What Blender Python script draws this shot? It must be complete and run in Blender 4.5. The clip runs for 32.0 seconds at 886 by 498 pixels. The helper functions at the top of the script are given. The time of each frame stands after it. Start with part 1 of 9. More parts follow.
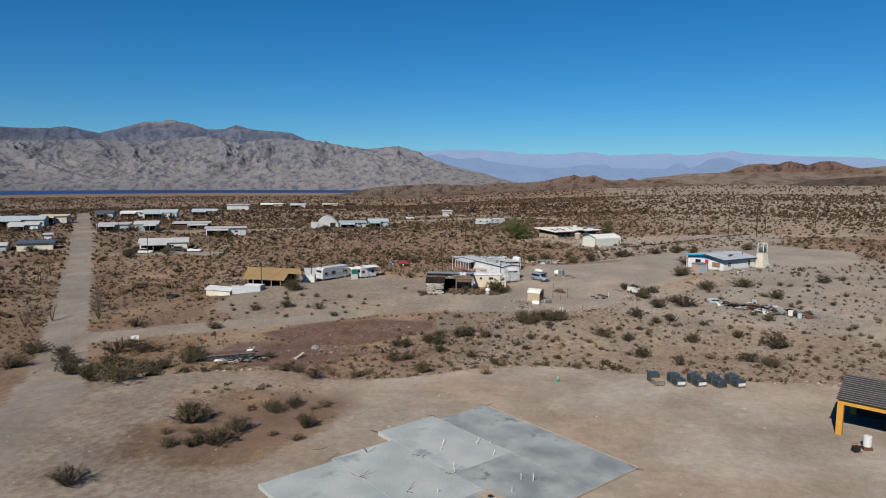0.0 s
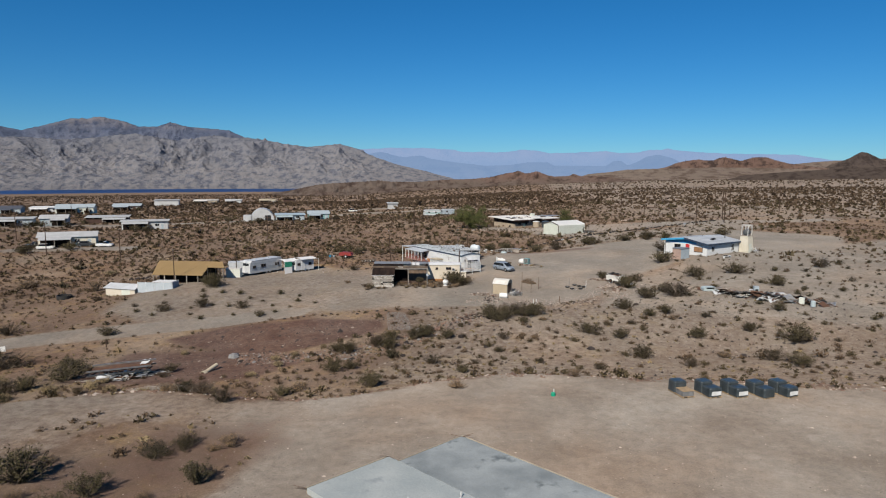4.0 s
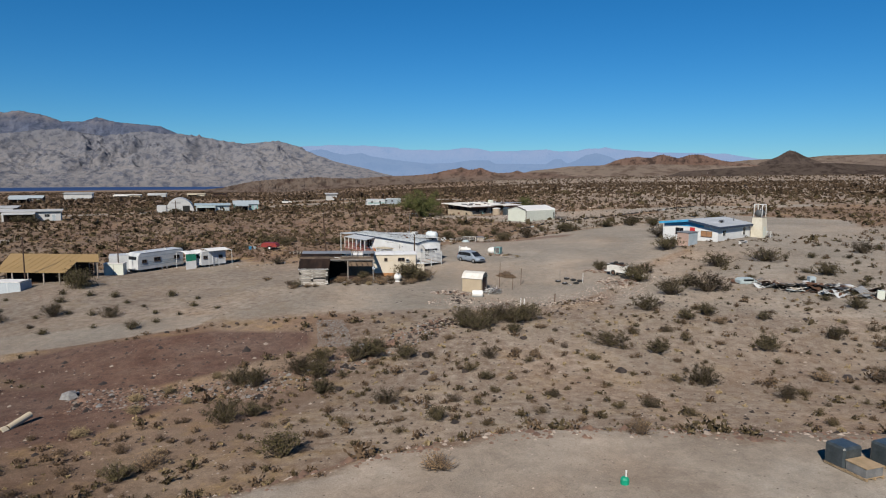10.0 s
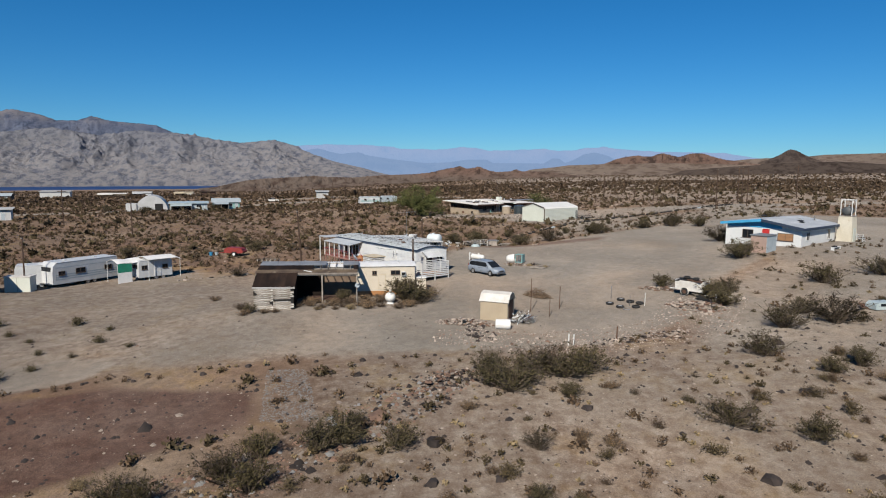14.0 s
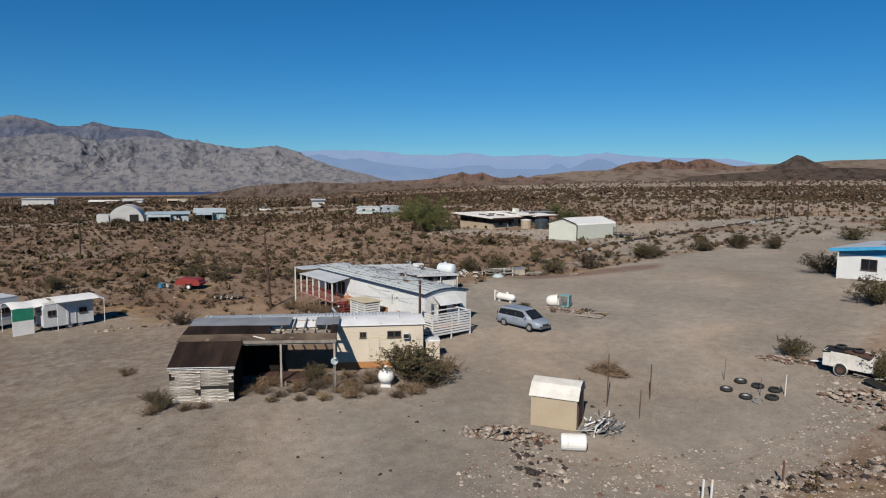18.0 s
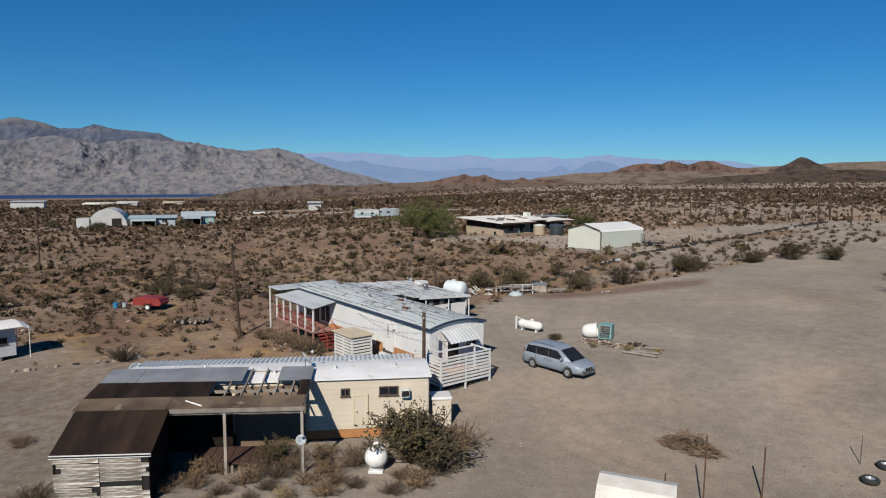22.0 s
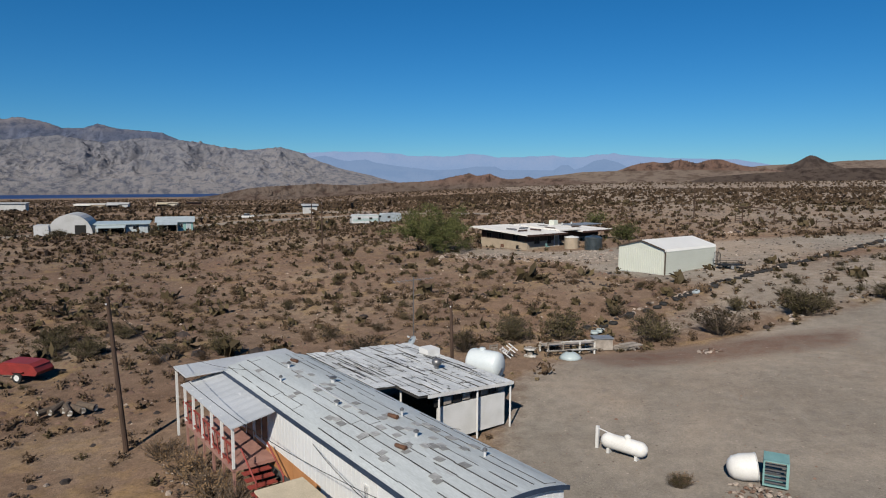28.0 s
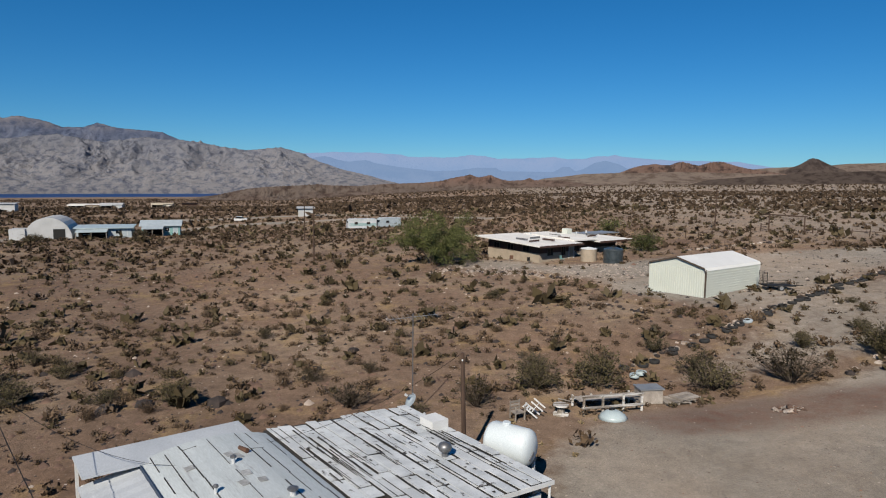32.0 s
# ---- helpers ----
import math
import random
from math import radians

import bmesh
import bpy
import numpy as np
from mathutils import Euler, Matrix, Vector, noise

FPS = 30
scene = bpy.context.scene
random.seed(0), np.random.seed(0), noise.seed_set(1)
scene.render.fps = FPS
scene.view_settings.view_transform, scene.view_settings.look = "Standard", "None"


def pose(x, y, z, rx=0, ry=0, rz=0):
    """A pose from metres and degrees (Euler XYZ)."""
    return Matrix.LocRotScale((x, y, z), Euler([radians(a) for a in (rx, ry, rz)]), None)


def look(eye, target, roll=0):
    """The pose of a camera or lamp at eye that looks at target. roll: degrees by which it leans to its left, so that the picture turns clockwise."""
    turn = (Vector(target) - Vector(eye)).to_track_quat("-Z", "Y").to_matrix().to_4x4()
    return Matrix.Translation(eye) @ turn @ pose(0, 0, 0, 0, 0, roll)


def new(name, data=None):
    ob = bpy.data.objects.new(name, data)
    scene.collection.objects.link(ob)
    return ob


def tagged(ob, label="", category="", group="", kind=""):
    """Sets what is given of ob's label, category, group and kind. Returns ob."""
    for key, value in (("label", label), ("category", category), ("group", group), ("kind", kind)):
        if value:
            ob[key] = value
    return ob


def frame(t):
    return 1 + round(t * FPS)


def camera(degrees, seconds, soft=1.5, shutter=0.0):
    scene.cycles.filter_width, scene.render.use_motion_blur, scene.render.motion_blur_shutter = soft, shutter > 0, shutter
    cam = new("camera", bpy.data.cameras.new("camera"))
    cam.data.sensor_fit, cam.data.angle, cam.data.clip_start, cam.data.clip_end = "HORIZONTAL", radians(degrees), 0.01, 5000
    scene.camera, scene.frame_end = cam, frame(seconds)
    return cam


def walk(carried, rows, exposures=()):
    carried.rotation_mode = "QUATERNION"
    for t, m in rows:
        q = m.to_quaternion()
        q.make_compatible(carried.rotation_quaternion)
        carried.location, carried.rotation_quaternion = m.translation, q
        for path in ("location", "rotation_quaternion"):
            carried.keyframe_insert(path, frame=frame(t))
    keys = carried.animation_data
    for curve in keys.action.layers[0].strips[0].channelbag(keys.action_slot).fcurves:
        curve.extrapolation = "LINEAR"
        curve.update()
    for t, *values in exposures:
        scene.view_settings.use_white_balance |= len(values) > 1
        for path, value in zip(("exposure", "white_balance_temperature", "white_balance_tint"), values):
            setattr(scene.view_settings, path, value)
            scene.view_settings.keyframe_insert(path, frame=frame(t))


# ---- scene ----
cam = camera(67.9, 32.0, 1.1)
PATH = [
    (0, (9.783, -143.473, 23.39), (9.377, -141.529, 23.156), 0.5),
    (1, (8.58, -139.192, 22.461), (8.195, -137.244, 22.226), 0.5),
    (2, (7.431, -134.501, 21.199), (7.09, -132.544, 20.963), 0.6),
    (3, (6.125, -129.622, 19.978), (5.835, -127.658, 19.741), 0.4),
    (6, (2.977, -115.065, 16.576), (2.83, -113.084, 16.34), 0.4),
    (7.5, (1.897, -108.88, 15.343), (1.795, -106.897, 15.106), 0.4),
    (9, (1.033, -102.056, 14.223), (0.958, -100.072, 13.985), 0.4),
    (11, (-0.021, -93.297, 13.037), (-0.077, -91.312, 12.796), 0.4),
    (13, (-0.809, -82.332, 12.05), (-0.862, -80.347, 11.809), 0.4),
    (14.5, (-1.707, -71.258, 11.842), (-1.763, -69.273, 11.601), 0.4),
    (16.5, (-2.862, -59.016, 12.204), (-2.921, -57.03, 11.973), 0.3),
    (17, (-3.021, -56.728, 12.223), (-3.081, -54.742, 11.995), 0.4),
    (19, (-3.673, -50.014, 12.133), (-3.736, -48.028, 11.912), 0.4),
    (21, (-4.108, -44.052, 11.886), (-4.173, -42.065, 11.669), 0.4),
    (23, (-4.571, -37.097, 11.887), (-4.638, -35.11, 11.67), 0.4),
    (25.5, (-5.356, -27.466, 12.058), (-5.424, -25.479, 11.84), 0.4),
    (27.5, (-5.96, -20.241, 12.193), (-6.035, -18.255, 11.975), 0.4),
    (28, (-6.041, -18.728, 12.214), (-6.119, -16.742, 11.994), 0.3),
    (29, (-6.291, -16.041, 12.26), (-6.373, -14.054, 12.043), 0.4),
    (32, (-6.847, -9.2, 12.616), (-6.925, -7.214, 12.399), 0.6),
]
EXPOSURE = [(0, .31), (11, .32), (14, .37), (17, .23), (22, .25), (25, .18), (28, .22), (30, .27), (32, .28)]   # the camera's own brightening
walk(cam, [(t, look(e, a, r)) for t, e, a, r in PATH], EXPOSURE)

# ---- light ----
SUN_EL, SUN_AZ = radians(37), math.atan2(-0.25, -0.968)   # from behind the flight, a little to its left
world = bpy.data.worlds.new("desert_sky")
scene.world = world
world.use_nodes = True
wn = world.node_tree.nodes
sky = wn.new("ShaderNodeTexSky")
sky.sky_type = "NISHITA"
sky.sun_disc = False
sky.sun_elevation = SUN_EL
sky.sun_rotation = SUN_AZ
sky.altitude = 1500
sky.air_density, sky.dust_density, sky.ozone_density = 1.0, 0.0, 5.0
wn["Background"].inputs["Strength"].default_value = 0.05
tint = wn.new("ShaderNodeMix")
tint.data_type, tint.blend_type = "RGBA", "MULTIPLY"
tint.inputs["Factor"].default_value = 1.0
tint.inputs["B"].default_value = (0.62, 0.99, 1.26, 1)
even = wn.new("ShaderNodeGamma")
even.inputs["Gamma"].default_value = 0.9
deep = wn.new("ShaderNodeHueSaturation")
deep.inputs["Hue"].default_value = 0.5
deep.inputs["Saturation"].default_value = 1.135
deep.inputs["Value"].default_value = 1.21
world.node_tree.links.new(sky.outputs["Color"], even.inputs["Color"])
world.node_tree.links.new(even.outputs["Color"], tint.inputs["A"])
world.node_tree.links.new(tint.outputs["Result"], deep.inputs["Color"])
world.node_tree.links.new(deep.outputs["Color"], wn["Background"].inputs["Color"])
sun = new("sun", bpy.data.lights.new("sun", "SUN"))
sun.data.energy = 5.0
sun.data.angle = radians(0.53)
sun.data.color = (1.0, 0.91, 0.78)
to_sun = Vector((math.sin(SUN_AZ) * math.cos(SUN_EL), math.cos(SUN_AZ) * math.cos(SUN_EL), math.sin(SUN_EL)))
sun.matrix_world = look(to_sun * 300, (0, 0, 0))

# ---- materials ----
BASE_DIM = 0.82          # base colours scaled down so shade stays deep under the brighter exposure


def muted(c):
    return tuple(v * BASE_DIM for v in c)


def mat(name, c1, c2=None, scale=2.0, rough=0.8, metal=0.0, bump=0.15, fine=30.0, spots=None, vary=0.0, stretch=(1, 1, 1), spec=0.4, coat=0.0):
    """A surface with colour varying at two scales, fine relief, worn spots (colour, scale, share) and a shift from object to object."""
    m = bpy.data.materials.new(name)
    m.use_nodes = True
    n, l = m.node_tree.nodes, m.node_tree.links
    b = n["Principled BSDF"]
    tc = n.new("ShaderNodeTexCoord")
    mp = n.new("ShaderNodeMapping")
    mp.inputs["Scale"].default_value = stretch
    l.new(tc.outputs["Object"], mp.inputs["Vector"])
    big, small = n.new("ShaderNodeTexNoise"), n.new("ShaderNodeTexNoise")
    for t, s, d in ((big, scale, 5.0), (small, fine, 3.0)):
        t.inputs["Scale"].default_value, t.inputs["Detail"].default_value = s, d
        l.new(mp.outputs["Vector"], t.inputs["Vector"])
    c1, c2 = muted(c1), muted(c2 or tuple(v * 0.8 for v in c1))
    ramp = n.new("ShaderNodeValToRGB")
    ramp.color_ramp.elements[0].position, ramp.color_ramp.elements[1].position = 0.36, 0.64
    ramp.color_ramp.elements[0].color, ramp.color_ramp.elements[1].color = (*c2, 1), (*c1, 1)
    l.new(big.outputs["Fac"], ramp.inputs["Fac"])
    col = ramp.outputs["Color"]
    grain = n.new("ShaderNodeMix")
    grain.data_type, grain.blend_type = "RGBA", "OVERLAY"
    grain.inputs["Factor"].default_value = 0.35
    l.new(col, grain.inputs["A"])
    l.new(small.outputs["Fac"], grain.inputs["B"])
    col = grain.outputs["Result"]
    if spots:
        sc, ss, share = spots
        t = n.new("ShaderNodeTexNoise")
        t.inputs["Scale"].default_value, t.inputs["Detail"].default_value, t.inputs["Roughness"].default_value = ss, 8.0, 0.65
        l.new(mp.outputs["Vector"], t.inputs["Vector"])
        r2 = n.new("ShaderNodeValToRGB")
        r2.color_ramp.elements[0].position, r2.color_ramp.elements[1].position = 0.70 - 0.4 * share, 0.78 - 0.4 * share
        l.new(t.outputs["Fac"], r2.inputs["Fac"])
        mx = n.new("ShaderNodeMix")
        mx.data_type = "RGBA"
        l.new(r2.outputs["Color"], mx.inputs["Factor"])
        l.new(col, mx.inputs["A"])
        mx.inputs["B"].default_value = (*muted(sc), 1)
        col = mx.outputs["Result"]
    if vary:
        oi, hs = n.new("ShaderNodeObjectInfo"), n.new("ShaderNodeHueSaturation")
        mr = n.new("ShaderNodeMapRange")
        mr.inputs["To Min"].default_value, mr.inputs["To Max"].default_value = 1 - vary, 1 + vary
        l.new(oi.outputs["Random"], mr.inputs["Value"])
        l.new(mr.outputs["Result"], hs.inputs["Value"])
        l.new(col, hs.inputs["Color"])
        col = hs.outputs["Color"]
    l.new(col, b.inputs["Base Color"])
    b.inputs["Roughness"].default_value, b.inputs["Metallic"].default_value = rough, metal
    b.inputs["Specular IOR Level"].default_value = spec
    b.inputs["Coat Weight"].default_value = coat
    if bump:
        bp = n.new("ShaderNodeBump")
        bp.inputs["Strength"].default_value, bp.inputs["Distance"].default_value = bump, 0.03
        l.new(small.outputs["Fac"], bp.inputs["Height"])
        l.new(bp.outputs["Normal"], b.inputs["Normal"])
    return m


WHITE = mat("white_paint", (0.72, 0.73, 0.73), (0.62, 0.63, 0.62), 1.2, 0.55, bump=0.1, spots=((0.45, 0.40, 0.34), 3.0, 0.06))
WHITE_SIDING = mat("white_siding", (0.70, 0.72, 0.73), (0.64, 0.66, 0.67), 0.5, 0.5, bump=0.05, spots=((0.6, 0.57, 0.5), 1.2, 0.05))
# a darker white for the far houses
FAR_WHITE = mat("far_white_paint", (0.50, 0.51, 0.52), (0.42, 0.43, 0.43), 0.4, 0.6, bump=0.05, spots=((0.30, 0.25, 0.20), 0.8, 0.1))
WHITE_METAL = mat("white_metal", (0.60, 0.62, 0.64), (0.50, 0.52, 0.53), 0.8, 0.4, bump=0.05, spots=((0.40, 0.30, 0.22), 2.5, 0.05))
CREAM = mat("cream_panel", (0.62, 0.65, 0.585), (0.59, 0.62, 0.555), 0.6, 0.5, bump=0.05)
CREAM_ROOF = mat("pale_metal_roof", (0.80, 0.80, 0.77), (0.74, 0.74, 0.71), 0.5, 0.4, bump=0.05)
BROWN_TRIM = mat("brown_trim", (0.11, 0.08, 0.06), None, 2.0, 0.5, bump=0.05)
TAN = mat("tan_siding", (0.62, 0.56, 0.465), (0.57, 0.51, 0.415), 0.7, 0.7, bump=0.08, spots=((0.50, 0.38, 0.25), 2.0, 0.08))
ROOF_GREY = mat("grey_coated_roof", (0.50, 0.53, 0.56), (0.40, 0.43, 0.46), 0.5, 0.6, bump=0.2, spots=((0.66, 0.68, 0.70), 1.1, 0.22), stretch=(0.5, 1.2, 1))
ROOF_WHITE = mat("white_coated_roof", (0.80, 0.81, 0.82), (0.70, 0.71, 0.71), 0.9, 0.6, bump=0.25, spots=((0.44, 0.35, 0.25), 1.5, 0.2))
ROOF_PATCH = mat("weathered_white_board", (0.69, 0.72, 0.735), (0.52, 0.55, 0.57), 1.4, 0.75, bump=0.35, spots=((0.07, 0.06, 0.055), 2.6, 0.27), vary=0.07)
TAR = mat("black_tar", (0.03, 0.03, 0.03), (0.05, 0.045, 0.04), 3.0, 0.8, bump=0.3)
PATCH = mat("grey_patch", (0.23, 0.23, 0.23), (0.16, 0.16, 0.16), 4.0, 0.85, bump=0.3, vary=0.2)
ROOF_BEIGE = mat("beige_roof_sheet", (0.60, 0.52, 0.38), (0.52, 0.45, 0.33), 1.5, 0.7)
SKIRT = mat("brown_skirting", (0.46, 0.22, 0.09), (0.38, 0.18, 0.07), 1.5, 0.75, bump=0.15)
RED_WOOD = mat("red_stained_wood", (0.27, 0.05, 0.04), (0.20, 0.04, 0.03), 3.0, 0.65, bump=0.2)
PINK_WOOD = mat("faded_red_wood", (0.36, 0.20, 0.165), (0.28, 0.15, 0.125), 2.0, 0.7)
GLASS_DARK = mat("dark_window", (0.010, 0.012, 0.015), (0.018, 0.021, 0.026), 1.0, 0.16, bump=0.0, spec=0.2)
BLACK = mat("black_shade", (0.012, 0.012, 0.012), None, 2.0, 0.8, bump=0.1)
PLANK = mat("weathered_plank", (0.40, 0.36, 0.31), (0.17, 0.14, 0.11), 1.6, 0.85, bump=0.5, fine=22, spots=((0.66, 0.65, 0.62), 1.8, 0.55), vary=0.3, stretch=(0.25, 2, 2))
DARK_ROOF = mat("rusted_dark_sheet", (0.040, 0.027, 0.022), (0.020, 0.016, 0.015), 0.8, 0.75, bump=0.25, spots=((0.12, 0.075, 0.05), 0.7, 0.10), vary=0.15, stretch=(1.6, 0.4, 1), spec=0.02)
BROWN_ROOF = mat("brown_worn_sheet", (0.17, 0.13, 0.09), (0.09, 0.065, 0.05), 0.7, 0.8, bump=0.3, spots=((0.30, 0.25, 0.18), 0.9, 0.2), vary=0.15, spec=0.1)
GREY_SHEET = mat("galvanised_sheet", (0.36, 0.37, 0.38), (0.26, 0.27, 0.28), 0.8, 0.45, metal=0.35, bump=0.15, spots=((0.16, 0.10, 0.07), 0.9, 0.12))
CORRUGATED = mat("corrugated_zinc", (0.68, 0.71, 0.72), (0.56, 0.59, 0.60), 0.9, 0.5, metal=0.15, bump=0.1)
POLE_WOOD = mat("utility_pole_wood", (0.085, 0.052, 0.036), (0.055, 0.034, 0.024), 2.0, 0.85, bump=0.5, stretch=(3, 3, 0.3))
GREY_WOOD = mat("grey_dry_wood", (0.36, 0.32, 0.28), (0.24, 0.21, 0.18), 2.0, 0.9, bump=0.5, vary=0.25)
STEEL = mat("dull_steel", (0.28, 0.28, 0.29), (0.2, 0.2, 0.2), 3.0, 0.45, metal=0.7)
RUST = mat("rusty_steel", (0.14, 0.07, 0.04), (0.09, 0.05, 0.035), 4.0, 0.85, metal=0.1, bump=0.3)
DISH = mat("grey_dish", (0.36, 0.41, 0.45), (0.30, 0.35, 0.39), 2.0, 0.5, bump=0.0)
PALE_BLUE = mat("pale_blue_fibreglass", (0.46, 0.54, 0.55), (0.40, 0.48, 0.50), 1.0, 0.35, bump=0.03)
TANK_WHITE = mat("white_plastic_tank", (0.62, 0.68, 0.70), (0.56, 0.62, 0.65), 0.8, 0.4, bump=0.05)
PROPANE = mat("propane_white", (0.80, 0.80, 0.78), (0.72, 0.72, 0.69), 1.5, 0.4, bump=0.05, spots=((0.42, 0.30, 0.20), 3.0, 0.04))
PROPANE_WORN = mat("peeling_white_paint", (0.80, 0.81, 0.80), (0.74, 0.75, 0.73), 1.5, 0.55, bump=0.25, spots=((0.16, 0.18, 0.16), 2.4, 0.3))
TEAL = mat("teal_enamel", (0.22, 0.40, 0.39), (0.17, 0.33, 0.32), 2.0, 0.5, spots=((0.20, 0.13, 0.09), 3.0, 0.1))
CAR_BLUE = mat("silver_blue_paint", (0.27, 0.315, 0.38), (0.255, 0.30, 0.365), 0.5, 0.5, metal=0.12, bump=0.0, coat=0.12)
CAR_RED = mat("red_paint", (0.27, 0.034, 0.030), (0.20, 0.03, 0.026), 1.5, 0.5, bump=0.05)
CAR_WHITE = mat("white_car_paint", (0.78, 0.78, 0.77), None, 1.0, 0.3, bump=0.0, coat=0.4)
CAR_DARK = mat("dark_car_paint", (0.04, 0.045, 0.05), None, 1.0, 0.3, bump=0.0, coat=0.4)
RUBBER = mat("black_rubber", (0.022, 0.022, 0.023), (0.03, 0.03, 0.03), 5.0, 0.85, bump=0.2)
RIM = mat("alloy_rim", (0.55, 0.56, 0.57), None, 5.0, 0.35, metal=0.6, bump=0.0)
LAMP_GLASS = mat("headlight_glass", (0.62, 0.64, 0.66), None, 5.0, 0.12, bump=0.0, spec=0.7)
TAIL_RED = mat("tail_lamp", (0.30, 0.01, 0.01), None, 5.0, 0.2, bump=0.0)
BRICK_BUFF = mat("buff_block", (0.40, 0.33, 0.25), (0.34, 0.28, 0.21), 1.2, 0.85, bump=0.3)
# near-black: the deep shade under roofs is put into this colour
SHADE_DARK = mat("shade_dark_panel", (0.022, 0.017, 0.014), (0.014, 0.011, 0.010), 1.5, 0.9, bump=0.2, spec=0.05)
# brown that imitates the tan trailer wall in shadow
SHADE_BROWN = mat("brown_board_wall", (0.20, 0.145, 0.105), (0.15, 0.105, 0.075), 1.0, 0.85)
DARK_BROWN = mat("dark_brown_wall", (0.075, 0.04, 0.03), (0.055, 0.03, 0.022), 1.0, 0.8)
ROOF_BRIGHT = mat("bright_flat_roof", (0.82, 0.80, 0.76), (0.72, 0.70, 0.65), 0.35, 0.75, bump=0.15)
BLUE_FASCIA = mat("blue_fascia", (0.07, 0.38, 0.66), (0.05, 0.32, 0.58), 2.0, 0.6)
NAVY_FASCIA = mat("navy_fascia", (0.03, 0.05, 0.09), None, 2.0, 0.6)
RED_DOOR = mat("red_door", (0.55, 0.04, 0.04), None, 2.0, 0.5, bump=0.05)
PLYWOOD = mat("plywood_board", (0.36, 0.20, 0.10), (0.28, 0.15, 0.08), 1.5, 0.8, stretch=(0.3, 2, 2))
STUCCO = mat("pale_stucco", (0.66, 0.62, 0.52), (0.58, 0.54, 0.44), 0.8, 0.9, bump=0.3, spots=((0.50, 0.42, 0.30), 1.0, 0.2))
PINK_PANEL = mat("dusty_pink_panel", (0.42, 0.30, 0.25), (0.36, 0.26, 0.22), 1.2, 0.8)
GREY_BLUE = mat("grey_blue_panel", (0.40, 0.46, 0.50), (0.34, 0.40, 0.44), 1.0, 0.7)
BARN_TAN = mat("tan_metal_roof", (0.34, 0.23, 0.10), (0.31, 0.21, 0.09), 0.4, 0.6, bump=0.05)
SCREEN = mat("pale_shade_screen", (0.46, 0.51, 0.55), (0.40, 0.45, 0.49), 0.8, 0.8)
GREEN_TARP = mat("green_tarp", (0.02, 0.24, 0.15), (0.02, 0.19, 0.12), 2.0, 0.6)
ROOF_MATTING = mat("grey_roof_matting", (0.36, 0.37, 0.37), (0.25, 0.255, 0.255), 3.0, 0.85, bump=0.3, vary=0.3)
HOME_ROOF = mat("pale_coated_roof", (0.545, 0.59, 0.60), (0.455, 0.495, 0.505), 0.6, 0.6, bump=0.2, fine=18, spots=((0.34, 0.35, 0.36), 1.3, 0.2), stretch=(0.25, 2.2, 1))
WHITE_TARP = mat("white_tarp", (0.80, 0.80, 0.79), (0.72, 0.72, 0.71), 1.2, 0.6, bump=0.2)
SHED_TAN = mat("sandy_shed_panel", (0.43, 0.36, 0.26), (0.39, 0.32, 0.23), 0.8, 0.65, bump=0.05)
SHED_ROOF = mat("worn_white_shed_roof", (0.68, 0.665, 0.63), (0.56, 0.54, 0.50), 1.2, 0.6, bump=0.15, spots=((0.40, 0.31, 0.22), 2.6, 0.2))
CONCRETE = mat("new_concrete", (0.44, 0.47, 0.46), (0.34, 0.38, 0.38), 0.25, 0.75, bump=0.1, fine=14, spots=((0.25, 0.28, 0.29), 0.22, 0.30))
CONCRETE_DAMP = mat("darker_concrete", (0.36, 0.39, 0.39), (0.21, 0.235, 0.24), 0.30, 0.7, bump=0.1, fine=14, spots=((0.14, 0.16, 0.165), 0.33, 0.25))
FORM_WOOD = mat("form_board", (0.42, 0.36, 0.28), (0.34, 0.29, 0.22), 1.5, 0.85, bump=0.2)
PIPE_WHITE = mat("white_plastic_pipe", (0.75, 0.75, 0.73), None, 3.0, 0.4, bump=0.0)
GREEN_PLASTIC = mat("green_plastic", (0.01, 0.34, 0.20), None, 3.0, 0.4, bump=0.0)
YELLOW_WOOD = mat("yellow_sheathing", (0.58, 0.30, 0.045), (0.50, 0.25, 0.04), 1.2, 0.75, stretch=(2, 2, 0.4))
ROOF_TILE = mat("charcoal_roof_course", (0.028, 0.026, 0.026), (0.04, 0.036, 0.034), 1.0, 0.7, bump=0.2, vary=0.2)
WRAP = mat("dark_stretch_wrap", (0.035, 0.045, 0.05), (0.06, 0.072, 0.08), 2.0, 0.3, bump=0.5, fine=9)
STONE_PALLET = mat("stacked_grey_stone", (0.20, 0.20, 0.20), (0.13, 0.13, 0.13), 2.5, 0.8, bump=0.5)
PALLET_WOOD = mat("pallet_wood", (0.40, 0.29, 0.18), (0.30, 0.22, 0.13), 2.0, 0.85, bump=0.3, vary=0.15)
STONE_DARK = mat("dark_desert_stone", (0.050, 0.038, 0.034), (0.030, 0.024, 0.022), 2.0, 0.9, bump=0.5, vary=0.35)
STONE_PALE = mat("pale_desert_stone", (0.38, 0.325, 0.275), (0.27, 0.22, 0.185), 2.0, 0.9, bump=0.5, vary=0.4, spots=((0.20, 0.09, 0.06), 1.5, 0.25))
STONE_RED = mat("brown_desert_stone", (0.20, 0.125, 0.09), (0.12, 0.075, 0.056), 2.0, 0.9, bump=0.5, vary=0.3)
STRAW_WOOD = mat("dry_brown_twig", (0.21, 0.145, 0.095), (0.12, 0.08, 0.05), 3.0, 0.9, bump=0.2)
BARK = mat("bush_stem", (0.13, 0.10, 0.075), (0.08, 0.06, 0.045), 5.0, 0.9, bump=0.2)


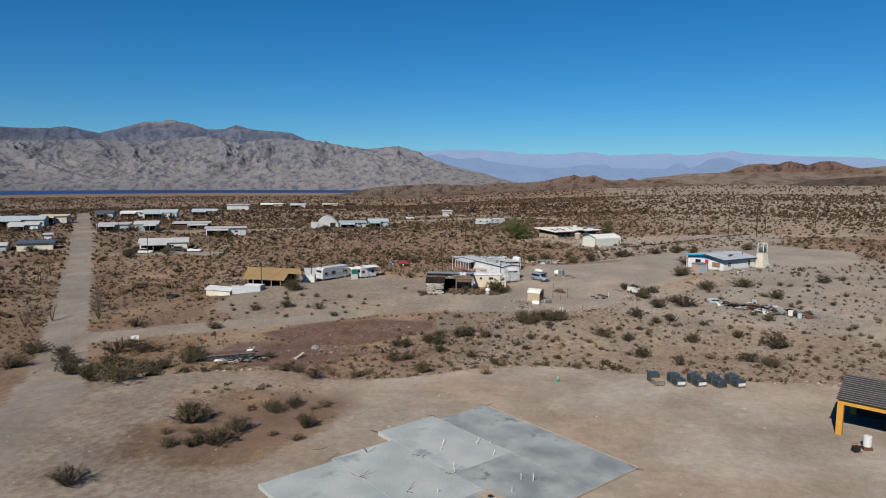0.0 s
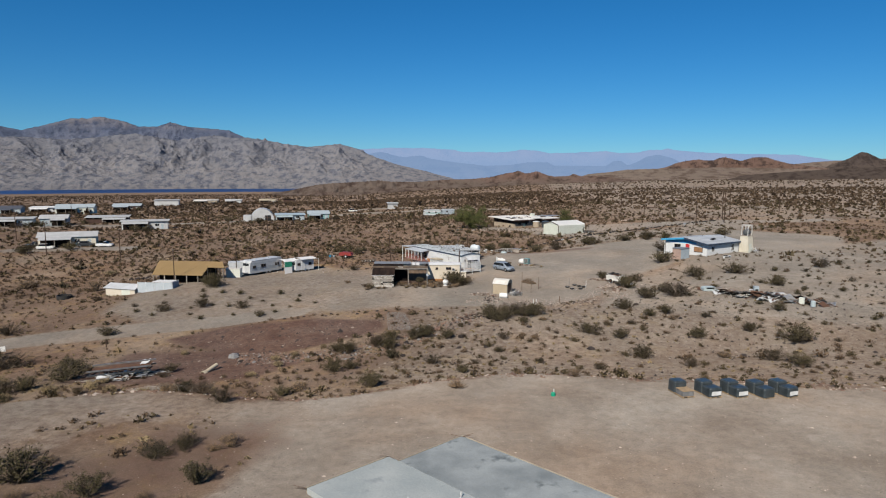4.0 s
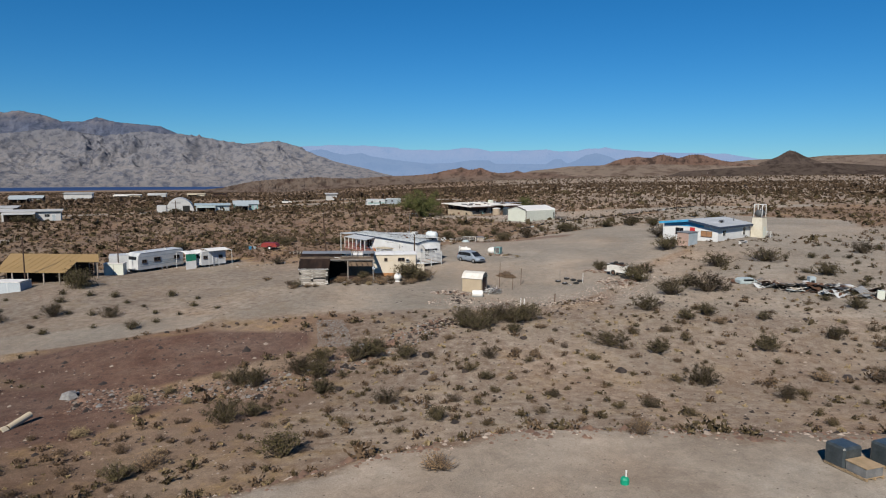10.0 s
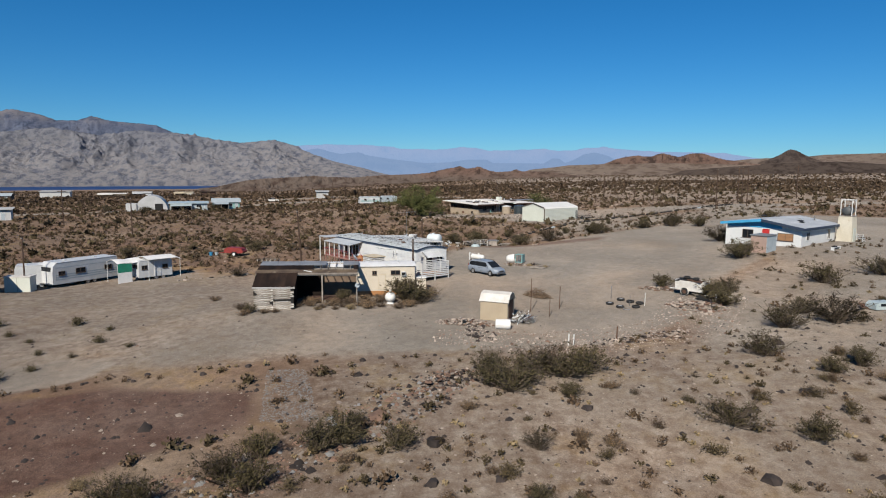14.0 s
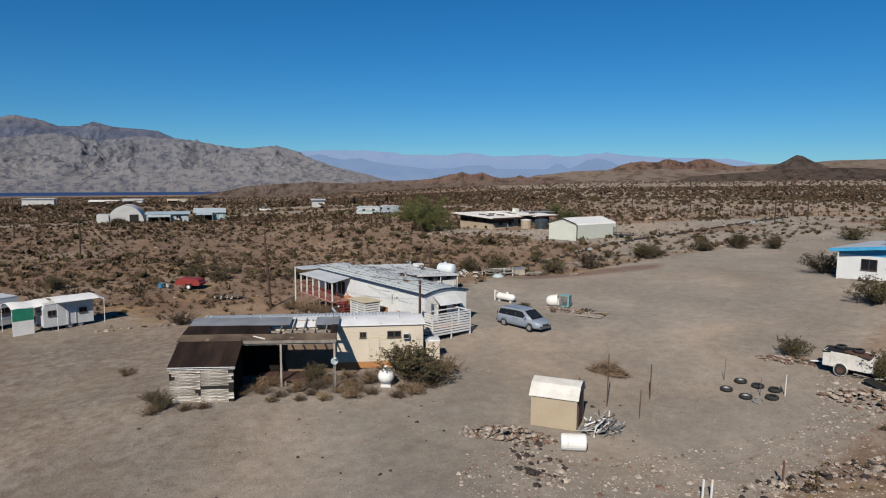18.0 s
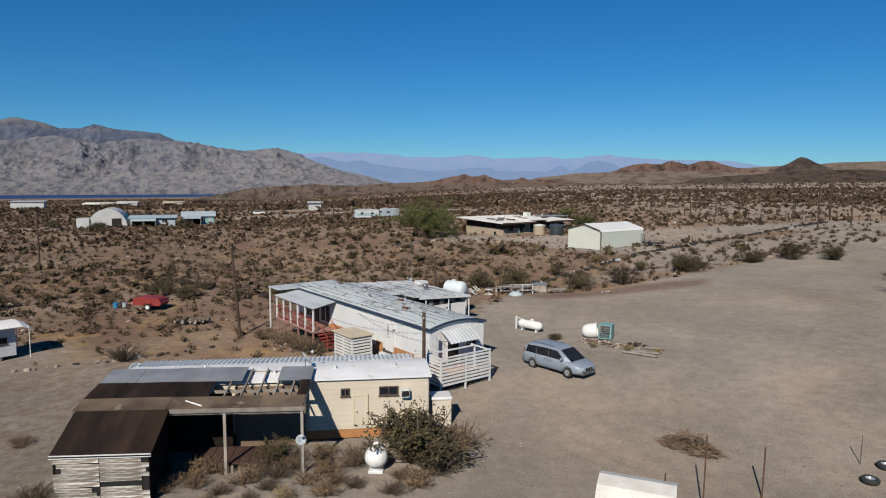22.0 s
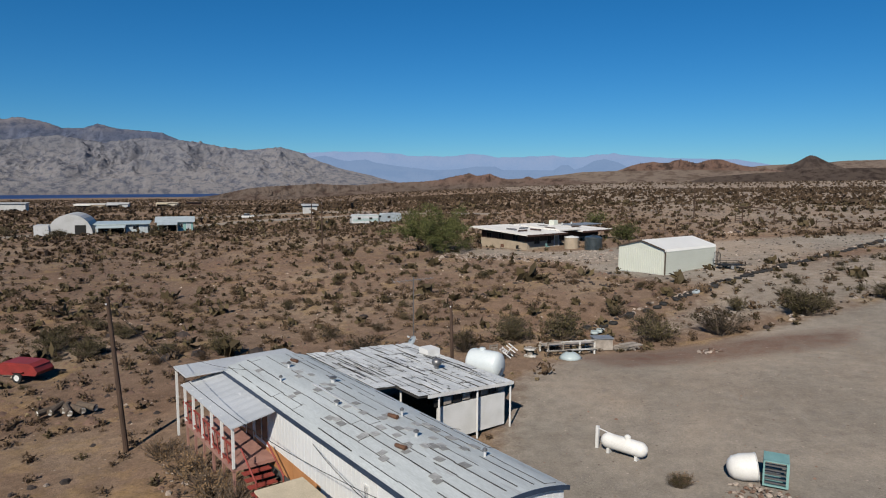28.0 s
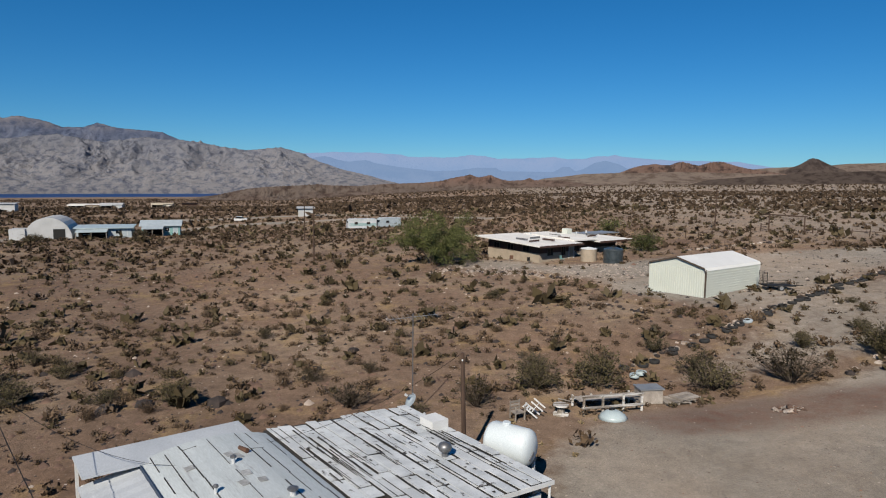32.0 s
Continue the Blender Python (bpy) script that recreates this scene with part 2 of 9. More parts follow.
def leaf_mat(name, c1, c2):
    """Small leaves: colour from leaf to leaf, a little light through them."""
    m = bpy.data.materials.new(name)
    m.use_nodes = True
    n, l = m.node_tree.nodes, m.node_tree.links
    b = n["Principled BSDF"]
    g, r = n.new("ShaderNodeNewGeometry"), n.new("ShaderNodeValToRGB")
    r.color_ramp.elements[0].color, r.color_ramp.elements[1].color = (*muted(c1), 1), (*muted(c2), 1)
    l.new(g.outputs["Random Per Island"], r.inputs["Fac"])
    oi, hs, mr = n.new("ShaderNodeObjectInfo"), n.new("ShaderNodeHueSaturation"), n.new("ShaderNodeMapRange")
    mr.inputs["To Min"].default_value, mr.inputs["To Max"].default_value = 0.75, 1.25
    l.new(oi.outputs["Random"], mr.inputs["Value"])
    l.new(mr.outputs["Result"], hs.inputs["Value"])
    l.new(r.outputs["Color"], hs.inputs["Color"])
    l.new(hs.outputs["Color"], b.inputs["Base Color"])
    b.inputs["Roughness"].default_value = 0.7
    b.inputs["Specular IOR Level"].default_value = 0.2
    return m


CREOSOTE = leaf_mat("creosote_leaf", (0.026, 0.023, 0.011), (0.100, 0.082, 0.038))
DRY_LEAF = leaf_mat("dry_brush_twig", (0.15, 0.098, 0.055), (0.30, 0.20, 0.11))
GREEN_LEAF = leaf_mat("mesquite_leaf", (0.036, 0.046, 0.015), (0.122, 0.126, 0.042))
STRAW = leaf_mat("dry_grass", (0.21, 0.16, 0.085), (0.34, 0.26, 0.15))
FAR_BUSH = leaf_mat("far_scrub", (0.050, 0.034, 0.022), (0.145, 0.098, 0.060))
OLIVE_SCRUB = leaf_mat("dusty_olive_scrub", (0.040, 0.031, 0.017), (0.118, 0.090, 0.047))


def ground_mat():
    """Desert soil: gravel, stains and tracks; red fill, bare yards and the pale pad come from the soil layer of the sheet."""
    m = bpy.data.materials.new("desert_soil")
    m.use_nodes = True
    n, l = m.node_tree.nodes, m.node_tree.links
    b = n["Principled BSDF"]
    tc = n.new("ShaderNodeTexCoord")

    def tex(scale, detail=6.0, rough=0.6):
        t = n.new("ShaderNodeTexNoise")
        t.inputs["Scale"].default_value, t.inputs["Detail"].default_value, t.inputs["Roughness"].default_value = scale, detail, rough
        l.new(tc.outputs["Object"], t.inputs["Vector"])
        return t.outputs["Fac"]

    def ramp(fac, *stops):
        r = n.new("ShaderNodeValToRGB")
        e = r.color_ramp.elements
        while len(e) < len(stops):
            e.new(0.5)
        for el, (p, c) in zip(e, stops):
            el.position, el.color = p, (*c, 1)
        l.new(fac, r.inputs["Fac"])
        return r.outputs["Color"]

    def mix(f, a, bb, kind="MIX"):
        x = n.new("ShaderNodeMix")
        x.data_type, x.blend_type = "RGBA", kind
        for v, k in ((f, "Factor"), (a, "A"), (bb, "B")):
            if isinstance(v, (int, float)):
                x.inputs[k].default_value = v
            elif isinstance(v, tuple):
                x.inputs[k].default_value = (*v, 1)
            else:
                l.new(v, x.inputs[k])
        return x.outputs["Result"]

    att = n.new("ShaderNodeAttribute")
    att.attribute_name = "soil"
    sep = n.new("ShaderNodeSeparateColor")
    l.new(att.outputs["Color"], sep.inputs["Color"])
    patches, gravel, fine = tex(0.06), tex(1.3, 8, 0.7), tex(9.0, 6, 0.75)
    desert = ramp(patches, (0.3, (0.099, 0.065, 0.047)), (0.5, (0.146, 0.102, 0.075)), (0.7, (0.216, 0.167, 0.126)))
    desert = mix(ramp(tex(0.25, 8, 0.7), (0.52, (0, 0, 0)), (0.66, (0.7, 0.7, 0.7))), desert, (0.217, 0.151, 0.078))
    yard = ramp(tex(0.10, 7), (0.30, (0.150, 0.132, 0.114)), (0.5, (0.190, 0.169, 0.148)), (0.70, (0.246, 0.215, 0.184)))
    pad = ramp(tex(0.12, 7), (0.3, (0.162, 0.133, 0.110)), (0.5, (0.212, 0.181, 0.154)), (0.72, (0.278, 0.249, 0.218)))
    red = ramp(tex(0.3, 7), (0.35, (0.084, 0.051, 0.041)), (0.65, (0.120, 0.082, 0.067)))
    # uneven borders between the soils
    edge = n.new("ShaderNodeMath")
    edge.operation = "MULTIPLY_ADD"
    l.new(gravel, edge.inputs[0])
    edge.inputs[1].default_value, edge.inputs[2].default_value = 0.7, -0.35

    def worn(channel):
        a = n.new("ShaderNodeMath")
        a.operation, a.use_clamp = "ADD", True
        l.new(sep.outputs[channel], a.inputs[0])
        e2 = n.new("ShaderNodeMath")
        e2.operation = "MULTIPLY"
        l.new(edge.outputs[0], e2.inputs[0])
        e3 = n.new("ShaderNodeMath")
        e3.operation, e3.use_clamp = "MULTIPLY_ADD", True
        l.new(sep.outputs[channel], e3.inputs[0])
        e3.inputs[1].default_value, e3.inputs[2].default_value = 4.0, 0.0
        l.new(e3.outputs[0], e2.inputs[1])
        l.new(e2.outputs[0], a.inputs[1])
        s = n.new("ShaderNodeMapRange")
        s.interpolation_type = "SMOOTHSTEP"
        s.inputs["From Min"].default_value, s.inputs["From Max"].default_value = 0.25, 0.75
        l.new(a.outputs[0], s.inputs["Value"])
        return s.outputs["Result"]

    c = mix(worn("Green"), desert, yard)
    c = mix(worn("Blue"), c, pad)
    c = mix(worn("Red"), c, red)
    # worn, levelled soil is smoother than the open desert
    rough_f = n.new("ShaderNodeMath")
    rough_f.operation, rough_f.use_clamp = "ADD", True
    l.new(sep.outputs["Green"], rough_f.inputs[0])
    l.new(sep.outputs["Blue"], rough_f.inputs[1])
    coarse = n.new("ShaderNodeMapRange")
    coarse.inputs["To Min"].default_value, coarse.inputs["To Max"].default_value = 0.9, 0.5
    l.new(rough_f.outputs[0], coarse.inputs["Value"])
    c = mix(coarse.outputs["Result"], c, ramp(gravel, (0.28, (0.30, 0.30, 0.30)), (0.5, (0.5, 0.5, 0.5)), (0.72, (0.70, 0.70, 0.70))), "OVERLAY")
    c = mix(coarse.outputs["Result"], c, ramp(fine, (0.25, (0.25, 0.25, 0.25)), (0.5, (0.5, 0.5, 0.5)), (0.78, (0.74, 0.74, 0.74))), "OVERLAY")
    c = mix(0.6, c, ramp(tex(26.0, 4, 0.7), (0.3, (0.28, 0.28, 0.28)), (0.5, (0.5, 0.5, 0.5)), (0.72, (0.72, 0.72, 0.72))), "OVERLAY")
    # drifts of warmer and greyer soil
    c = mix(0.55, c, ramp(tex(0.045, 5, 0.65), (0.36, (0.47, 0.50, 0.52)), (0.5, (0.5, 0.5, 0.5)), (0.64, (0.56, 0.50, 0.45))), "OVERLAY")
    # small stones of two sizes
    for size, share in ((3.2, 0.57), (8.5, 0.60)):
        vor = n.new("ShaderNodeTexVoronoi")
        vor.inputs["Scale"].default_value = size
        l.new(tc.outputs["Object"], vor.inputs["Vector"])
        pebbles = ramp(vor.outputs["Distance"], (0.10, (1, 1, 1)), (0.20, (0, 0, 0)))
        keep = ramp(vor.outputs["Color"], (share, (0, 0, 0)), (share + .05, (1, 1, 1)))
        stone_col = ramp(vor.outputs["Color"], (0.6, (0.062, 0.048, 0.041)), (0.74, (0.150, 0.112, 0.090)), (0.86, (0.330, 0.290, 0.252)))
        c = mix(mix(1.0, pebbles, keep, "MULTIPLY"), c, stone_col)
    # same scaling of the soil colour, for deeper shade
    c = mix(1.0, c, (BASE_DIM, BASE_DIM, BASE_DIM), "MULTIPLY")
    l.new(c, b.inputs["Base Color"])
    b.inputs["Roughness"].default_value = 0.95
    b.inputs["Diffuse Roughness"].default_value = 1.0
    b.inputs["Specular IOR Level"].default_value = 0.15
    add = n.new("ShaderNodeMath")
    add.operation = "ADD"
    l.new(gravel, add.inputs[0])
    l.new(fine, add.inputs[1])
    bp = n.new("ShaderNodeBump")
    bp.inputs["Strength"].default_value, bp.inputs["Distance"].default_value = 0.7, 0.12
    l.new(add.outputs[0], bp.inputs["Height"])
    l.new(bp.outputs["Normal"], b.inputs["Normal"])
    return m


def rock_mat(name, low, high, cleft_shade_tone, scale, z0, z1, haze_glow=None, amount=0.0):
    """Bare mountain rock: tone changing with height, pale scree, dark noise that paints rock tone and shaded clefts;
    far ranges carry haze in their colours, the backdrop in emission.
    """
    m = bpy.data.materials.new(name)
    m.use_nodes = True
    n, l = m.node_tree.nodes, m.node_tree.links
    b = n["Principled BSDF"]
    tc, mp = n.new("ShaderNodeTexCoord"), n.new("ShaderNodeMapping")
    mp.inputs["Scale"].default_value = (1.0, 0.7, 1.3)
    l.new(tc.outputs["Object"], mp.inputs["Vector"])
    facs = []
    for s, d, r in ((scale, 10.0, 0.72), (scale * 0.22, 4.0, 0.6)):
        t = n.new("ShaderNodeTexNoise")
        t.inputs["Scale"].default_value, t.inputs["Detail"].default_value, t.inputs["Roughness"].default_value = s, d, r
        l.new(mp.outputs["Vector"], t.inputs["Vector"])
        facs.append(t.outputs["Fac"])
    sep = n.new("ShaderNodeSeparateXYZ")
    l.new(tc.outputs["Object"], sep.inputs[0])
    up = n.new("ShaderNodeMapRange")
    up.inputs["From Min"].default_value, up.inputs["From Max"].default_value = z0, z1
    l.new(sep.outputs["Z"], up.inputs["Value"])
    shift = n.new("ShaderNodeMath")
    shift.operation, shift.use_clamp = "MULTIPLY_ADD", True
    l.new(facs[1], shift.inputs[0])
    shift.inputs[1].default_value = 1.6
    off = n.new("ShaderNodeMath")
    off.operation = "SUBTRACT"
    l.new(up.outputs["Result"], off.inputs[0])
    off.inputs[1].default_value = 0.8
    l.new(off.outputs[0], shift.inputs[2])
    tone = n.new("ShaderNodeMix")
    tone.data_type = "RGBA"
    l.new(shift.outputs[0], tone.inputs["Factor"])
    tone.inputs["A"].default_value, tone.inputs["B"].default_value = (*muted(low), 1), (*muted(high), 1)
    # dark noise patches: rock tone and the shadow of clefts painted together
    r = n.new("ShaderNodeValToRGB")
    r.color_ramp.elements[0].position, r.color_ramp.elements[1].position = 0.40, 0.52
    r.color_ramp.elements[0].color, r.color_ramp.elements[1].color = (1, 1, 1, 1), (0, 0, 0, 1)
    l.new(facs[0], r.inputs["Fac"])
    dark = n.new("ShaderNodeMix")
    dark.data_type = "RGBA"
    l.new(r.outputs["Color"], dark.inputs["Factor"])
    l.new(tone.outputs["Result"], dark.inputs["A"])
    dark.inputs["B"].default_value = (*muted(cleft_shade_tone), 1)
    l.new(dark.outputs["Result"], b.inputs["Base Color"])
    bp = n.new("ShaderNodeBump")
    bp.inputs["Strength"].default_value, bp.inputs["Distance"].default_value = 1.0, 0.5 / scale
    l.new(facs[0], bp.inputs["Height"])
    l.new(bp.outputs["Normal"], b.inputs["Normal"])
    b.inputs["Roughness"].default_value = 1.0
    b.inputs["Diffuse Roughness"].default_value = 0.25
    b.inputs["Specular IOR Level"].default_value = 0.0
    # emission stands in for the haze over the far backdrop
    if haze_glow:
        b.inputs["Emission Color"].default_value = (*haze_glow, 1)
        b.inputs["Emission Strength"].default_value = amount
    return m


SOIL = ground_mat()
# the haze over these two ranges is put into their blue-grey colours
LEFT_ROCK = rock_mat("hazed_grey_rock", (0.232, 0.226, 0.236), (0.195, 0.200, 0.228), (0.108, 0.118, 0.152), 0.026, 20, 190)
BACK_ROCK = rock_mat("hazed_blue_rock", (0.120, 0.144, 0.212), (0.235, 0.220, 0.238), (0.088, 0.108, 0.165), 0.018, 272, 340)
# pale blue of these two comes from emission that imitates haze
FAR_ROCK = rock_mat("distant_haze_range", (0.034, 0.038, 0.045), (0.056, 0.046, 0.048), (0.026, 0.030, 0.040), 0.004, 40, 150, (0.30, 0.44, 0.70), 0.64)
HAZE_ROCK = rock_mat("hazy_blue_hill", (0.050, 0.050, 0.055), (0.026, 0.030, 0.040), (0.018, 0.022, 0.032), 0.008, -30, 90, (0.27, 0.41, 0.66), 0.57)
RED_ROCK = rock_mat("red_hill_rock", (0.245, 0.182, 0.148), (0.165, 0.108, 0.088), (0.058, 0.042, 0.037), 0.045, 4, 36)
LOW_ROCK = rock_mat("low_red_hill_rock", (0.150, 0.120, 0.102), (0.185, 0.120, 0.098), (0.080, 0.057, 0.048), 0.045, -10, 14)
TAN_ROCK = rock_mat("tan_hill_soil", (0.235, 0.190, 0.158), (0.205, 0.164, 0.138), (0.125, 0.094, 0.077), 0.030, -5, 40)
BENCH_ROCK = rock_mat("dark_bench_rock", (0.105, 0.082, 0.070), (0.082, 0.066, 0.058), (0.045, 0.035, 0.032), 0.05, -5, 30)
DARK_ROCK = rock_mat("dark_cone_rock", (0.120, 0.094, 0.080), (0.085, 0.068, 0.062), (0.050, 0.040, 0.037), 0.03, 20, 80)
LAKE = mat("lake_water", (0.025, 0.07, 0.20), (0.02, 0.055, 0.16), 0.002, 0.6, bump=0.3, fine=0.05, spec=0.12)


# ---- mesh helpers ----
class Geo:
    """Collects corners and faces of one mesh."""

    def __init__(self, m=None):
        self.v, self.f, self.m = [], [], m or Matrix()

    def add(self, vs, fs, m=None):
        k = len(self.v)
        t = self.m @ m if m else self.m
        self.v += [tuple(t @ Vector(p)) for p in vs]
        self.f += [tuple(i + k for i in f) for f in fs]
        return self

    def box(self, a, b, m=None, c=0.0):
        """A box between two corners; c: chamfer of its upright and top edges."""
        (x0, y0, z0), (x1, y1, z1) = [tuple(map(f, a, b)) for f in (min, max)]
        if not c:
            return self.add([(x0, y0, z0), (x1, y0, z0), (x1, y1, z0), (x0, y1, z0), (x0, y0, z1), (x1, y0, z1), (x1, y1, z1), (x0, y1, z1)],
                            [(3, 2, 1, 0), (4, 5, 6, 7), (0, 1, 5, 4), (1, 2, 6, 5), (2, 3, 7, 6), (3, 0, 4, 7)], m)
        ring = lambda i, o: [(x0 + i, y0 + o), (x1 - i, y0 + o), (x1 - o, y0 + i), (x1 - o, y1 - i), (x1 - i, y1 - o), (x0 + i, y1 - o), (x0 + o, y1 - i), (x0 + o, y0 + i)]
        vs = [(x, y, z) for (i, o, z) in ((c, 0, z0), (c, 0, z1 - c), (c, c, z1)) for x, y in ring(i, o)]
        fs = [tuple(range(7, -1, -1)), tuple(range(16, 24))]
        for r in (0, 8):
            fs += [(r + i, r + (i + 1) % 8, r + 8 + (i + 1) % 8, r + 8 + i) for i in range(8)]
        return self.add(vs, fs, m)

    def prism(self, outline, a, b, axis="x", m=None):
        """A closed outline (two coordinates) drawn out along an axis from a to b."""
        put = {"x": lambda p, t: (t, p[0], p[1]), "y": lambda p, t: (p[0], t, p[1]), "z": lambda p, t: (p[0], p[1], t)}[axis]
        n = len(outline)
        vs = [put(p, a) for p in outline] + [put(p, b) for p in outline]
        fs = [tuple(range(n - 1, -1, -1)), tuple(range(n, 2 * n))] + [(i, (i + 1) % n, n + (i + 1) % n, n + i) for i in range(n)]
        return self.add(vs, fs, m)

    def rod(self, a, b, r=0.03, r2=None, seg=6, m=None):
        a, b = Vector(a), Vector(b)
        q = (b - a).to_track_quat("Z", "Y").to_matrix()
        r2 = r if r2 is None else r2
        vs = []
        for p, rr in ((a, r), (b, r2)):
            vs += [tuple(p + q @ Vector((rr * math.cos(6.2832 * i / seg), rr * math.sin(6.2832 * i / seg), 0))) for i in range(seg)]
        fs = [tuple(range(seg - 1, -1, -1)), tuple(range(seg, 2 * seg))] + [(i, (i + 1) % seg, seg + (i + 1) % seg, seg + i) for i in range(seg)]
        return self.add(vs, fs, m)

    def lathe(self, profile, seg=16, m=None, closed=True):
        """A profile of (radius, height) turned about the upright axis."""
        vs = [(r * math.cos(6.2832 * i / seg), r * math.sin(6.2832 * i / seg), z) for r, z in profile for i in range(seg)]
        fs = []
        for k in range(len(profile) - 1):
            fs += [(k * seg + i, k * seg + (i + 1) % seg, (k + 1) * seg + (i + 1) % seg, (k + 1) * seg + i) for i in range(seg)]
        if closed:
            fs += [tuple(range(seg - 1, -1, -1)), tuple(range((len(profile) - 1) * seg, len(profile) * seg))]
        return self.add(vs, fs, m)

    def sheet(self, nx, ny, fn, t=0.02, m=None):
        """A thin curved sheet of nx by ny cells, fn(u, v) with u, v from 0 to 1."""
        vs = [fn(i / nx, j / ny) for j in range(ny + 1) for i in range(nx + 1)]
        k = len(vs)
        vs += [(x, y, z - t) for x, y, z in vs]
        w = nx + 1
        fs = []
        for j in range(ny):
            for i in range(nx):
                q = (j * w + i, j * w + i + 1, (j + 1) * w + i + 1, (j + 1) * w + i)
                fs += [q, tuple(p + k for p in reversed(q))]
        rim = [i for i in range(nx + 1)] + [j * w + nx for j in range(1, ny + 1)] + [ny * w + i for i in range(nx - 1, -1, -1)] + [j * w for j in range(ny - 1, 0, -1)]
        fs += [(rim[i], rim[i] + k, rim[(i + 1) % len(rim)] + k, rim[(i + 1) % len(rim)]) for i in range(len(rim))]
        return self.add(vs, fs, m)

    def stone(self, r, seed, m=None):
        """An uneven stone, flattened, sunk a little."""
        g = random.Random(seed)
        vs = [(0, 0, r * 0.62 * g.uniform(0.8, 1.2))]
        for z, rr in ((0.38, 0.75), (-0.12, 1.0)):
            vs += [(r * rr * g.uniform(0.7, 1.2) * math.cos(a), r * rr * g.uniform(0.7, 1.2) * math.sin(a), r * z * g.uniform(0.7, 1.3)) for a in [i * 1.0472 + g.uniform(-.3, .3) for i in range(6)]]
        fs = [(0, 1 + i, 1 + (i + 1) % 6) for i in range(6)] + [(1 + i, 7 + i, 7 + (i + 1) % 6, 1 + (i + 1) % 6) for i in range(6)] + [tuple(range(12, 6, -1))]
        return self.add(vs, fs, m)

    def mesh(self, name, material, smooth_faces=False):
        me = bpy.data.meshes.new(name)
        me.from_pydata(self.v, [], self.f)
        me.materials.append(material)
        if smooth_faces:
            me.polygons.foreach_set("use_smooth", [True] * len(me.polygons))
        me.update()
        return me


def part(name, geo, material, parent, label="", smooth_faces=False):
    """Links the mesh as one part under a thing or under a part."""
    ob = new(name, geo.mesh(name, material, smooth_faces) if isinstance(geo, Geo) else geo)
    ob.parent = parent
    return tagged(ob, label)


def thing(name, x, y, turn, label, category, z=None, group="", kind=""):
    """An Empty on the ground that carries the parts of a thing."""
    ob = new(name)
    ob.empty_display_size = 0.3
    ob.matrix_world = pose(x, y, float(ground(x, y)) if z is None else z, 0, 0, turn)
    return tagged(ob, label, category, group, kind)


def solid(name, geo, material, label, category, group="", kind="", smooth_faces=False, at=None):
    ob = new(name, geo.mesh(name, material, smooth_faces))
    if at is not None:
        ob.matrix_world = at
    return tagged(ob, label, category, group, kind)


def slats(parent, name, p0, p1, z0, z1, count, material, height=None, thick=0.03):
    """Level boards between two upright lines."""
    step = (z1 - z0) / count
    h = height or step * 0.72
    d = Vector((p1[0] - p0[0], p1[1] - p0[1], 0))
    me = Geo().box((0, -thick / 2, 0), (d.length, thick / 2, h)).mesh(name, material)
    for i in range(count):
        ob = part(name, me, material, parent)
        ob.matrix_local = Matrix.Translation((p0[0], p0[1], z0 + i * step)) @ Matrix.Rotation(math.atan2(d.y, d.x), 4, "Z")


def window_in(parent, m, w, h, frame_mat=None, pane_mat=None, name="window"):
    """A window set on a wall: frame, sill and pane. m: the wall's pose, x along it, y outwards, z up, at the window's lower middle."""
    g = Geo()
    f = 0.05
    for a, b in (((-w / 2, -.02, 0), (-w / 2 + f, .035, h)), ((w / 2 - f, -.02, 0), (w / 2, .035, h)), ((-w / 2 + f, -.02, 0), (w / 2 - f, .035, f)), ((-w / 2 + f, -.02, h - f), (w / 2 - f, .035, h)), ((-f / 2, -.02, f), (f / 2, .03, h - f))):
        g.box(a, b)
    ob = part(name, g, frame_mat or WHITE, parent)
    ob.matrix_local = m
    part("pane", Geo().box((-w / 2 + f, -.015, f), (w / 2 - f, .012, h - f)), pane_mat or GLASS_DARK, ob)
    part("sill", Geo().box((-w / 2 - .03, -.02, -.04), (w / 2 + .03, .07, -.004)), frame_mat or WHITE, ob)
    return ob


def door_in(parent, m, w, h, door_mat, name="door"):
    ob = part(name, Geo().box((-w / 2, -.02, 0), (w / 2, .03, h)), door_mat, parent)
    ob.matrix_local = m
    g = Geo()
    for a, b in (((-w / 2 - .06, -.02, 0), (-w / 2, .045, h + .06)), ((w / 2, -.02, 0), (w / 2 + .06, .045, h + .06)), ((-w / 2, -.02, h), (w / 2, .045, h + .06))):
        g.box(a, b)
    part("frame", g, WHITE, ob)
    part("handle", Geo().rod((w / 2 - .1, .03, h * .48), (w / 2 - .1, .09, h * .48), .03), STEEL, ob)
    return ob


def wall_pose(x, y, z, turn):
    """Pose on a wall whose outward side looks along turn degrees - 90 (turn 0: towards -y)."""
    return pose(x, y, z, 0, 0, turn + 180)


def smooth(a, b, v):
    u = np.clip((v - a) / (b - a), 0.0, 1.0)
    return u * u * (3 - 2 * u)


BUMPS = ((12, 52, 15, 0.41), (40, 6, 15, 0.88), (11, -20, 9, -0.75), (7, 32, 8, -1.07), (-56, -13, 15, 1.54),
         (-20, -16, 9, 0.92), (-2, 0, 10, 0.54), (-86, 175, 30, -1.20), (-66, 218, 30, 0.81), (1.2, -1.2, 5, -0.19))


def pad_edge(x):
    """Where the levelled building pad breaks off towards the wash."""
    return -64.0 + 0.8 * np.sin(x / 7.0) - 7.0 * smooth(4, -16, x) - 6.0 * smooth(-25, -45, x)


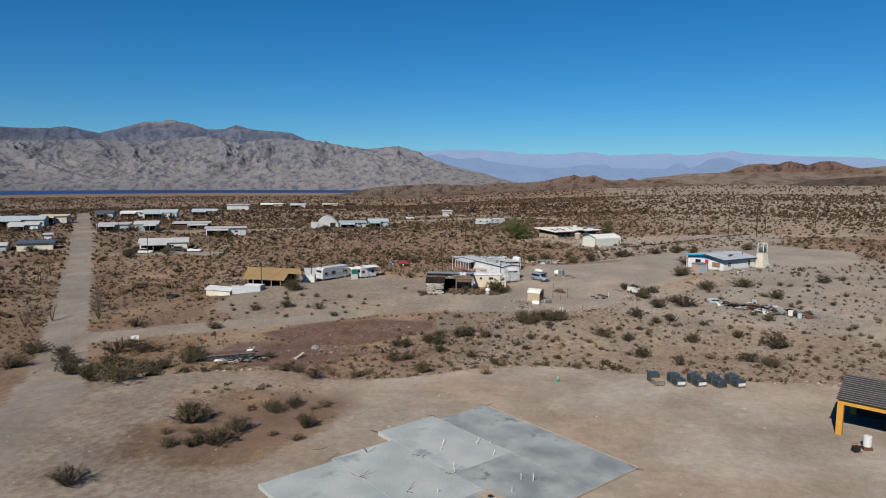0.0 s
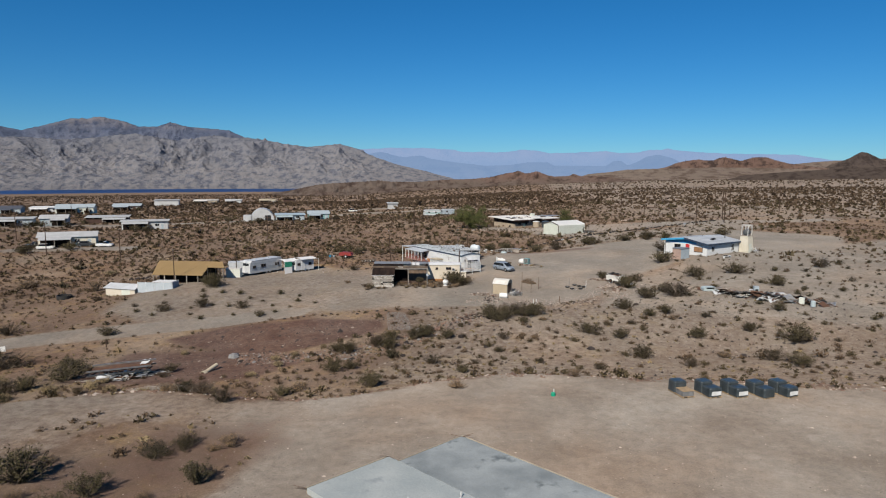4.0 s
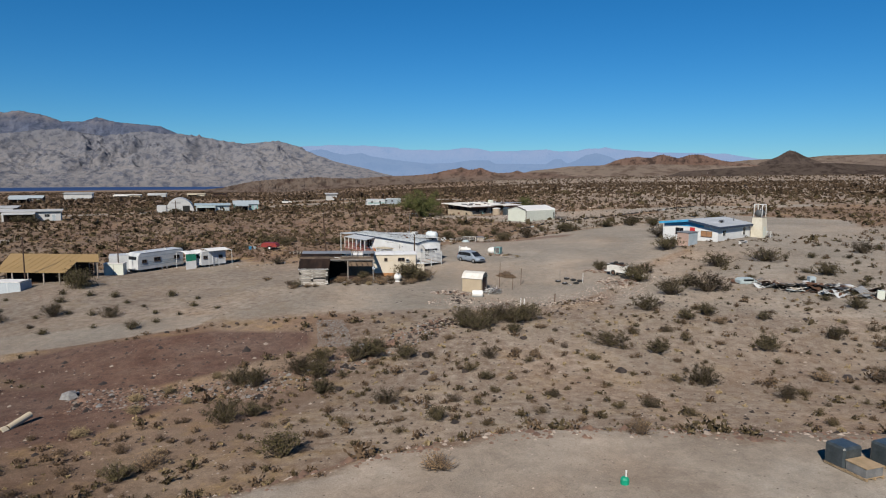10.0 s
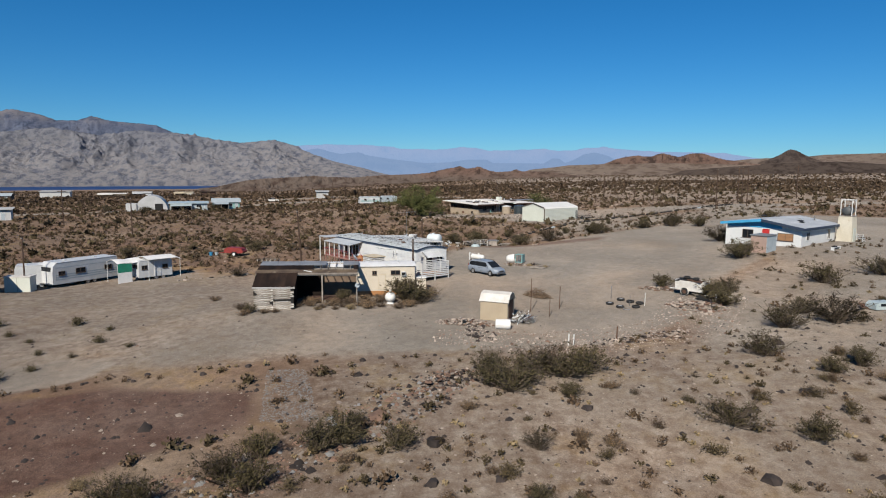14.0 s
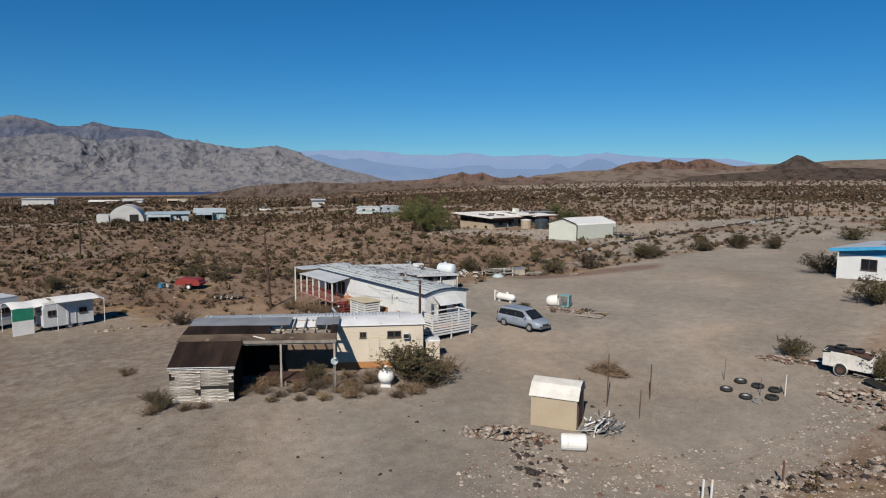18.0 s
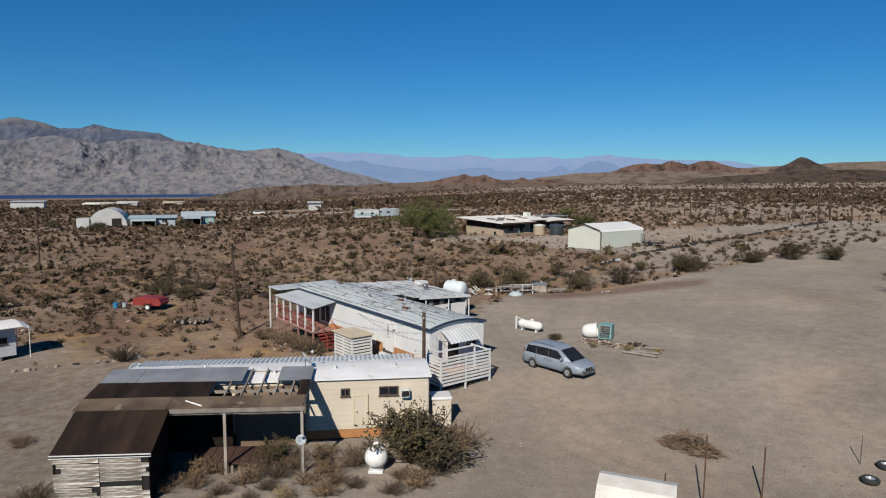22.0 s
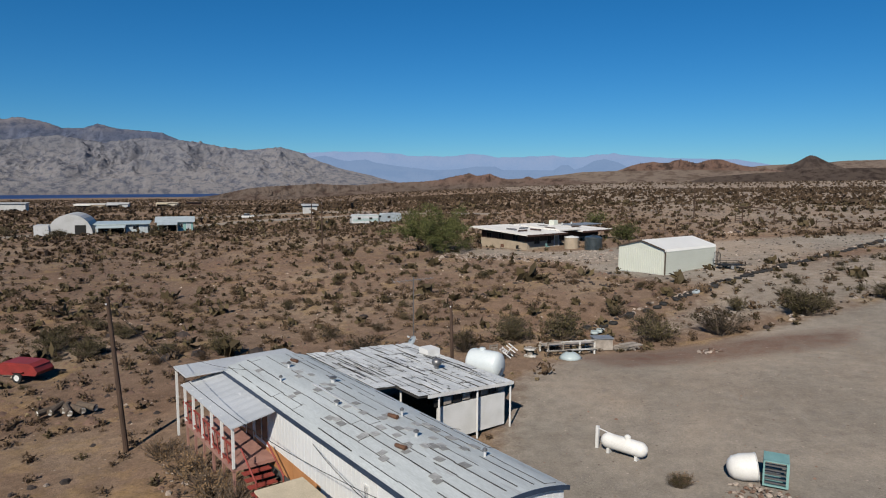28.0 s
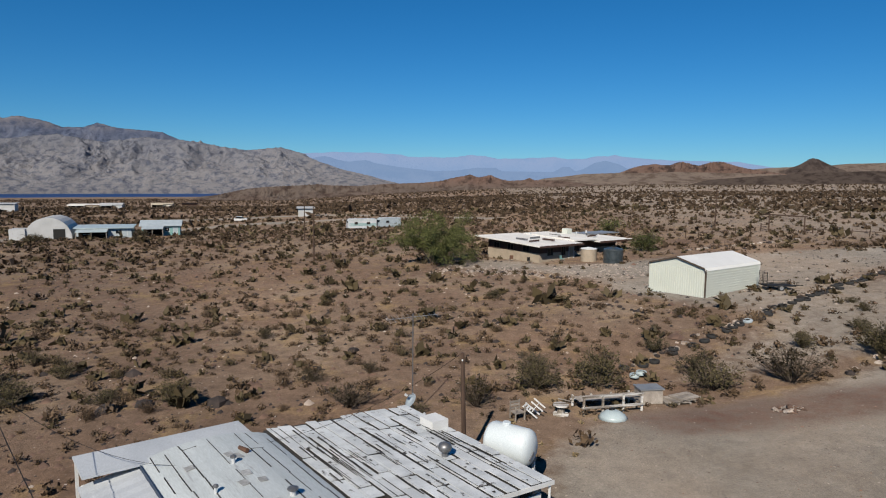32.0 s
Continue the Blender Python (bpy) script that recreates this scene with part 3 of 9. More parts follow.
def ground(x, y):
    """Height of the ground: a gentle slope to the lake, a wash below the pad, levelled yards."""
    x, y = np.asarray(x, float), np.asarray(y, float)
    wash = np.exp(-((y + 49) / 12) ** 2)
    low = np.minimum(np.logaddexp(0, (-x - 45) / 10) * 10, 60) * np.exp(-((y + 40) / 70) ** 2)
    z = -0.49 + 3.976 * np.tanh(x / 80) + 1.98 * np.tanh((y + 5) / 60) - wash * (1.63 + 0.67 * np.tanh(x / 25)) - 0.054 * low
    for a, b, r, h in BUMPS:
        z = z + h * np.exp(-((x - a) ** 2 + (y - b) ** 2) / r ** 2)
    edge = pad_edge(x)
    pad = smooth(edge + 5.5, edge - 1.0, y) * smooth(-75, -48, x + 0.25 * (y + 70))
    z = z * (1 - pad) + pad * (-0.45 + 0.016 * np.clip(x, -60, 80))
    r = np.hypot(x, y + 20)
    az = np.degrees(np.arctan2(x, y + 60))
    far = r * np.interp(az, (-180, -60, -16, -8, -2, 5.9, 15, 21, 25, 31, 50, 180), (-.028, -.028, -.027, -.0175, -.0105, -.0038, .0017, .0036, .0056, .008, .011, .011))
    w = smooth(120, 700, r)
    return np.maximum(z * (1 - w) + far * w, -86.0)


# ---- ground, lake and mountains ----
def inside(x, y, poly):
    """Signed distance to a closed outline, positive inside."""
    d, odd = np.full(np.shape(x), 1e9), np.zeros(np.shape(x), bool)
    for (ax, ay), (bx, by) in zip(poly, poly[1:] + poly[:1]):
        ex, ey = bx - ax, by - ay
        t = np.clip(((x - ax) * ex + (y - ay) * ey) / (ex * ex + ey * ey), 0, 1)
        d = np.minimum(d, np.hypot(x - ax - t * ex, y - ay - t * ey))
        if ay != by:
            odd ^= ((ay > y) != (by > y)) & (x < ax + (y - ay) * ex / ey)
    return np.where(odd, d, -d)


def along(x, y, line):
    """Distance to a polyline."""
    d = np.full(np.shape(x), 1e9)
    for (ax, ay), (bx, by) in zip(line, line[1:]):
        ex, ey = bx - ax, by - ay
        t = np.clip(((x - ax) * ex + (y - ay) * ey) / (ex * ex + ey * ey), 0, 1)
        d = np.minimum(d, np.hypot(x - ax - t * ex, y - ay - t * ey))
    return d


def value_noise(x, y, cell, seed):
    """Smooth random heights from -1 to 1 on a lattice of that cell size."""
    table = np.random.RandomState(seed).uniform(-1, 1, (256, 256))
    u, v = x / cell, y / cell
    i, j = np.floor(u).astype(int), np.floor(v).astype(int)
    a, b = u - i, v - j
    a, b = a * a * (3 - 2 * a), b * b * (3 - 2 * b)
    g = lambda p, q: table[p % 256, q % 256]
    return (g(i, j) * (1 - a) + g(i + 1, j) * a) * (1 - b) + (g(i, j + 1) * (1 - a) + g(i + 1, j + 1) * a) * b


YARD = [(-64, -28), (-48, -37), (-30, -32), (-14, -29), (-2, -28), (9, -27), (15, -22), (22, -17), (24, -8), (33, 0), (36, 14), (70, 16), (80, 40),
        (58, 58), (40, 44), (24, 34), (14, 29), (2, 25), (-3, 20), (-5, 8), (-12, -4), (-22, -2), (-23, 6), (-33, 7), (-36, 12), (-48, 14), (-62, 4)]
HOUSE_YARD = [(-9, 74), (0, 70), (6, 62), (7, 54), (13, 46), (20, 47), (30, 58), (44, 68), (100, 82), (100, 92), (40, 84), (20, 80), (10, 76), (4, 76), (-4, 84), (-12, 82)]
EAST_FIELD = [(14, -30), (60, -44), (100, -10), (100, 40), (66, 24), (36, 14), (33, 0), (20, -12)]
FRONT_FIELD = [(4, 31), (16, 42), (8, 60), (30, 58), (48, 67), (62, 84), (76, 62), (40, 44), (22, 33)]
ROAD = [(-34, -112), (-41, -96), (-47, -84), (-84, -40), (-147, 38), (-323, 247)]
DRIVE = [(-82, -43), (-70, -42), (-62, -39.5), (-48, -36.5), (-38, -34), (-30, -30)]
TRACKS = ([(-150, 100), (-112, 126), (-80, 186), (-30, 196), (0, 176)], [(-135, 40), (-118, 44), (-104, 46)], [(-190, 96), (-140, 108)], [(-112, 205), (-60, 216), (-20, 206)])
RED_FILL = [(-45, -42), (-28, -49.5), (-20, -44), (-13, -39), (-14, -34), (-25, -33), (-36, -37)]
RED_BANK = [(-46, -60), (-30, -61.5), (-24, -58), (-20, -50), (-26, -46.5), (-46, -46)]
RED_SLOPE = [(-22, -60), (-13, -60), (-10, -50), (-8, -42), (-14, -41), (-20, -46)]
RED_FLAT = [(-1, 25), (6, 27.5), (12, 29), (23, 29.5), (20, 24), (12, 22.5), (3, 21)]
RED_PAD = [(-22, -78), (-13, -76), (-11, -82), (-17, -96), (-24, -98), (-26, -86)]
GREY_STRIP = [(-14.8, -31), (-12, -31), (-9.5, -38.5), (-13, -38.5)]


def soil_layers(x, y):
    edge = pad_edge(x) + 1.5 * value_noise(x, y, 5, 31) + 0.9 * value_noise(x, y, 1.8, 32)
    pad = smooth(edge + 2.0, edge - 1.8, y) * smooth(-52, -44, x + 0.25 * (y + 70)) * smooth(-150, -110, y)
    pad *= 1 - 0.8 * smooth(3, -3, np.hypot((x + 22) / .8, y + 88) - 10 + 2.5 * value_noise(x, y, 3.5, 12))
    pad = pad * (0.6 + 0.4 * smooth(-26, 2, x))
    yard = np.maximum(smooth(-3, 3, inside(x, y, YARD)), 0.72 * smooth(-3, 3, inside(x, y, HOUSE_YARD)))
    yard = np.maximum(yard, 0.5 * smooth(-24, -8, x) * smooth(-70, -62, y) * smooth(-16, -30, y))
    yard = yard * (0.55 + 0.45 * smooth(-30, 4, x))
    yard = np.maximum(yard, smooth(4.8, 2.8, along(x, y, ROAD)))
    yard = np.maximum(yard, smooth(4, 2, along(x, y, DRIVE)))
    yard = np.maximum(yard, 0.62 * smooth(-4, 4, inside(x, y, FRONT_FIELD)))
    yard = np.maximum(yard, 0.7 * smooth(-4, 4, inside(x, y, EAST_FIELD)))
    yard = np.maximum(yard, 0.5 * smooth(-10, 60, x) * smooth(55, 110, y))
    for t in TRACKS:
        yard = np.maximum(yard, 0.9 * smooth(5.5, 2, along(x, y, t)))
    red = np.maximum(smooth(-1, 2, inside(x, y, RED_FILL)), 0.85 * smooth(-1.5, 2, inside(x, y, RED_BANK)))
    red = np.maximum(red, 0.6 * smooth(-2, 2, inside(x, y, RED_FLAT)))
    red = np.maximum(red, 0.52 * smooth(-3, 3, inside(x, y, RED_PAD) + 1.5 * value_noise(x, y, 2.7, 15)))
    red = np.maximum(red, 0.42 * smooth(-2, 2, inside(x, y, RED_SLOPE)))
    red = red * (1 - smooth(-.5, 1, inside(x, y, GREY_STRIP)))
    return red, yard, pad


def grid_mesh(name, x, y, z, material, smooth_faces=True):
    ny, nx = x.shape
    i = np.arange(nx * ny).reshape(ny, nx)
    quads = np.stack([i[:-1, :-1], i[:-1, 1:], i[1:, 1:], i[1:, :-1]], -1).reshape(-1, 4)
    me = bpy.data.meshes.new(name)
    me.vertices.add(nx * ny)
    me.vertices.foreach_set("co", np.stack([x, y, z], -1).ravel())
    me.loops.add(quads.size)
    me.loops.foreach_set("vertex_index", quads.ravel())
    me.polygons.add(len(quads))
    me.polygons.foreach_set("loop_start", np.arange(0, quads.size, 4))
    me.polygons.foreach_set("use_smooth", np.full(len(quads), smooth_faces))
    me.update(calc_edges=True)
    me.materials.append(material)
    return me


def relief(x, y):
    """Small unevenness of the open desert, less on levelled soil."""
    red, yard, pad = soil_layers(x, y)
    k = 1 - 0.85 * np.maximum(yard, pad)
    near = smooth(900, 200, np.hypot(x, y))
    return k * (0.22 * value_noise(x, y, 17, 3) + 0.11 * value_noise(x, y, 5.3, 4) + 0.045 * value_noise(x, y, 1.9, 5)) * near + 0.02 * value_noise(x, y, 2.6, 6) * near


def surface(x, y):
    return ground(x, y) + relief(x, y)


STEP = 0.0185
# one sheet, finest at the home and coarser towards the horizon
ux = np.arange(math.asinh(-4300 / 60), math.asinh(4300 / 60), STEP)
uy = np.arange(math.asinh(-420 / 60), math.asinh(4850 / 60), STEP)
gx, gy = np.meshgrid(60 * np.sinh(ux), 60 * np.sinh(uy) - 35)
gz = surface(gx, gy)
me = grid_mesh("ground", gx, gy, gz, SOIL)
layer = me.color_attributes.new("soil", "FLOAT_COLOR", "POINT")
r_, g_, b_ = soil_layers(gx, gy)
layer.data.foreach_set("color", np.stack([r_, g_, b_, np.ones_like(r_)], -1).ravel())
tagged(new("ground", me), "tan gravelly desert ground with a wash, bare yards and tracks", "ground", kind="structure")

solid("water", Geo().box((-4400, 1400, -87), (1200, 4700, -84.6)), LAKE, "deep blue lake below the mountains", "lake", kind="structure")

MID = Vector((-2.0, -70.0, 12.0))   # the middle of the flight, from which the far skyline is laid out


def ridged(x, y, cell, seed, octaves, keep=0.55):
    """Sharp branching ridges from 0 to 1."""
    x, y = x + 0.45 * cell * value_noise(x, y, cell * 1.3, seed + 50), y + 0.45 * cell * value_noise(x, y, cell * 1.3, seed + 51)
    total, weight, w, carry = 0.0, 0.0, 1.0, 1.0
    for k in range(octaves):
        r = (1 - np.abs(value_noise(x, y, cell, seed + k))) ** 2
        total, weight = total + w * r * carry, weight + w
        carry = np.clip(r * 1.6, 0.25, 1)
        x, y = 0.8 * x - 0.6 * y, 0.6 * x + 0.8 * y
        cell, w = cell / 2.05, w * keep
    return total / weight


def range_mesh(name, profile, r0, r1, foot, material, seed, ridge, columns=880, rows=120, crag=0.46):
    """A mountain range on an arc: profile of (azimuth, rise of the skyline over distance), carved by branching gullies."""
    az = np.linspace(profile[0][0], profile[-1][0], columns)
    sky_line = np.interp(az, [p[0] for p in profile], [p[1] for p in profile])
    u = np.linspace(0, 1, rows)[:, None]
    r = r0 + (r1 - r0) * u
    a = np.radians(az)[None, :]
    x, y = MID.x + r * np.sin(a), MID.y + r * np.cos(a)
    crest = 0.80
    body = np.where(u < crest, np.clip(u / crest, 0, 1) ** 0.8, 1 - 0.9 * (u - crest) / (1 - crest))
    ridges = ridged(a * (r0 + r1) / 2 + 0 * r, r * 1.05 + 0 * a, ridge, seed, 6)
    ridges = (ridges - ridges.min()) / (ridges.max() - ridges.min())
    at_crest = np.exp(-((u - crest) / 0.07) ** 2)
    h = body * (1 - crag * (1 - ridges) * (1 - 0.6 * at_crest))
    top = h.max(axis=0)
    k = np.ones(7) / 7
    h = h / np.convolve(np.pad(top, 3, mode="edge"), k, "valid") * sky_line
    z = MID.z + foot * r * (1 - np.clip(u / crest, 0, 1)) + h * r
    z[0, :] -= 130
    return grid_mesh(name, x, y, z, material)


LEFT_RANGE = [(-75, .05), (-66, .058), (-57, .055), (-50, .054), (-45.4, .0536), (-43.3, .0538), (-41.8, .0575), (-39.6, .05), (-38, .058), (-36.4, .0672), (-35.2, .068), (-34.4, .0712), (-32.7, .0657), (-31.7, .0593), (-30.4, .06), (-29.4, .0665), (-28.1, .061),
              (-25, .0575), (-23.7, .048), (-22.2, .0455), (-20.3, .0391), (-18.5, .0355), (-17.2, .038), (-15.9, .0408), (-14, .0318), (-13.5, .027), (-11.7, .0146), (-10.5, .0085), (-8.4, .0005), (-7.2, -.005), (-5, -.02), (-3, -.026)]
FOOTHILLS = [(-75, .036), (-57, .040), (-45, .038), (-40, .042), (-37, .040), (-35, .043), (-33.5, .047), (-32, .051), (-30.5, .046), (-29, .042), (-27.5, .047), (-26, .050), (-24.8, .047)] + [p for p in LEFT_RANGE if p[0] > -24]
PEAKS = [p for p in LEFT_RANGE if p[0] < -22.5] + [(-21, .038), (-19, .030), (-16, .015), (-13, .0)]
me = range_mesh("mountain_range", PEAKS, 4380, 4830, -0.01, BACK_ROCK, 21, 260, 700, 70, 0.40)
tagged(new("mountain_range", me), "rocky peaks above the foothills, tinted with blue haze", "mountain", kind="structure")
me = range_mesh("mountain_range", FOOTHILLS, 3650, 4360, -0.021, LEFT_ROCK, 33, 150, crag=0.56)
tagged(new("mountain_range", me), "rugged pale grey rocky foothills, tinted with haze, beyond the lake", "mountain", kind="structure")
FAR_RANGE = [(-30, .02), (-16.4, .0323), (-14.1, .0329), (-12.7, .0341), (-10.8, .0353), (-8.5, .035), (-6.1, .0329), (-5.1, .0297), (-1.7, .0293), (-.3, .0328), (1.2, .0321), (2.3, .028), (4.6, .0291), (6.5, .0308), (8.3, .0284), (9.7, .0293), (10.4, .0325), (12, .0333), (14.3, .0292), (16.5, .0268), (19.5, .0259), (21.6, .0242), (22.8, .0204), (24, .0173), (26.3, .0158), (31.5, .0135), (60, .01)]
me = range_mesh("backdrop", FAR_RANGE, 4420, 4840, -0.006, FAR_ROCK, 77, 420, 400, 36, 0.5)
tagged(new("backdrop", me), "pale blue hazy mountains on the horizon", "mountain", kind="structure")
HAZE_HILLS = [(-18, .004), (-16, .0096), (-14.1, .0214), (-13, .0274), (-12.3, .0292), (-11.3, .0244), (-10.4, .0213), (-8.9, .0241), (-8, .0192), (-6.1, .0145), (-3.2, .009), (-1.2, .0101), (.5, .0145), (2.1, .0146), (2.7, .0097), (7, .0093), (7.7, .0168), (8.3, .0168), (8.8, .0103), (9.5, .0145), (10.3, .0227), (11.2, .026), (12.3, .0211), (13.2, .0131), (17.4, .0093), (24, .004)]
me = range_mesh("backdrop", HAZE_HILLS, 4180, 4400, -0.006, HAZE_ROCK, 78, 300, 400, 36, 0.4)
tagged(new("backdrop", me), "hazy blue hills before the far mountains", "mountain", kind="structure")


def hill(profile, r0, r1, material, seed, cell, label, craggy=0.4, columns=420, rows=46, crest=0.55):
    """A hill on the plain along an arc: profile of (azimuth, rise of its skyline over distance), broken by gullies."""
    az = np.linspace(profile[0][0], profile[-1][0], columns)
    sky_line = np.interp(az, [p[0] for p in profile], [p[1] for p in profile])[None, :]
    u = np.linspace(0, 1, rows)[:, None]
    a = np.radians(az)[None, :]
    r = r0 + (r1 - r0) * u + 0 * a
    x, y = MID.x + r * np.sin(a), MID.y + r * np.cos(a)
    base = ground(x, y) - 2.0
    body = np.where(u < crest, np.clip(u / crest, 0, 1) ** 1.25, np.clip((1 - u) / (1 - crest), 0, 1))
    ridges = ridged(x, y, cell, seed, 5, 0.62)
    ridges = (ridges - ridges.min()) / (ridges.max() - ridges.min())
    h = body * (1 - craggy * (1 - ridges) * (1 - 0.5 * np.exp(-((u - crest) / 0.08) ** 2)))
    h = h / np.convolve(np.pad(h.max(axis=0), 2, mode="edge"), np.ones(5) / 5, "valid")
    z = base + np.maximum(MID.z + sky_line * r - base, 0) * h
    tagged(new("hill", grid_mesh("hill", x, y, z, material, False)), label, "hill", kind="structure")


RIDGE = [(19, .008), (21.1, .0126), (23.1, .0165), (25.4, .0187), (27.3, .0201), (28.3, .0222), (30.8, .0233), (35.5, .0253), (47, .024), (62, .02)]
hill(RIDGE, 2500, 3300, TAN_ROCK, 12, 160, "long low brown ridge on the horizon", 0.3)
CONE = [(23.6, .008), (24, .0127), (24.8, .0179), (25.3, .0223), (25.8, .0282), (26, .0296), (26.4, .0281), (27, .0222), (27.5, .0178), (28.1, .0142), (28.8, .006)]
hill(CONE, 2230, 2480, DARK_ROCK, 9, 60, "dark cone-shaped desert hill", 0.25, 160)
CRAGS = [(10, -.002), (11, .0063), (12.1, .0096), (12.6, .0129), (13, .0161), (13.7, .0193), (14.8, .0217), (15.2, .0202), (15.9, .0202), (16.3, .0233), (16.7, .0249), (17.1, .0233), (18, .0194), (18.8, .024), (19.4, .0248), (19.9, .024), (20.5, .0202), (21.3, .0163), (22.1, .0141), (23.3, .0111), (25.2, .006)]
hill(CRAGS, 1640, 1900, RED_ROCK, 5, 48, "rugged reddish-brown rocky hill on the plain", 0.8, 520, 70)
APRON = [(3.5, -.0094), (5.2, -.0042), (5.9, 0), (7.8, .0035), (9.1, .0069), (10.5, .0078), (11.9, .0088), (13.7, .0089), (16.3, .0107), (19.6, .0101), (22.5, .0088), (25.2, .0075), (27.4, .0047), (34, .008), (48, .012)]
hill(APRON, 1420, 1720, TAN_ROCK, 6, 110, "pale tan slopes below the rocky hills", 0.35)
LOW_HILLS = [(-22, -.03), (-20.7, -.0276), (-19.4, -.0228), (-18.1, -.018), (-16.7, -.0156), (-14, -.013), (-12.6, -.0112), (-11.7, -.0128), (-9.4, -.0134), (-7, -.0099), (-4.1, -.0079), (-2.7, -.0052), (-1.7, -.001), (-1.3, .0008), (-.6, .0025), (-.2, .005), (.4, .001), (.9, .0018), (1.5, .0044), (2.3, -.0013), (3, -.0037), (4.2, -.0027), (4.7, .0006), (5.2, -.0026), (6.3, -.0024), (7.7, -.0039), (10, -.0085), (12, -.012)]
hill(LOW_HILLS, 1340, 1520, LOW_ROCK, 8, 36, "low red rocky hills far across the plain", 0.75, 700, 56)
BENCH = [(17.2, -.006), (17.7, -.0033), (18.5, .0007), (19.6, .0024), (21.2, .0048), (23.1, .0073), (25, .0103), (26.9, .0119), (28, .0126), (29.3, .0133), (30.7, .0119), (32.7, .0092), (35, .0054), (37, .0)]
hill(BENCH, 1270, 1400, BENCH_ROCK, 14, 40, "dark stony bench below the cone hill", 0.3)

# ---- white mobile home with porch, addition and slatted entry ----
def on_wall(x, y, z, deg):
    """Pose with x along a wall, y out of it; deg: the direction that the wall faces."""
    return pose(x, y, z, 0, 0, deg - 90)


def mobile_home():
    o = thing("mobile_home", -6.35, -2.11, 129.36, "long white mobile home with a patched grey roof and brown skirting", "mobile home", z=-0.25)
    ln, w, e = 18.1, 4.25, 3.12                      # length, width, eave above the base
    # walls: y from -w to 0, the long side towards the drive at y = 0
    arch = lambda y: e + 0.30 * (1 - ((y + w / 2) / (w / 2)) ** 2)
    out = [(-w, 0.85), (0, 0.85), (0, e)] + [(y, arch(y)) for y in np.linspace(0, -w, 9)[1:-1]] + [(-w, e)]
    part("body", Geo().prism([(float(a), float(b)) for a, b in out], 0, ln), WHITE_SIDING, o)
    g = Geo()
    for i in range(60):                              # upright ribs of the siding
        x = 0.15 + i * 0.302
        g.box((x, 0.0, 0.9), (x + 0.022, 0.014, e - 0.05))
    for i in range(14):
        g.box((-0.014, -w + 0.15 + i * 0.302, 0.9), (0.0, -w + 0.172 + i * 0.302, e - 0.05))
    part("siding_rib", g, WHITE_SIDING, o)
    part("skirting", Geo().box((0.25, -w + .05, 0.0), (ln - .1, -0.04, 0.86)), STEEL, o, "shaded base below the floor")
    for a, b in ((0.7, 3.2), (3.25, 4.1), (5.3, 6.1), (7.9, 10.2), (10.25, 12.5), (12.55, 15.2), (15.25, 17.9)):
        part("skirting_panel", Geo().box((a, -0.02, 0.55 if a < 7 else 0.42), (b, 0.03, 1.18)), SKIRT, o, "brown skirting board")
    roof = lambda u, v: (-0.12 + u * (ln + 0.2), 0.14 - v * (w + 0.28), arch(0.14 - v * (w + 0.28)) + 0.02 if 0.03 < v < .97 else e - 0.04)
    part("roof", Geo().sheet(2, 14, roof, 0.09), HOME_ROOF, o, "pale grey coated roof with tarred seams")
    rim = Geo()
    rim.box((-0.16, 0.13, e - 0.16), (ln + .12, 0.165, e + .02))
    part("roof_edge", rim, NAVY_FASCIA, o)
    g = Geo()
    ys = np.linspace(0.1, -w - 0.1, 13)
    for a, b in zip(ys, ys[1:]):
        g.prism([(a, arch(a) - .1), (b, arch(b) - .1), (b, arch(b) + .045), (a, arch(a) + .045)], -0.16, -0.125)
    part("end_edge", g, NAVY_FASCIA, o)
    rnd = random.Random(4)
    for k in range(9):                               # tarred seams along the sheets, and a few across
        y0 = -0.18 - k * 0.49 + rnd.uniform(-.06, .06)
        x = rnd.uniform(0, .4)
        while x < ln - .4:
            L = min(rnd.uniform(1.0, 2.6), ln - x)
            ya, yb, wd = y0 + rnd.uniform(-.03, .03), y0 + rnd.uniform(-.03, .03), rnd.uniform(.018, .045)
            if rnd.random() < .84:
                part("seam", Geo().add([(x, ya, arch(ya) + .03), (x + L, yb, arch(yb) + .03), (x + L, yb + wd, arch(yb + wd) + .032), (x, ya + wd, arch(ya + wd) + .032), (x, ya, arch(ya) + .015), (x + L, yb, arch(yb) + .015), (x + L, yb + wd, arch(yb + wd) + .015), (x, ya + wd, arch(ya + wd) + .015)],
                     [(0, 1, 2, 3), (0, 4, 5, 1), (1, 5, 6, 2), (2, 6, 7, 3), (3, 7, 4, 0)]), TAR, o)
            if rnd.random() < .16:
                part("seam", Geo().prism([(ya - .47, arch(ya - .47) + .03), (ya, arch(ya) + .03), (ya, arch(ya) + .015), (ya - .47, arch(ya - .47) + .015)], x, x + .02), TAR, o)
            x += L + rnd.choice((0, .02, .5))
    for k in range(52):                              # square mats laid on the leaks
        u = rnd.random()
        x = rnd.gauss(4.6, 1.3) if u < 0.62 else rnd.uniform(6, 16.5)
        y = rnd.uniform(-3.6, -0.5) if u < .62 else rnd.choice((-2.4, -1.9, -0.9)) + rnd.uniform(-.2, .2)
        if 0.4 < x < 17.5:
            s = rnd.uniform(.15, .25)
            p = part("roof_patch", Geo().box((-s, -.13, 0), (s * .7, .13, .02)), ROOF_MATTING, o)
            p.matrix_local = pose(x, y, arch(y) + .028, math.degrees(math.atan(-0.28 * (y + w / 2) / (w / 2))), 0, rnd.uniform(-8, 8))
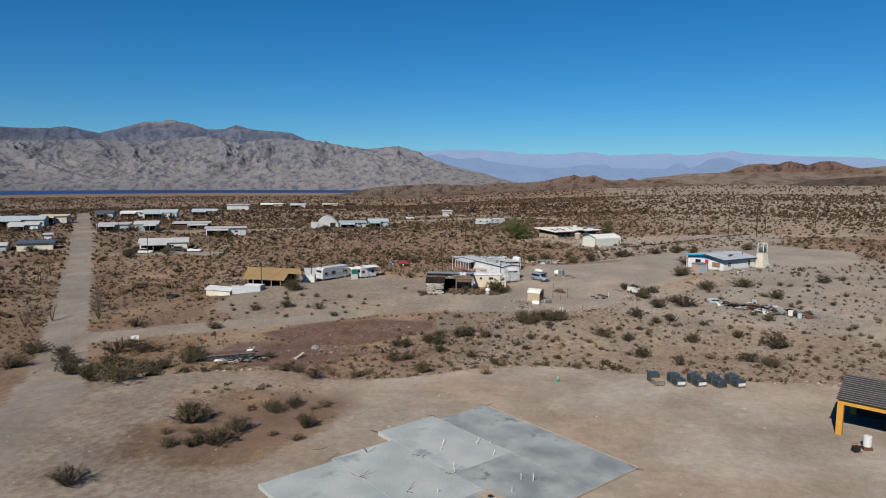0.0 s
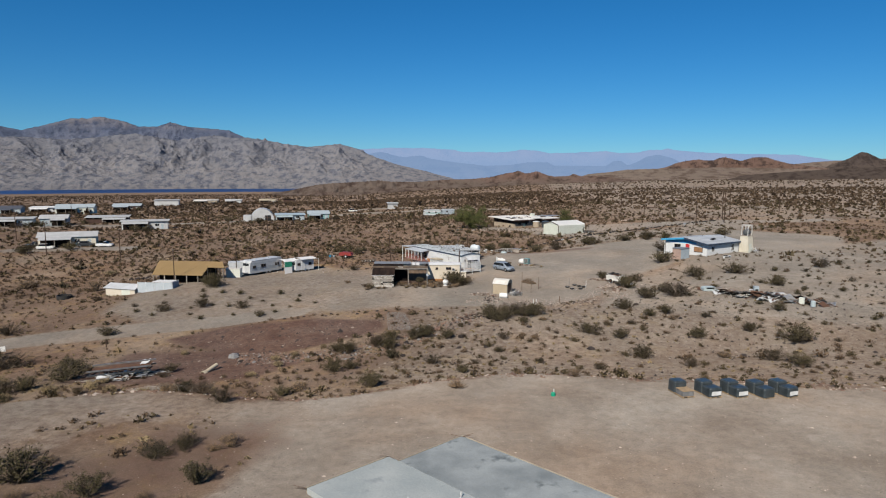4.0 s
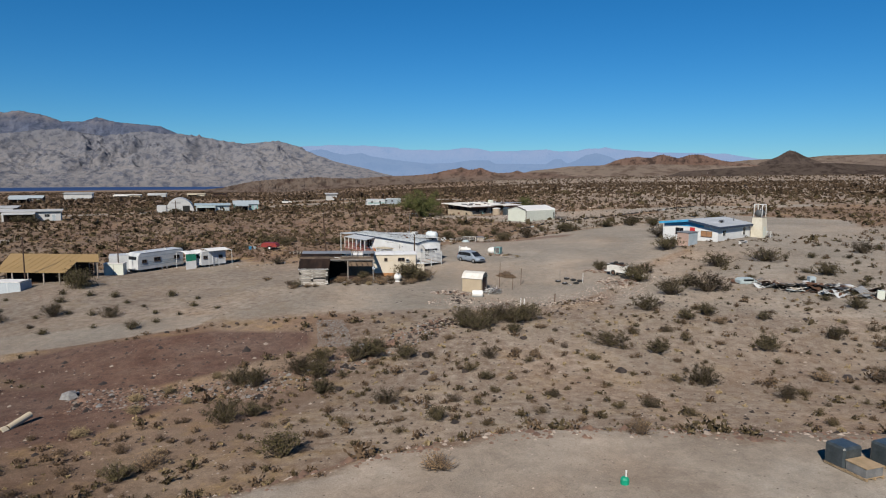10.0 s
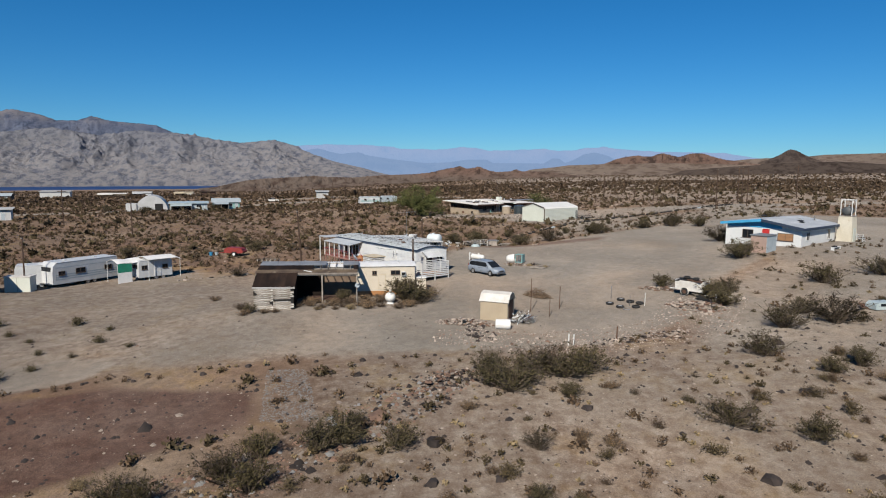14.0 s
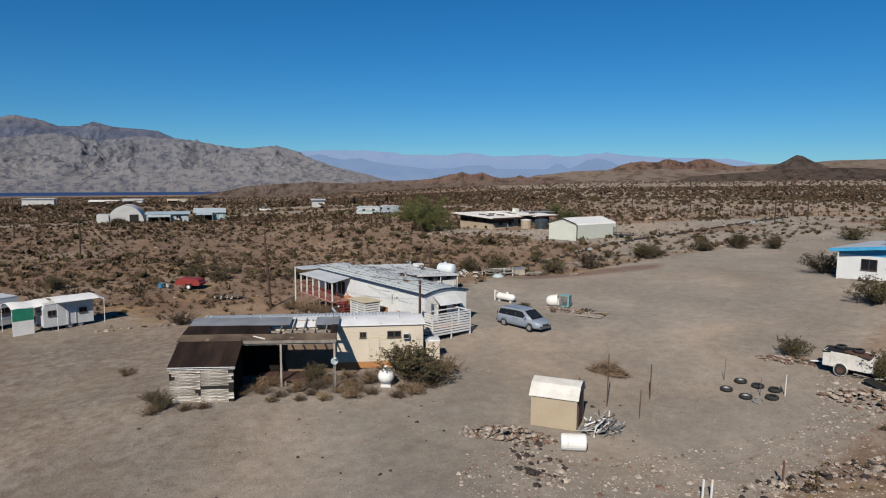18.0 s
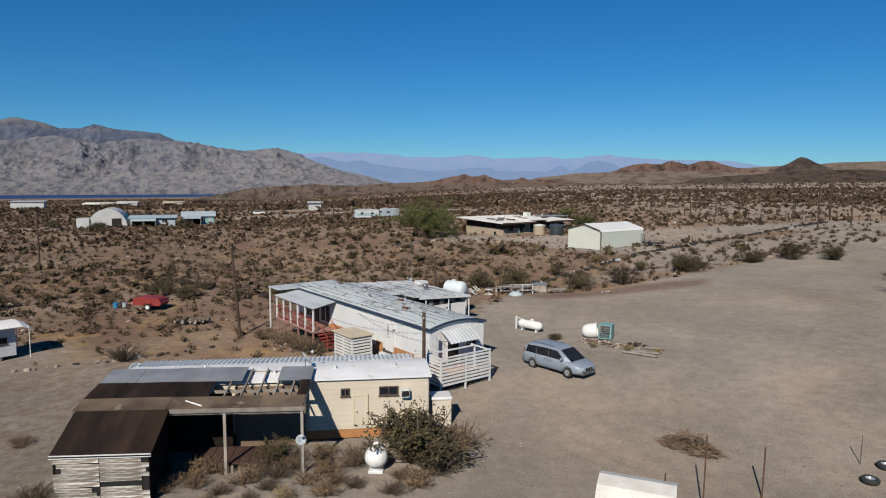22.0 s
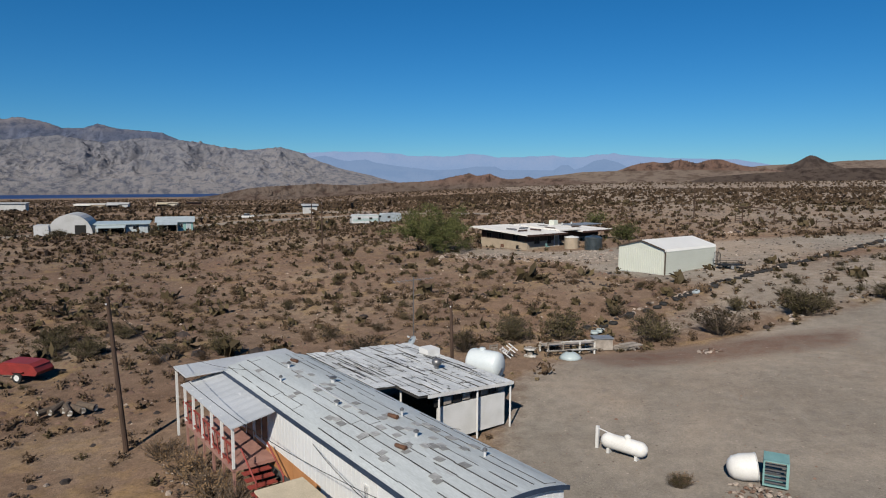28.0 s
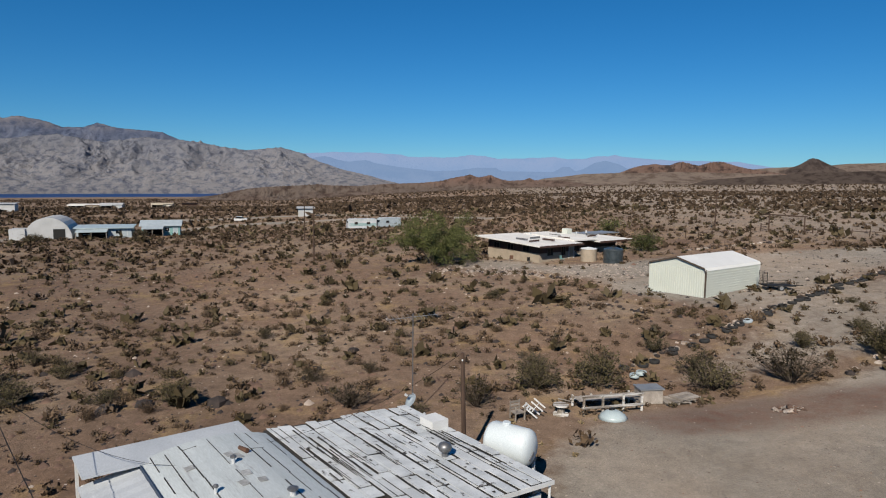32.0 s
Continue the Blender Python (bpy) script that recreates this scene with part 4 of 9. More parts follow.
    for x, y, r, h in ((5.1, -2.3, .06, .2), (7.2, -3.1, .05, .25), (9.6, -1.6, .07, .16), (12.4, -2.9, .1, .2), (13.9, -1.1, .05, .22), (2.6, -3.3, .05, .22), (15.5, -2.2, .06, .22)):
        v = part("roof_vent", Geo().rod((x, y, arch(y)), (x, y, arch(y) + h), r, seg=8), WHITE_METAL, o)
        part("cap", Geo().lathe([(r * 1.7, 0), (r * 1.7, .05), (.02, .1)], 10, pose(x, y, arch(y) + h)), STEEL, v)
    part("roof_ridge_strip", Geo().box((8.6, -2.05, arch(-2) + .03), (12.6, -1.95, arch(-2) + .06)), WHITE_METAL, o)
    for x, y in ((6.9, -2.7), (4.4, -1.4), (16.1, -2.9)):
        part("roof_fitting", Geo().rod((x, y, arch(y) + .1), (x + .45, y + .12, arch(y) + .1), .09, .07, 7), RUST, o, "small rusty roof fitting")
    # long side: door with a narrow window, wall lamp, step
    d = door_in(o, on_wall(4.4, 0.012, 0.78, 90), .86, 2.0, WHITE, "door")
    window_in(d, on_wall(0.1, 0.04, 1.0, 90), .3, .82)
    part("wall_lamp", Geo().rod((3.85, 0.0, 2.3), (3.85, .14, 2.3), .05), STEEL, o)
    g = Geo()
    for i in range(3):
        g.box((4.0, 0.1 + i * .28, 0), (5.2, .38 + i * .28, .62 - i * .2))
    part("steps", g, WHITE, o, "small white wooden steps")
    # far-end porch windows
    for x, ww in ((13.4, 1.5), (16.0, 1.2)):
        window_in(o, on_wall(x, .012, 1.1, 90), ww, 1.35)
    door_in(o, on_wall(14.75, 0.012, .86, 90), .8, 2.0, GLASS_DARK, "glass_door")
    # end wall with arched door and scalloped awning
    dm = on_wall(-0.012, -1.75, .62, 180)
    door_in(o, dm, .84, 2.0, BLACK, "end_door")
    aw = part("awning", Geo().sheet(18, 6, lambda u, v: (-0.02 - 1.05 * v, -.75 - 2.3 * u, 2.86 - .32 * v - .25 * v * v + .02 * math.cos(u * 18 * 3.1416)), .025), WHITE_METAL, o, "scalloped white metal awning")
    for y in (-.8, -3.0):
        part("bracket", Geo().rod((-.02, y, 2.2), (-.95, y, 2.42), .02), STEEL, aw)
    window_in(o, on_wall(-0.012, -3.2, 1.5, 180), .9, .7)
    # slatted white entry enclosure
    fl = 0.62
    part("entry_deck", Geo().box((-2.55, -2.5, fl - .1), (-.03, 1.1, fl)), SKIRT, o, "reddish-brown entry deck")
    for px, py in ((-2.6, 1.15), (-2.6, -.65), (-2.6, -2.5), (-1.3, 1.15), (-.1, 1.15), (-.1, .3), (-1.2, -2.5)):
        part("entry_post", Geo().box((px - .045, py - .045, 0), (px + .045, py + .045, 2.02)), WHITE, o)
    slats(o, "entry_slat", (-2.64, -2.5), (-2.64, 1.15), .42, 2.0, 8, WHITE, .125)
    slats(o, "entry_slat", (-2.6, 1.19), (-.1, 1.19), .42, 2.0, 8, WHITE, .125)
    for a, b in (((-2.66, -2.56, 2.0), (-2.54, 1.22, 2.06)), ((-2.54, 1.1, 2.0), (-.06, 1.22, 2.06)), ((-2.54, -2.56, 1.95), (-.4, -2.46, 2.02)), ((-1.25, -2.46, 1.95), (-1.15, 1.1, 2.02))):
        part("entry_rail", Geo().box(a, b), WHITE, o)
    # porch on the far half: deck, red railing, posts, sloping roof
    px0, px1, py = 11.9, 18.4, 1.85
    part("porch_deck", Geo().box((px0, 0.02, .72), (px1, py, .86)), PINK_WOOD, o)
    for x in np.linspace(px0 + .1, px1 - .1, 6):
        part("deck_leg", Geo().box((x - .05, py - .15, -.35), (x + .05, py - .05, .72)), PINK_WOOD, o)
    part("porch_roof", Geo().sheet(20, 1, lambda u, v: (px0 - 0.3 + u * (px1 - px0 + .3), 0.12 + v * 1.85, 2.98 - v * .34 + (.02 if int(u * 20) % 2 else 0)), .05), ROOF_GREY, o, "sloping grey porch roof")
    part("porch_end_roof", Geo().box((px1 - .6, -3.9, 3.1), (px1 + 1.4, 1.9, 3.18)), ROOF_GREY, o, "flat pale roof over the porch end")
    for x in np.linspace(px0, px1 - .05, 6):
        part("porch_post", Geo().box((x - .05, py - .1, .86), (x + .05, py, 2.68)), WHITE, o)
    part("porch_post", Geo().box((px1 + 1.25, py - .1, -.3), (px1 + 1.35, py, 3.1)), WHITE, o)
    part("rail_top", Geo().box((px0, py - .08, 1.72), (px1, py - .02, 1.79)), RED_WOOD, o)
    part("rail_low", Geo().box((px0, py - .08, 1.0), (px1, py - .02, 1.06)), RED_WOOD, o)
    for x in np.linspace(px0, px1, 12):
        part("baluster", Geo().rod((x, py - .05, .86), (x + .25, py - .05, 1.75), .028, seg=4), RED_WOOD, o)
    part("rail_end", Geo().box((px1 - .05, 0.1, 1.72), (px1, py, 1.79)), RED_WOOD, o)
    g = Geo()
    for i in range(5):
        g.box((px0 - .3 - i * .3, .35, .58 - i * .17), (px0 - i * .3, 1.5, .63 - i * .17))
    part("stairs", g, RED_WOOD, o, "dark red wooden stairs")
    for y in (.38, 1.48):
        part("stair_rail", Geo().rod((px0, y, 1.6), (px0 - 1.6, y, .75), .04, seg=4), RED_WOOD, o)
        part("stair_post", Geo().rod((px0 - 1.55, y, -.2), (px0 - 1.55, y, .8), .04, seg=4), RED_WOOD, o)
    return o


def slat_shed():
    """White slatted enclosure beside the long side."""
    M = pose(-6.35, -2.11, -.35, 0, 0, 129.36)
    at = M @ Vector((5.0, 1.0, 0))
    o = thing("slatted_shed", at.x, at.y, 129.36, "small white slatted enclosure with a flat beige roof", "shed", z=-0.4)
    w, d, h = 2.35, 1.5, 2.05
    for x, y in ((.05, .05), (w - .05, .05), (.05, d - .05), (w - .05, d - .05), (w / 2, d - .05)):
        part("post", Geo().box((x - .05, y - .05, 0), (x + .05, y + .05, h)), WHITE, o)
    for p0, p1 in (((0, d), (w, d)), ((0, 0), (0, d)), ((w, 0), (w, d))):
        slats(o, "slat", p0, p1, .62, h - .02, 7, WHITE, .125)
    part("lining", Geo().box((.09, .09, .6), (w - .09, d - .09, h - .05)), GREY_WOOD, o)
    part("roof", Geo().box((-.12, -.1, h), (w + .12, d + .15, h + .07)), ROOF_BEIGE, o, "flat beige roof sheet")


def addition():
    """Patched shed roof behind the home, on white walls and posts."""
    o = thing("shed_addition", -6.35, -2.11, 129.36, "low white addition with a patched weathered board roof", "shed", z=0.0)
    x0, x1, y0, y1 = 9.75, 18.9, -4.55, -11.3
    z = lambda y: 2.72 - .42 * (y - y0) / (y1 - y0)
    rnd = random.Random(11)
    rows = 12
    for i in range(rows):
        a, b = y0 + (y1 - y0) * i / rows, y0 + (y1 - y0) * (i + 1) / rows
        x = x0 + (1.9 if i < 2 else 0.0) + rnd.uniform(-.06, .06)
        while x < x1 - .3:
            L = min(rnd.uniform(.8, 2.3), x1 - x)
            if L > .25:
                gp, gq, gr = rnd.choice((.01, .02, .06)), rnd.choice((.03, .07, .12)), rnd.choice((.02, .03, .1))
                g = Geo().add([(x + gp, a - gq, z(a)), (x + L - .02, a - gq, z(a)), (x + L - gr, b + .02, z(b)), (x + gp, b + .02, z(b)), (x + gp, a - gq, z(a) - .03), (x + L - .02, a - gq, z(a) - .03), (x + L - gr, b + .02, z(b) - .03), (x + gp, b + .02, z(b) - .03)],
                              [(3, 2, 1, 0), (4, 5, 6, 7), (0, 1, 5, 4), (1, 2, 6, 5), (2, 3, 7, 6), (3, 0, 4, 7)])
                p = part("roof_board", g, ROOF_PATCH, o)
                p.location.z += rnd.uniform(0, .03)
            x += L
    for i in range(95):                              # opened joints and tarred cracks
        y = y0 - .2 - rnd.random() * (y0 - y1 - .5)
        x = x0 + (2.1 if y > y0 - 1.3 else .15) + rnd.random() * (x1 - x0 - 3.4)
        L, wd = (rnd.uniform(.5, 2.4), rnd.uniform(.03, .075)) if i < 60 else (rnd.uniform(.06, .22), rnd.uniform(.05, .12))
        L = min(L, x1 - .1 - x)
        cr = part("roof_crack", Geo().add([(0, 0, 0), (L, rnd.uniform(-.05, .05), 0), (L * .97, wd, 0), (L * .5, wd * rnd.uniform(.5, 1.4), 0), (0, wd * .8, 0)], [(0, 1, 2, 3, 4)]), TAR, o)
        cr.matrix_local = Matrix.Translation((x, y, z(y) + .036)) @ Matrix.Rotation(math.atan(.42 / (y0 - y1)), 4, "X")
    yn = y0 + (y1 - y0) * 2 / rows
    part("under_roof", Geo().prism([(yn, z(yn) - .05), (y1, z(y1) - .05), (y1, z(y1) - .12), (yn, z(yn) - .12)], x0 + .1, x1 - .05), TAR, o)
    part("under_roof", Geo().prism([(y0, z(y0) - .05), (yn, z(yn) - .05), (yn, z(yn) - .12), (y0, z(y0) - .12)], x0 + 1.95, x1 - .05), TAR, o)
    # walls: closed back part, open bay towards the drive
    part("wall_panel", Geo().box((x0 + .35, y1 + .25, .1), (x0 + .43, y0 - 2.4, 1.75)), WHITE, o)
    part("wall_panel", Geo().box((x0 + .43, y1 + .25, .1), (x1 - .1, y1 + .33, 2.1)), WHITE, o)
    part("wall_panel", Geo().box((x1 - .2, y1 + .3, .1), (x1 - .12, y0 - .1, 2.3)), WHITE, o)
    for k in range(8):
        part("gable_slat", Geo().box((x0 + .3, y1 + .3 + k * .55, 1.85), (x0 + .34, y1 + .72 + k * .55, 2.18)), BLACK if k % 2 else GREY_WOOD, o)
    for x, y in ((x0 + .1, y1 + .1), (x0 + .1, y1 + 2.2), (x0 + .1, y0 - 2.3), (x0 + 2.0, y0 - 1.5), (x0 + 4.5, y1 + .08), (x1 - .3, y1 + .08)):
        part("post", Geo().rod((x, y, -.1), (x, y, z(y) - .12), .05), WHITE, o)
    part("eave_board", Geo().prism([(y0 - 1.6, z(y0 - 1.6) + .0), (y1, z(y1)), (y1, z(y1) - .16), (y0 - 1.6, z(y0 - 1.6) - .16)], x0 - .03, x0), WHITE, o)
    v = part("turbine_vent", Geo().rod((13.2, -9.2, 2.35), (13.2, -9.2, 2.6), .12, seg=10), STEEL, o)
    part("turbine_ball", Geo().lathe([(.1, 2.6), (.22, 2.68), (.27, 2.8), (.22, 2.93), (.06, 3.0)], 14, pose(13.2, -9.2, 0)), STEEL, v, smooth_faces=True)
    part("roof_box", Geo().box((15.6, -11.2, 2.25), (16.5, -10.4, 2.7)), WHITE, o)


mobile_home()
slat_shed()
addition()

# big white tank behind the addition, on a cradle
o = thing("water_tank", -5.1, 15.9, -32, "large white plastic water tank lying on a timber stand", "water tank")
zt = 2.2 - float(ground(-5.1, 15.9))
prof = [(.05, -1.2), (.45, -1.17), (.68, -1.02), (.74, -.85), (.74, .85), (.68, 1.02), (.45, 1.17), (.05, 1.2)]
o.scale = (.86, .9, 1)
t = part("tank", Geo().lathe(prof, 22, pose(0, 0, zt, 0, 90, 0)), TANK_WHITE, o, smooth_faces=True)
part("fill_cap", Geo().lathe([(.2, 0), (.2, .1), (.17, .13)], 12, pose(-.2, 0, zt + .71)), TANK_WHITE, t)
part("outlet", Geo().rod((1.2, 0, zt - .1), (1.2, -.35, zt - .35), .04), STEEL, t)
for x in (-.9, .9):
    for y in (-.6, .6):
        part("leg", Geo().box((x - .06, y - .06, 0), (x + .06, y + .06, zt - .62)), WHITE, o)
    part("beam", Geo().box((x - .07, -.75, zt - .74), (x + .07, .75, zt - .6)), GREY_WOOD, o)


# ---- tan trailer with white roof, corrugated awning and side cabinet ----
def tan_trailer():
    o = thing("travel_trailer", -6.0, -9.2, 10, "old tan trailer home with a white coated roof", "trailer", z=-0.82)
    L, w, h = 14.6, 2.9, 3.0
    part("body", Geo().box((-L, 0, .45), (0, w, h), c=.05), TAN, o)
    g = Geo()
    for i in range(9):
        g.box((-L + .02, -.012, .6 + i * .27), (-.02, 0, .614 + i * .27))
    part("siding_groove", g, TAN, o)
    part("skirting", Geo().box((-L + .1, .03, 0), (-.1, w - .05, .46)), SKIRT, o, "rusty brown skirting")
    part("roof", Geo().sheet(6, 8, lambda u, v: (-L - .1 + u * (L + .2), -.14 + v * (w + .25), h + .03 + .16 * math.sin(v * 3.14159)), .08), ROOF_WHITE, o, "white coated roof with brown stains")
    part("corrugated_awning", Geo().sheet(400, 2, lambda u, v: (-L + u * (L - .5), w + .05 + v * 1.75, h + .05 - .2 * v + .035 * math.sin(u * 116 * 3.1416)), .015), CORRUGATED, o, "wavy zinc sheet awning")
    for x in (-14.2, -10.5, -7, -3.5, -.7):
        part("awning_post", Geo().rod((x, w + 1.6, 0), (x, w + 1.6, h - .2), .04), WHITE, o)
    window_in(o, on_wall(-2.0, -.012, 2.08, 270), .95, .45, BROWN_TRIM)
    window_in(o, on_wall(-4.1, -.012, 2.1, 270), .45, .4, BROWN_TRIM)
    ac = part("air_conditioner", Geo().box((-1.42, -.3, 2.02), (-.98, 0, 2.4), c=.03), WHITE_METAL, o)
    part("grille", Geo().box((-1.38, -.315, 2.07), (-1.02, -.3, 2.34)), BLACK, ac)
    hd = door_in(o, on_wall(-3.35, -.012, .6, 270), .6, 1.5, TAN, "hatch_door")
    hd.children[0].data.materials[0] = ROOF_BEIGE
    rnd = random.Random(9)
    for x in (-1.6, -4.6, -7.5, -11):
        y = rnd.uniform(.5, 2.2)
        part("roof_vent", Geo().rod((x, y, h + .1), (x, y, h + .34), .07, seg=8), WHITE_METAL, o)
    # half hidden cabinet at the end
    c = thing("utility_cabinet", -5.95, -8.75, 10, "tall tan cabinet with a white lid beside the trailer", "cabinet", z=-.85)
    part("body", Geo().box((.1, 0, 0), (1.05, .95, 1.62)), TAN, c)
    part("lid", Geo().box((.04, -.06, 1.62), (1.12, 1.02, 1.74), c=.05), WHITE, c)
    part("door", Geo().box((.16, -.015, .1), (1.0, 0, 1.55)), TAN, c)


def weathered_carport():
    """Plank shack and open carport under rusted sheets."""
    o = thing("carport", -20.1, -16.95, 7, "weathered plank shack and carport with rusted dark roof sheets", "carport", z=-1.0)
    # shack 3.6 wide, 2.2 deep, front eave low
    f, dpt, wd = 2.05, 2.3, 3.6
    rnd = random.Random(3)
    n = 10
    for i in range(n):                                # front planks, a gap left open
        z0 = .05 + i * (f - .1) / n
        cuts = ((0, wd * .48), (wd * .48, wd)) if i not in (4,) else ((0, wd * .48),)
        for a, b in cuts:
            cut = rnd.choice((0, 0, 0, .12, .3))
            p = part("plank", Geo().box((0, -.02, 0), (b - a - .02 - cut, .02, (f - .1) / n - rnd.uniform(.01, .045))), PLANK, o)
            p.matrix_local = pose(a + .01 + (cut if rnd.random() < .4 else 0), rnd.uniform(-.02, .012), z0, 0, rnd.gauss(0, .9), 0)
    # black sheet stands in for the dark inside, seen between planks
    part("lining", Geo().box((.03, .04, 0), (wd - .03, .07, f - .05)), BLACK, o)
    for x, name in ((0, "side_wall"), (wd - .05, "side_wall")):
        part(name, Geo().prism([(0, 0), (dpt, 0), (dpt, 3.0), (0, f)], x, x + .05), SHADE_DARK, o)
    part("eave_board", Geo().box((-.1, -.1, f - .03), (wd + .1, -.05, f + .1)), WHITE, o)
    sheets = 4
    for i in range(sheets):
        a, b = -.1 + (wd + .2) * i / sheets, -.1 + (wd + .2) * (i + 1) / sheets
        part("roof_sheet", Geo().add([(a, -.12, f + .06), (b, -.12, f + .06), (b, dpt, 3.1), (a, dpt, 3.1), (a, -.12, f + .02), (b, -.12, f + .02), (b, dpt, 3.06), (a, dpt, 3.06)],
             [(0, 1, 2, 3), (7, 6, 5, 4), (0, 4, 5, 1), (1, 5, 6, 2), (2, 6, 7, 3), (3, 7, 4, 0)]), DARK_ROOF, o)
    # carport roof: brown front strip, dark middle, grey back, bare rafters on one bay
    X0, X1 = -.25, 9.3
    zz = lambda y: 3.08 + (y - dpt) * .115
    strips = ((dpt - .05, 3.4, BROWN_ROOF, 1.9), (3.42, 5.0, DARK_ROOF, 1.3), (5.02, 6.6, GREY_SHEET, 1.6))
    for a, b, m_, wide in strips:
        x = X0
        while x < X1 - .05:
            e = min(x + wide, X1)
            bare = 5.55 < (x + e) / 2 < 8.3 and m_ is not BROWN_ROOF
            if not bare:
                s = part("roof_sheet", Geo().add([(x, a, zz(a)), (e - .01, a, zz(a)), (e - .01, b, zz(b)), (x, b, zz(b)), (x, a, zz(a) - .03), (e - .01, a, zz(a) - .03), (e - .01, b, zz(b) - .03), (x, b, zz(b) - .03)],
                     [(0, 1, 2, 3), (7, 6, 5, 4), (0, 4, 5, 1), (1, 5, 6, 2), (2, 6, 7, 3), (3, 7, 4, 0)]), m_, o)
                s.location.z = rnd.uniform(0, .025)
            x = e
    for x in np.linspace(X0 + .1, X1 - .05, 14):
        part("rafter", Geo().prism([(dpt, zz(dpt) - .05), (6.6, zz(6.6) - .05), (6.6, zz(6.6) - .17), (dpt, zz(dpt) - .17)], float(x) - .03, float(x) + .03), GREY_WOOD, o)
    for y in (dpt + .05, 4.4, 6.5):
        part("beam", Geo().box((X0, y - .05, zz(y) - .3), (X1, y + .05, zz(y) - .17)), GREY_WOOD, o)
    part("front_fascia", Geo().box((wd + .1, dpt - .12, 2.9), (X1 + .02, dpt - .07, 3.08)), GREY_WOOD, o)
    part("loose_board", Geo().rod((4.2, 2.9, 3.2), (5.0, 2.4, 3.13), .04, seg=4), WHITE, o)
    for x, y in ((wd + 2.35, dpt), (X1 - .1, dpt), (X1 - .1, 6.4), (X0 + .15, 6.4), (wd + 2.3, 6.4)):
        part("post", Geo().box((x - .06, y - .06, 0), (x + .06, y + .06, zz(y) - .17)), GREY_WOOD, o)
    # near-black walls and panel added to paint the shade under the roof
    part("back_wall", Geo().box((X0 + .1, 6.45, 0), (X1 - .2, 6.5, zz(6.5) - .25)), SHADE_DARK, o)
    part("inner_wall", Geo().box((X0 + .1, 4.75, 0), (5.7, 4.8, zz(4.75) - .3)), SHADE_DARK, o, "dark panel standing in for shade under the carport")
    # added panel: covers the trailer's tan side with a shaded colour
    part("inner_wall", Geo().box((5.72, 5.33, 0), (9.0, 5.38, 3.0)), SHADE_BROWN, o, "brown panel standing in for the shaded trailer wall")
    part("end_wall", Geo().box((X0, dpt, 0), (X0 + .05, 6.4, 2.95)), SHADE_DARK, o)
    # things under the roof
    b = thing("plank_platform", -15.6, -13.6, 7, "low plank platform darkened for the carport shade", "platform")
    for k in range(9):
        # boards get a dark colour to carry the shade of the roof
        part("board", Geo().box((-.6 + .425 * k, -.2, .3), (-.2 + .425 * k, 1.6, .36)), DARK_BROWN, b)
    for x in (-.5, 1.3, 3.1):
        part("leg", Geo().box((x - .05, -.4, -.1), (x + .05, -.3, .3)), GREY_WOOD, b)


tan_trailer()
weathered_carport()


def satellite_dish(x, y, z, turn, r, mast, label, up=35):
    o = thing("satellite_dish", x, y, turn, label, "satellite dish", z=z)
    part("mast", Geo().rod((0, 0, -.15), (0, 0, mast), .025), STEEL, o)
    m = pose(0, .05, mast, up - 90, 0, 0)
    part("reflector", Geo().lathe([(.02, -.1 * r), (r * .35, -.07 * r), (r * .7, .02 * r), (r, .2 * r), (r, .24 * r), (r * .7, .05 * r), (.02, -.06 * r)], 18, m, closed=False), DISH, o, smooth_faces=True)
    part("feed_arm", Geo().rod(m @ Vector((0, -r * .9, .1)), m @ Vector((0, -.1, r * 1.2)), .015), STEEL, o)
    part("receiver", Geo().box((-.05, -.05, -.06), (.05, .05, .06), m @ Matrix.Translation((0, -.1, r * 1.2))), WHITE_METAL, o)


satellite_dish(-12.2, -9.0, 2.1, 295, .38, .75, "grey satellite dish on the trailer roof")
satellite_dish(-11.05, -14.6, -1.1, 200, .22, 2.1, "grey satellite dish on a short mast by the carport")
satellite_dish(-21.2, -8.2, -1.0, 230, .4, 2.9, "grey satellite dish behind the carport")
satellite_dish(-9.4, 21.0, float(ground(-9.4, 21)), 120, .36, 2.2, "grey satellite dish on a mast behind the home")
satellite_dish(-8.6, 20.3, float(ground(-8.6, 20.3)), 60, .25, 1.5, "small satellite dish on a short mast")


# ---- poles and wires ----
def utility_pole(x, y, top, lean, label, r=.13, arm=False):
    z0 = float(ground(x, y))
    o = thing("utility_pole", x, y, 0, label, "utility pole", z=z0 - .2)
    part("shaft", Geo().rod((0, 0, 0), (lean[0], lean[1], top - z0 + .2), r, r * .72, 10), POLE_WOOD, o)
    part("insulator", Geo().rod((lean[0], lean[1] - .15, top - z0 - .1), (lean[0], lean[1] + .15, top - z0 - .1), .04), WHITE_METAL, o)
    if arm:
        part("crossarm", Geo().box((lean[0] - 1.1, -.06, top - z0 - .4), (lean[0] + 1.1, .06, top - z0 - .28)), POLE_WOOD, o)
    return Vector((x + lean[0], y + lean[1], top))


P1 = utility_pole(-22.6, 11.4, 6.45, (-.45, -.2), "leaning brown wooden utility pole beside the drive")
P2 = utility_pole(-6.55, -4.75, 4.4, (0, 0), "short dark wooden pole beside the slatted entry", .12)
P3 = utility_pole(-6.9, 18.9, 5.0, (-.15, 0), "dark wooden pole behind the patched roof", .12)
utility_pole(-57.5, -13.6, 4.6, (0, 0), "tall dark wooden pole before the tan barn", .1)
utility_pole(-50.2, -3.6, 4.2, (0, 0), "dark wooden pole beside the white caravan", .1)


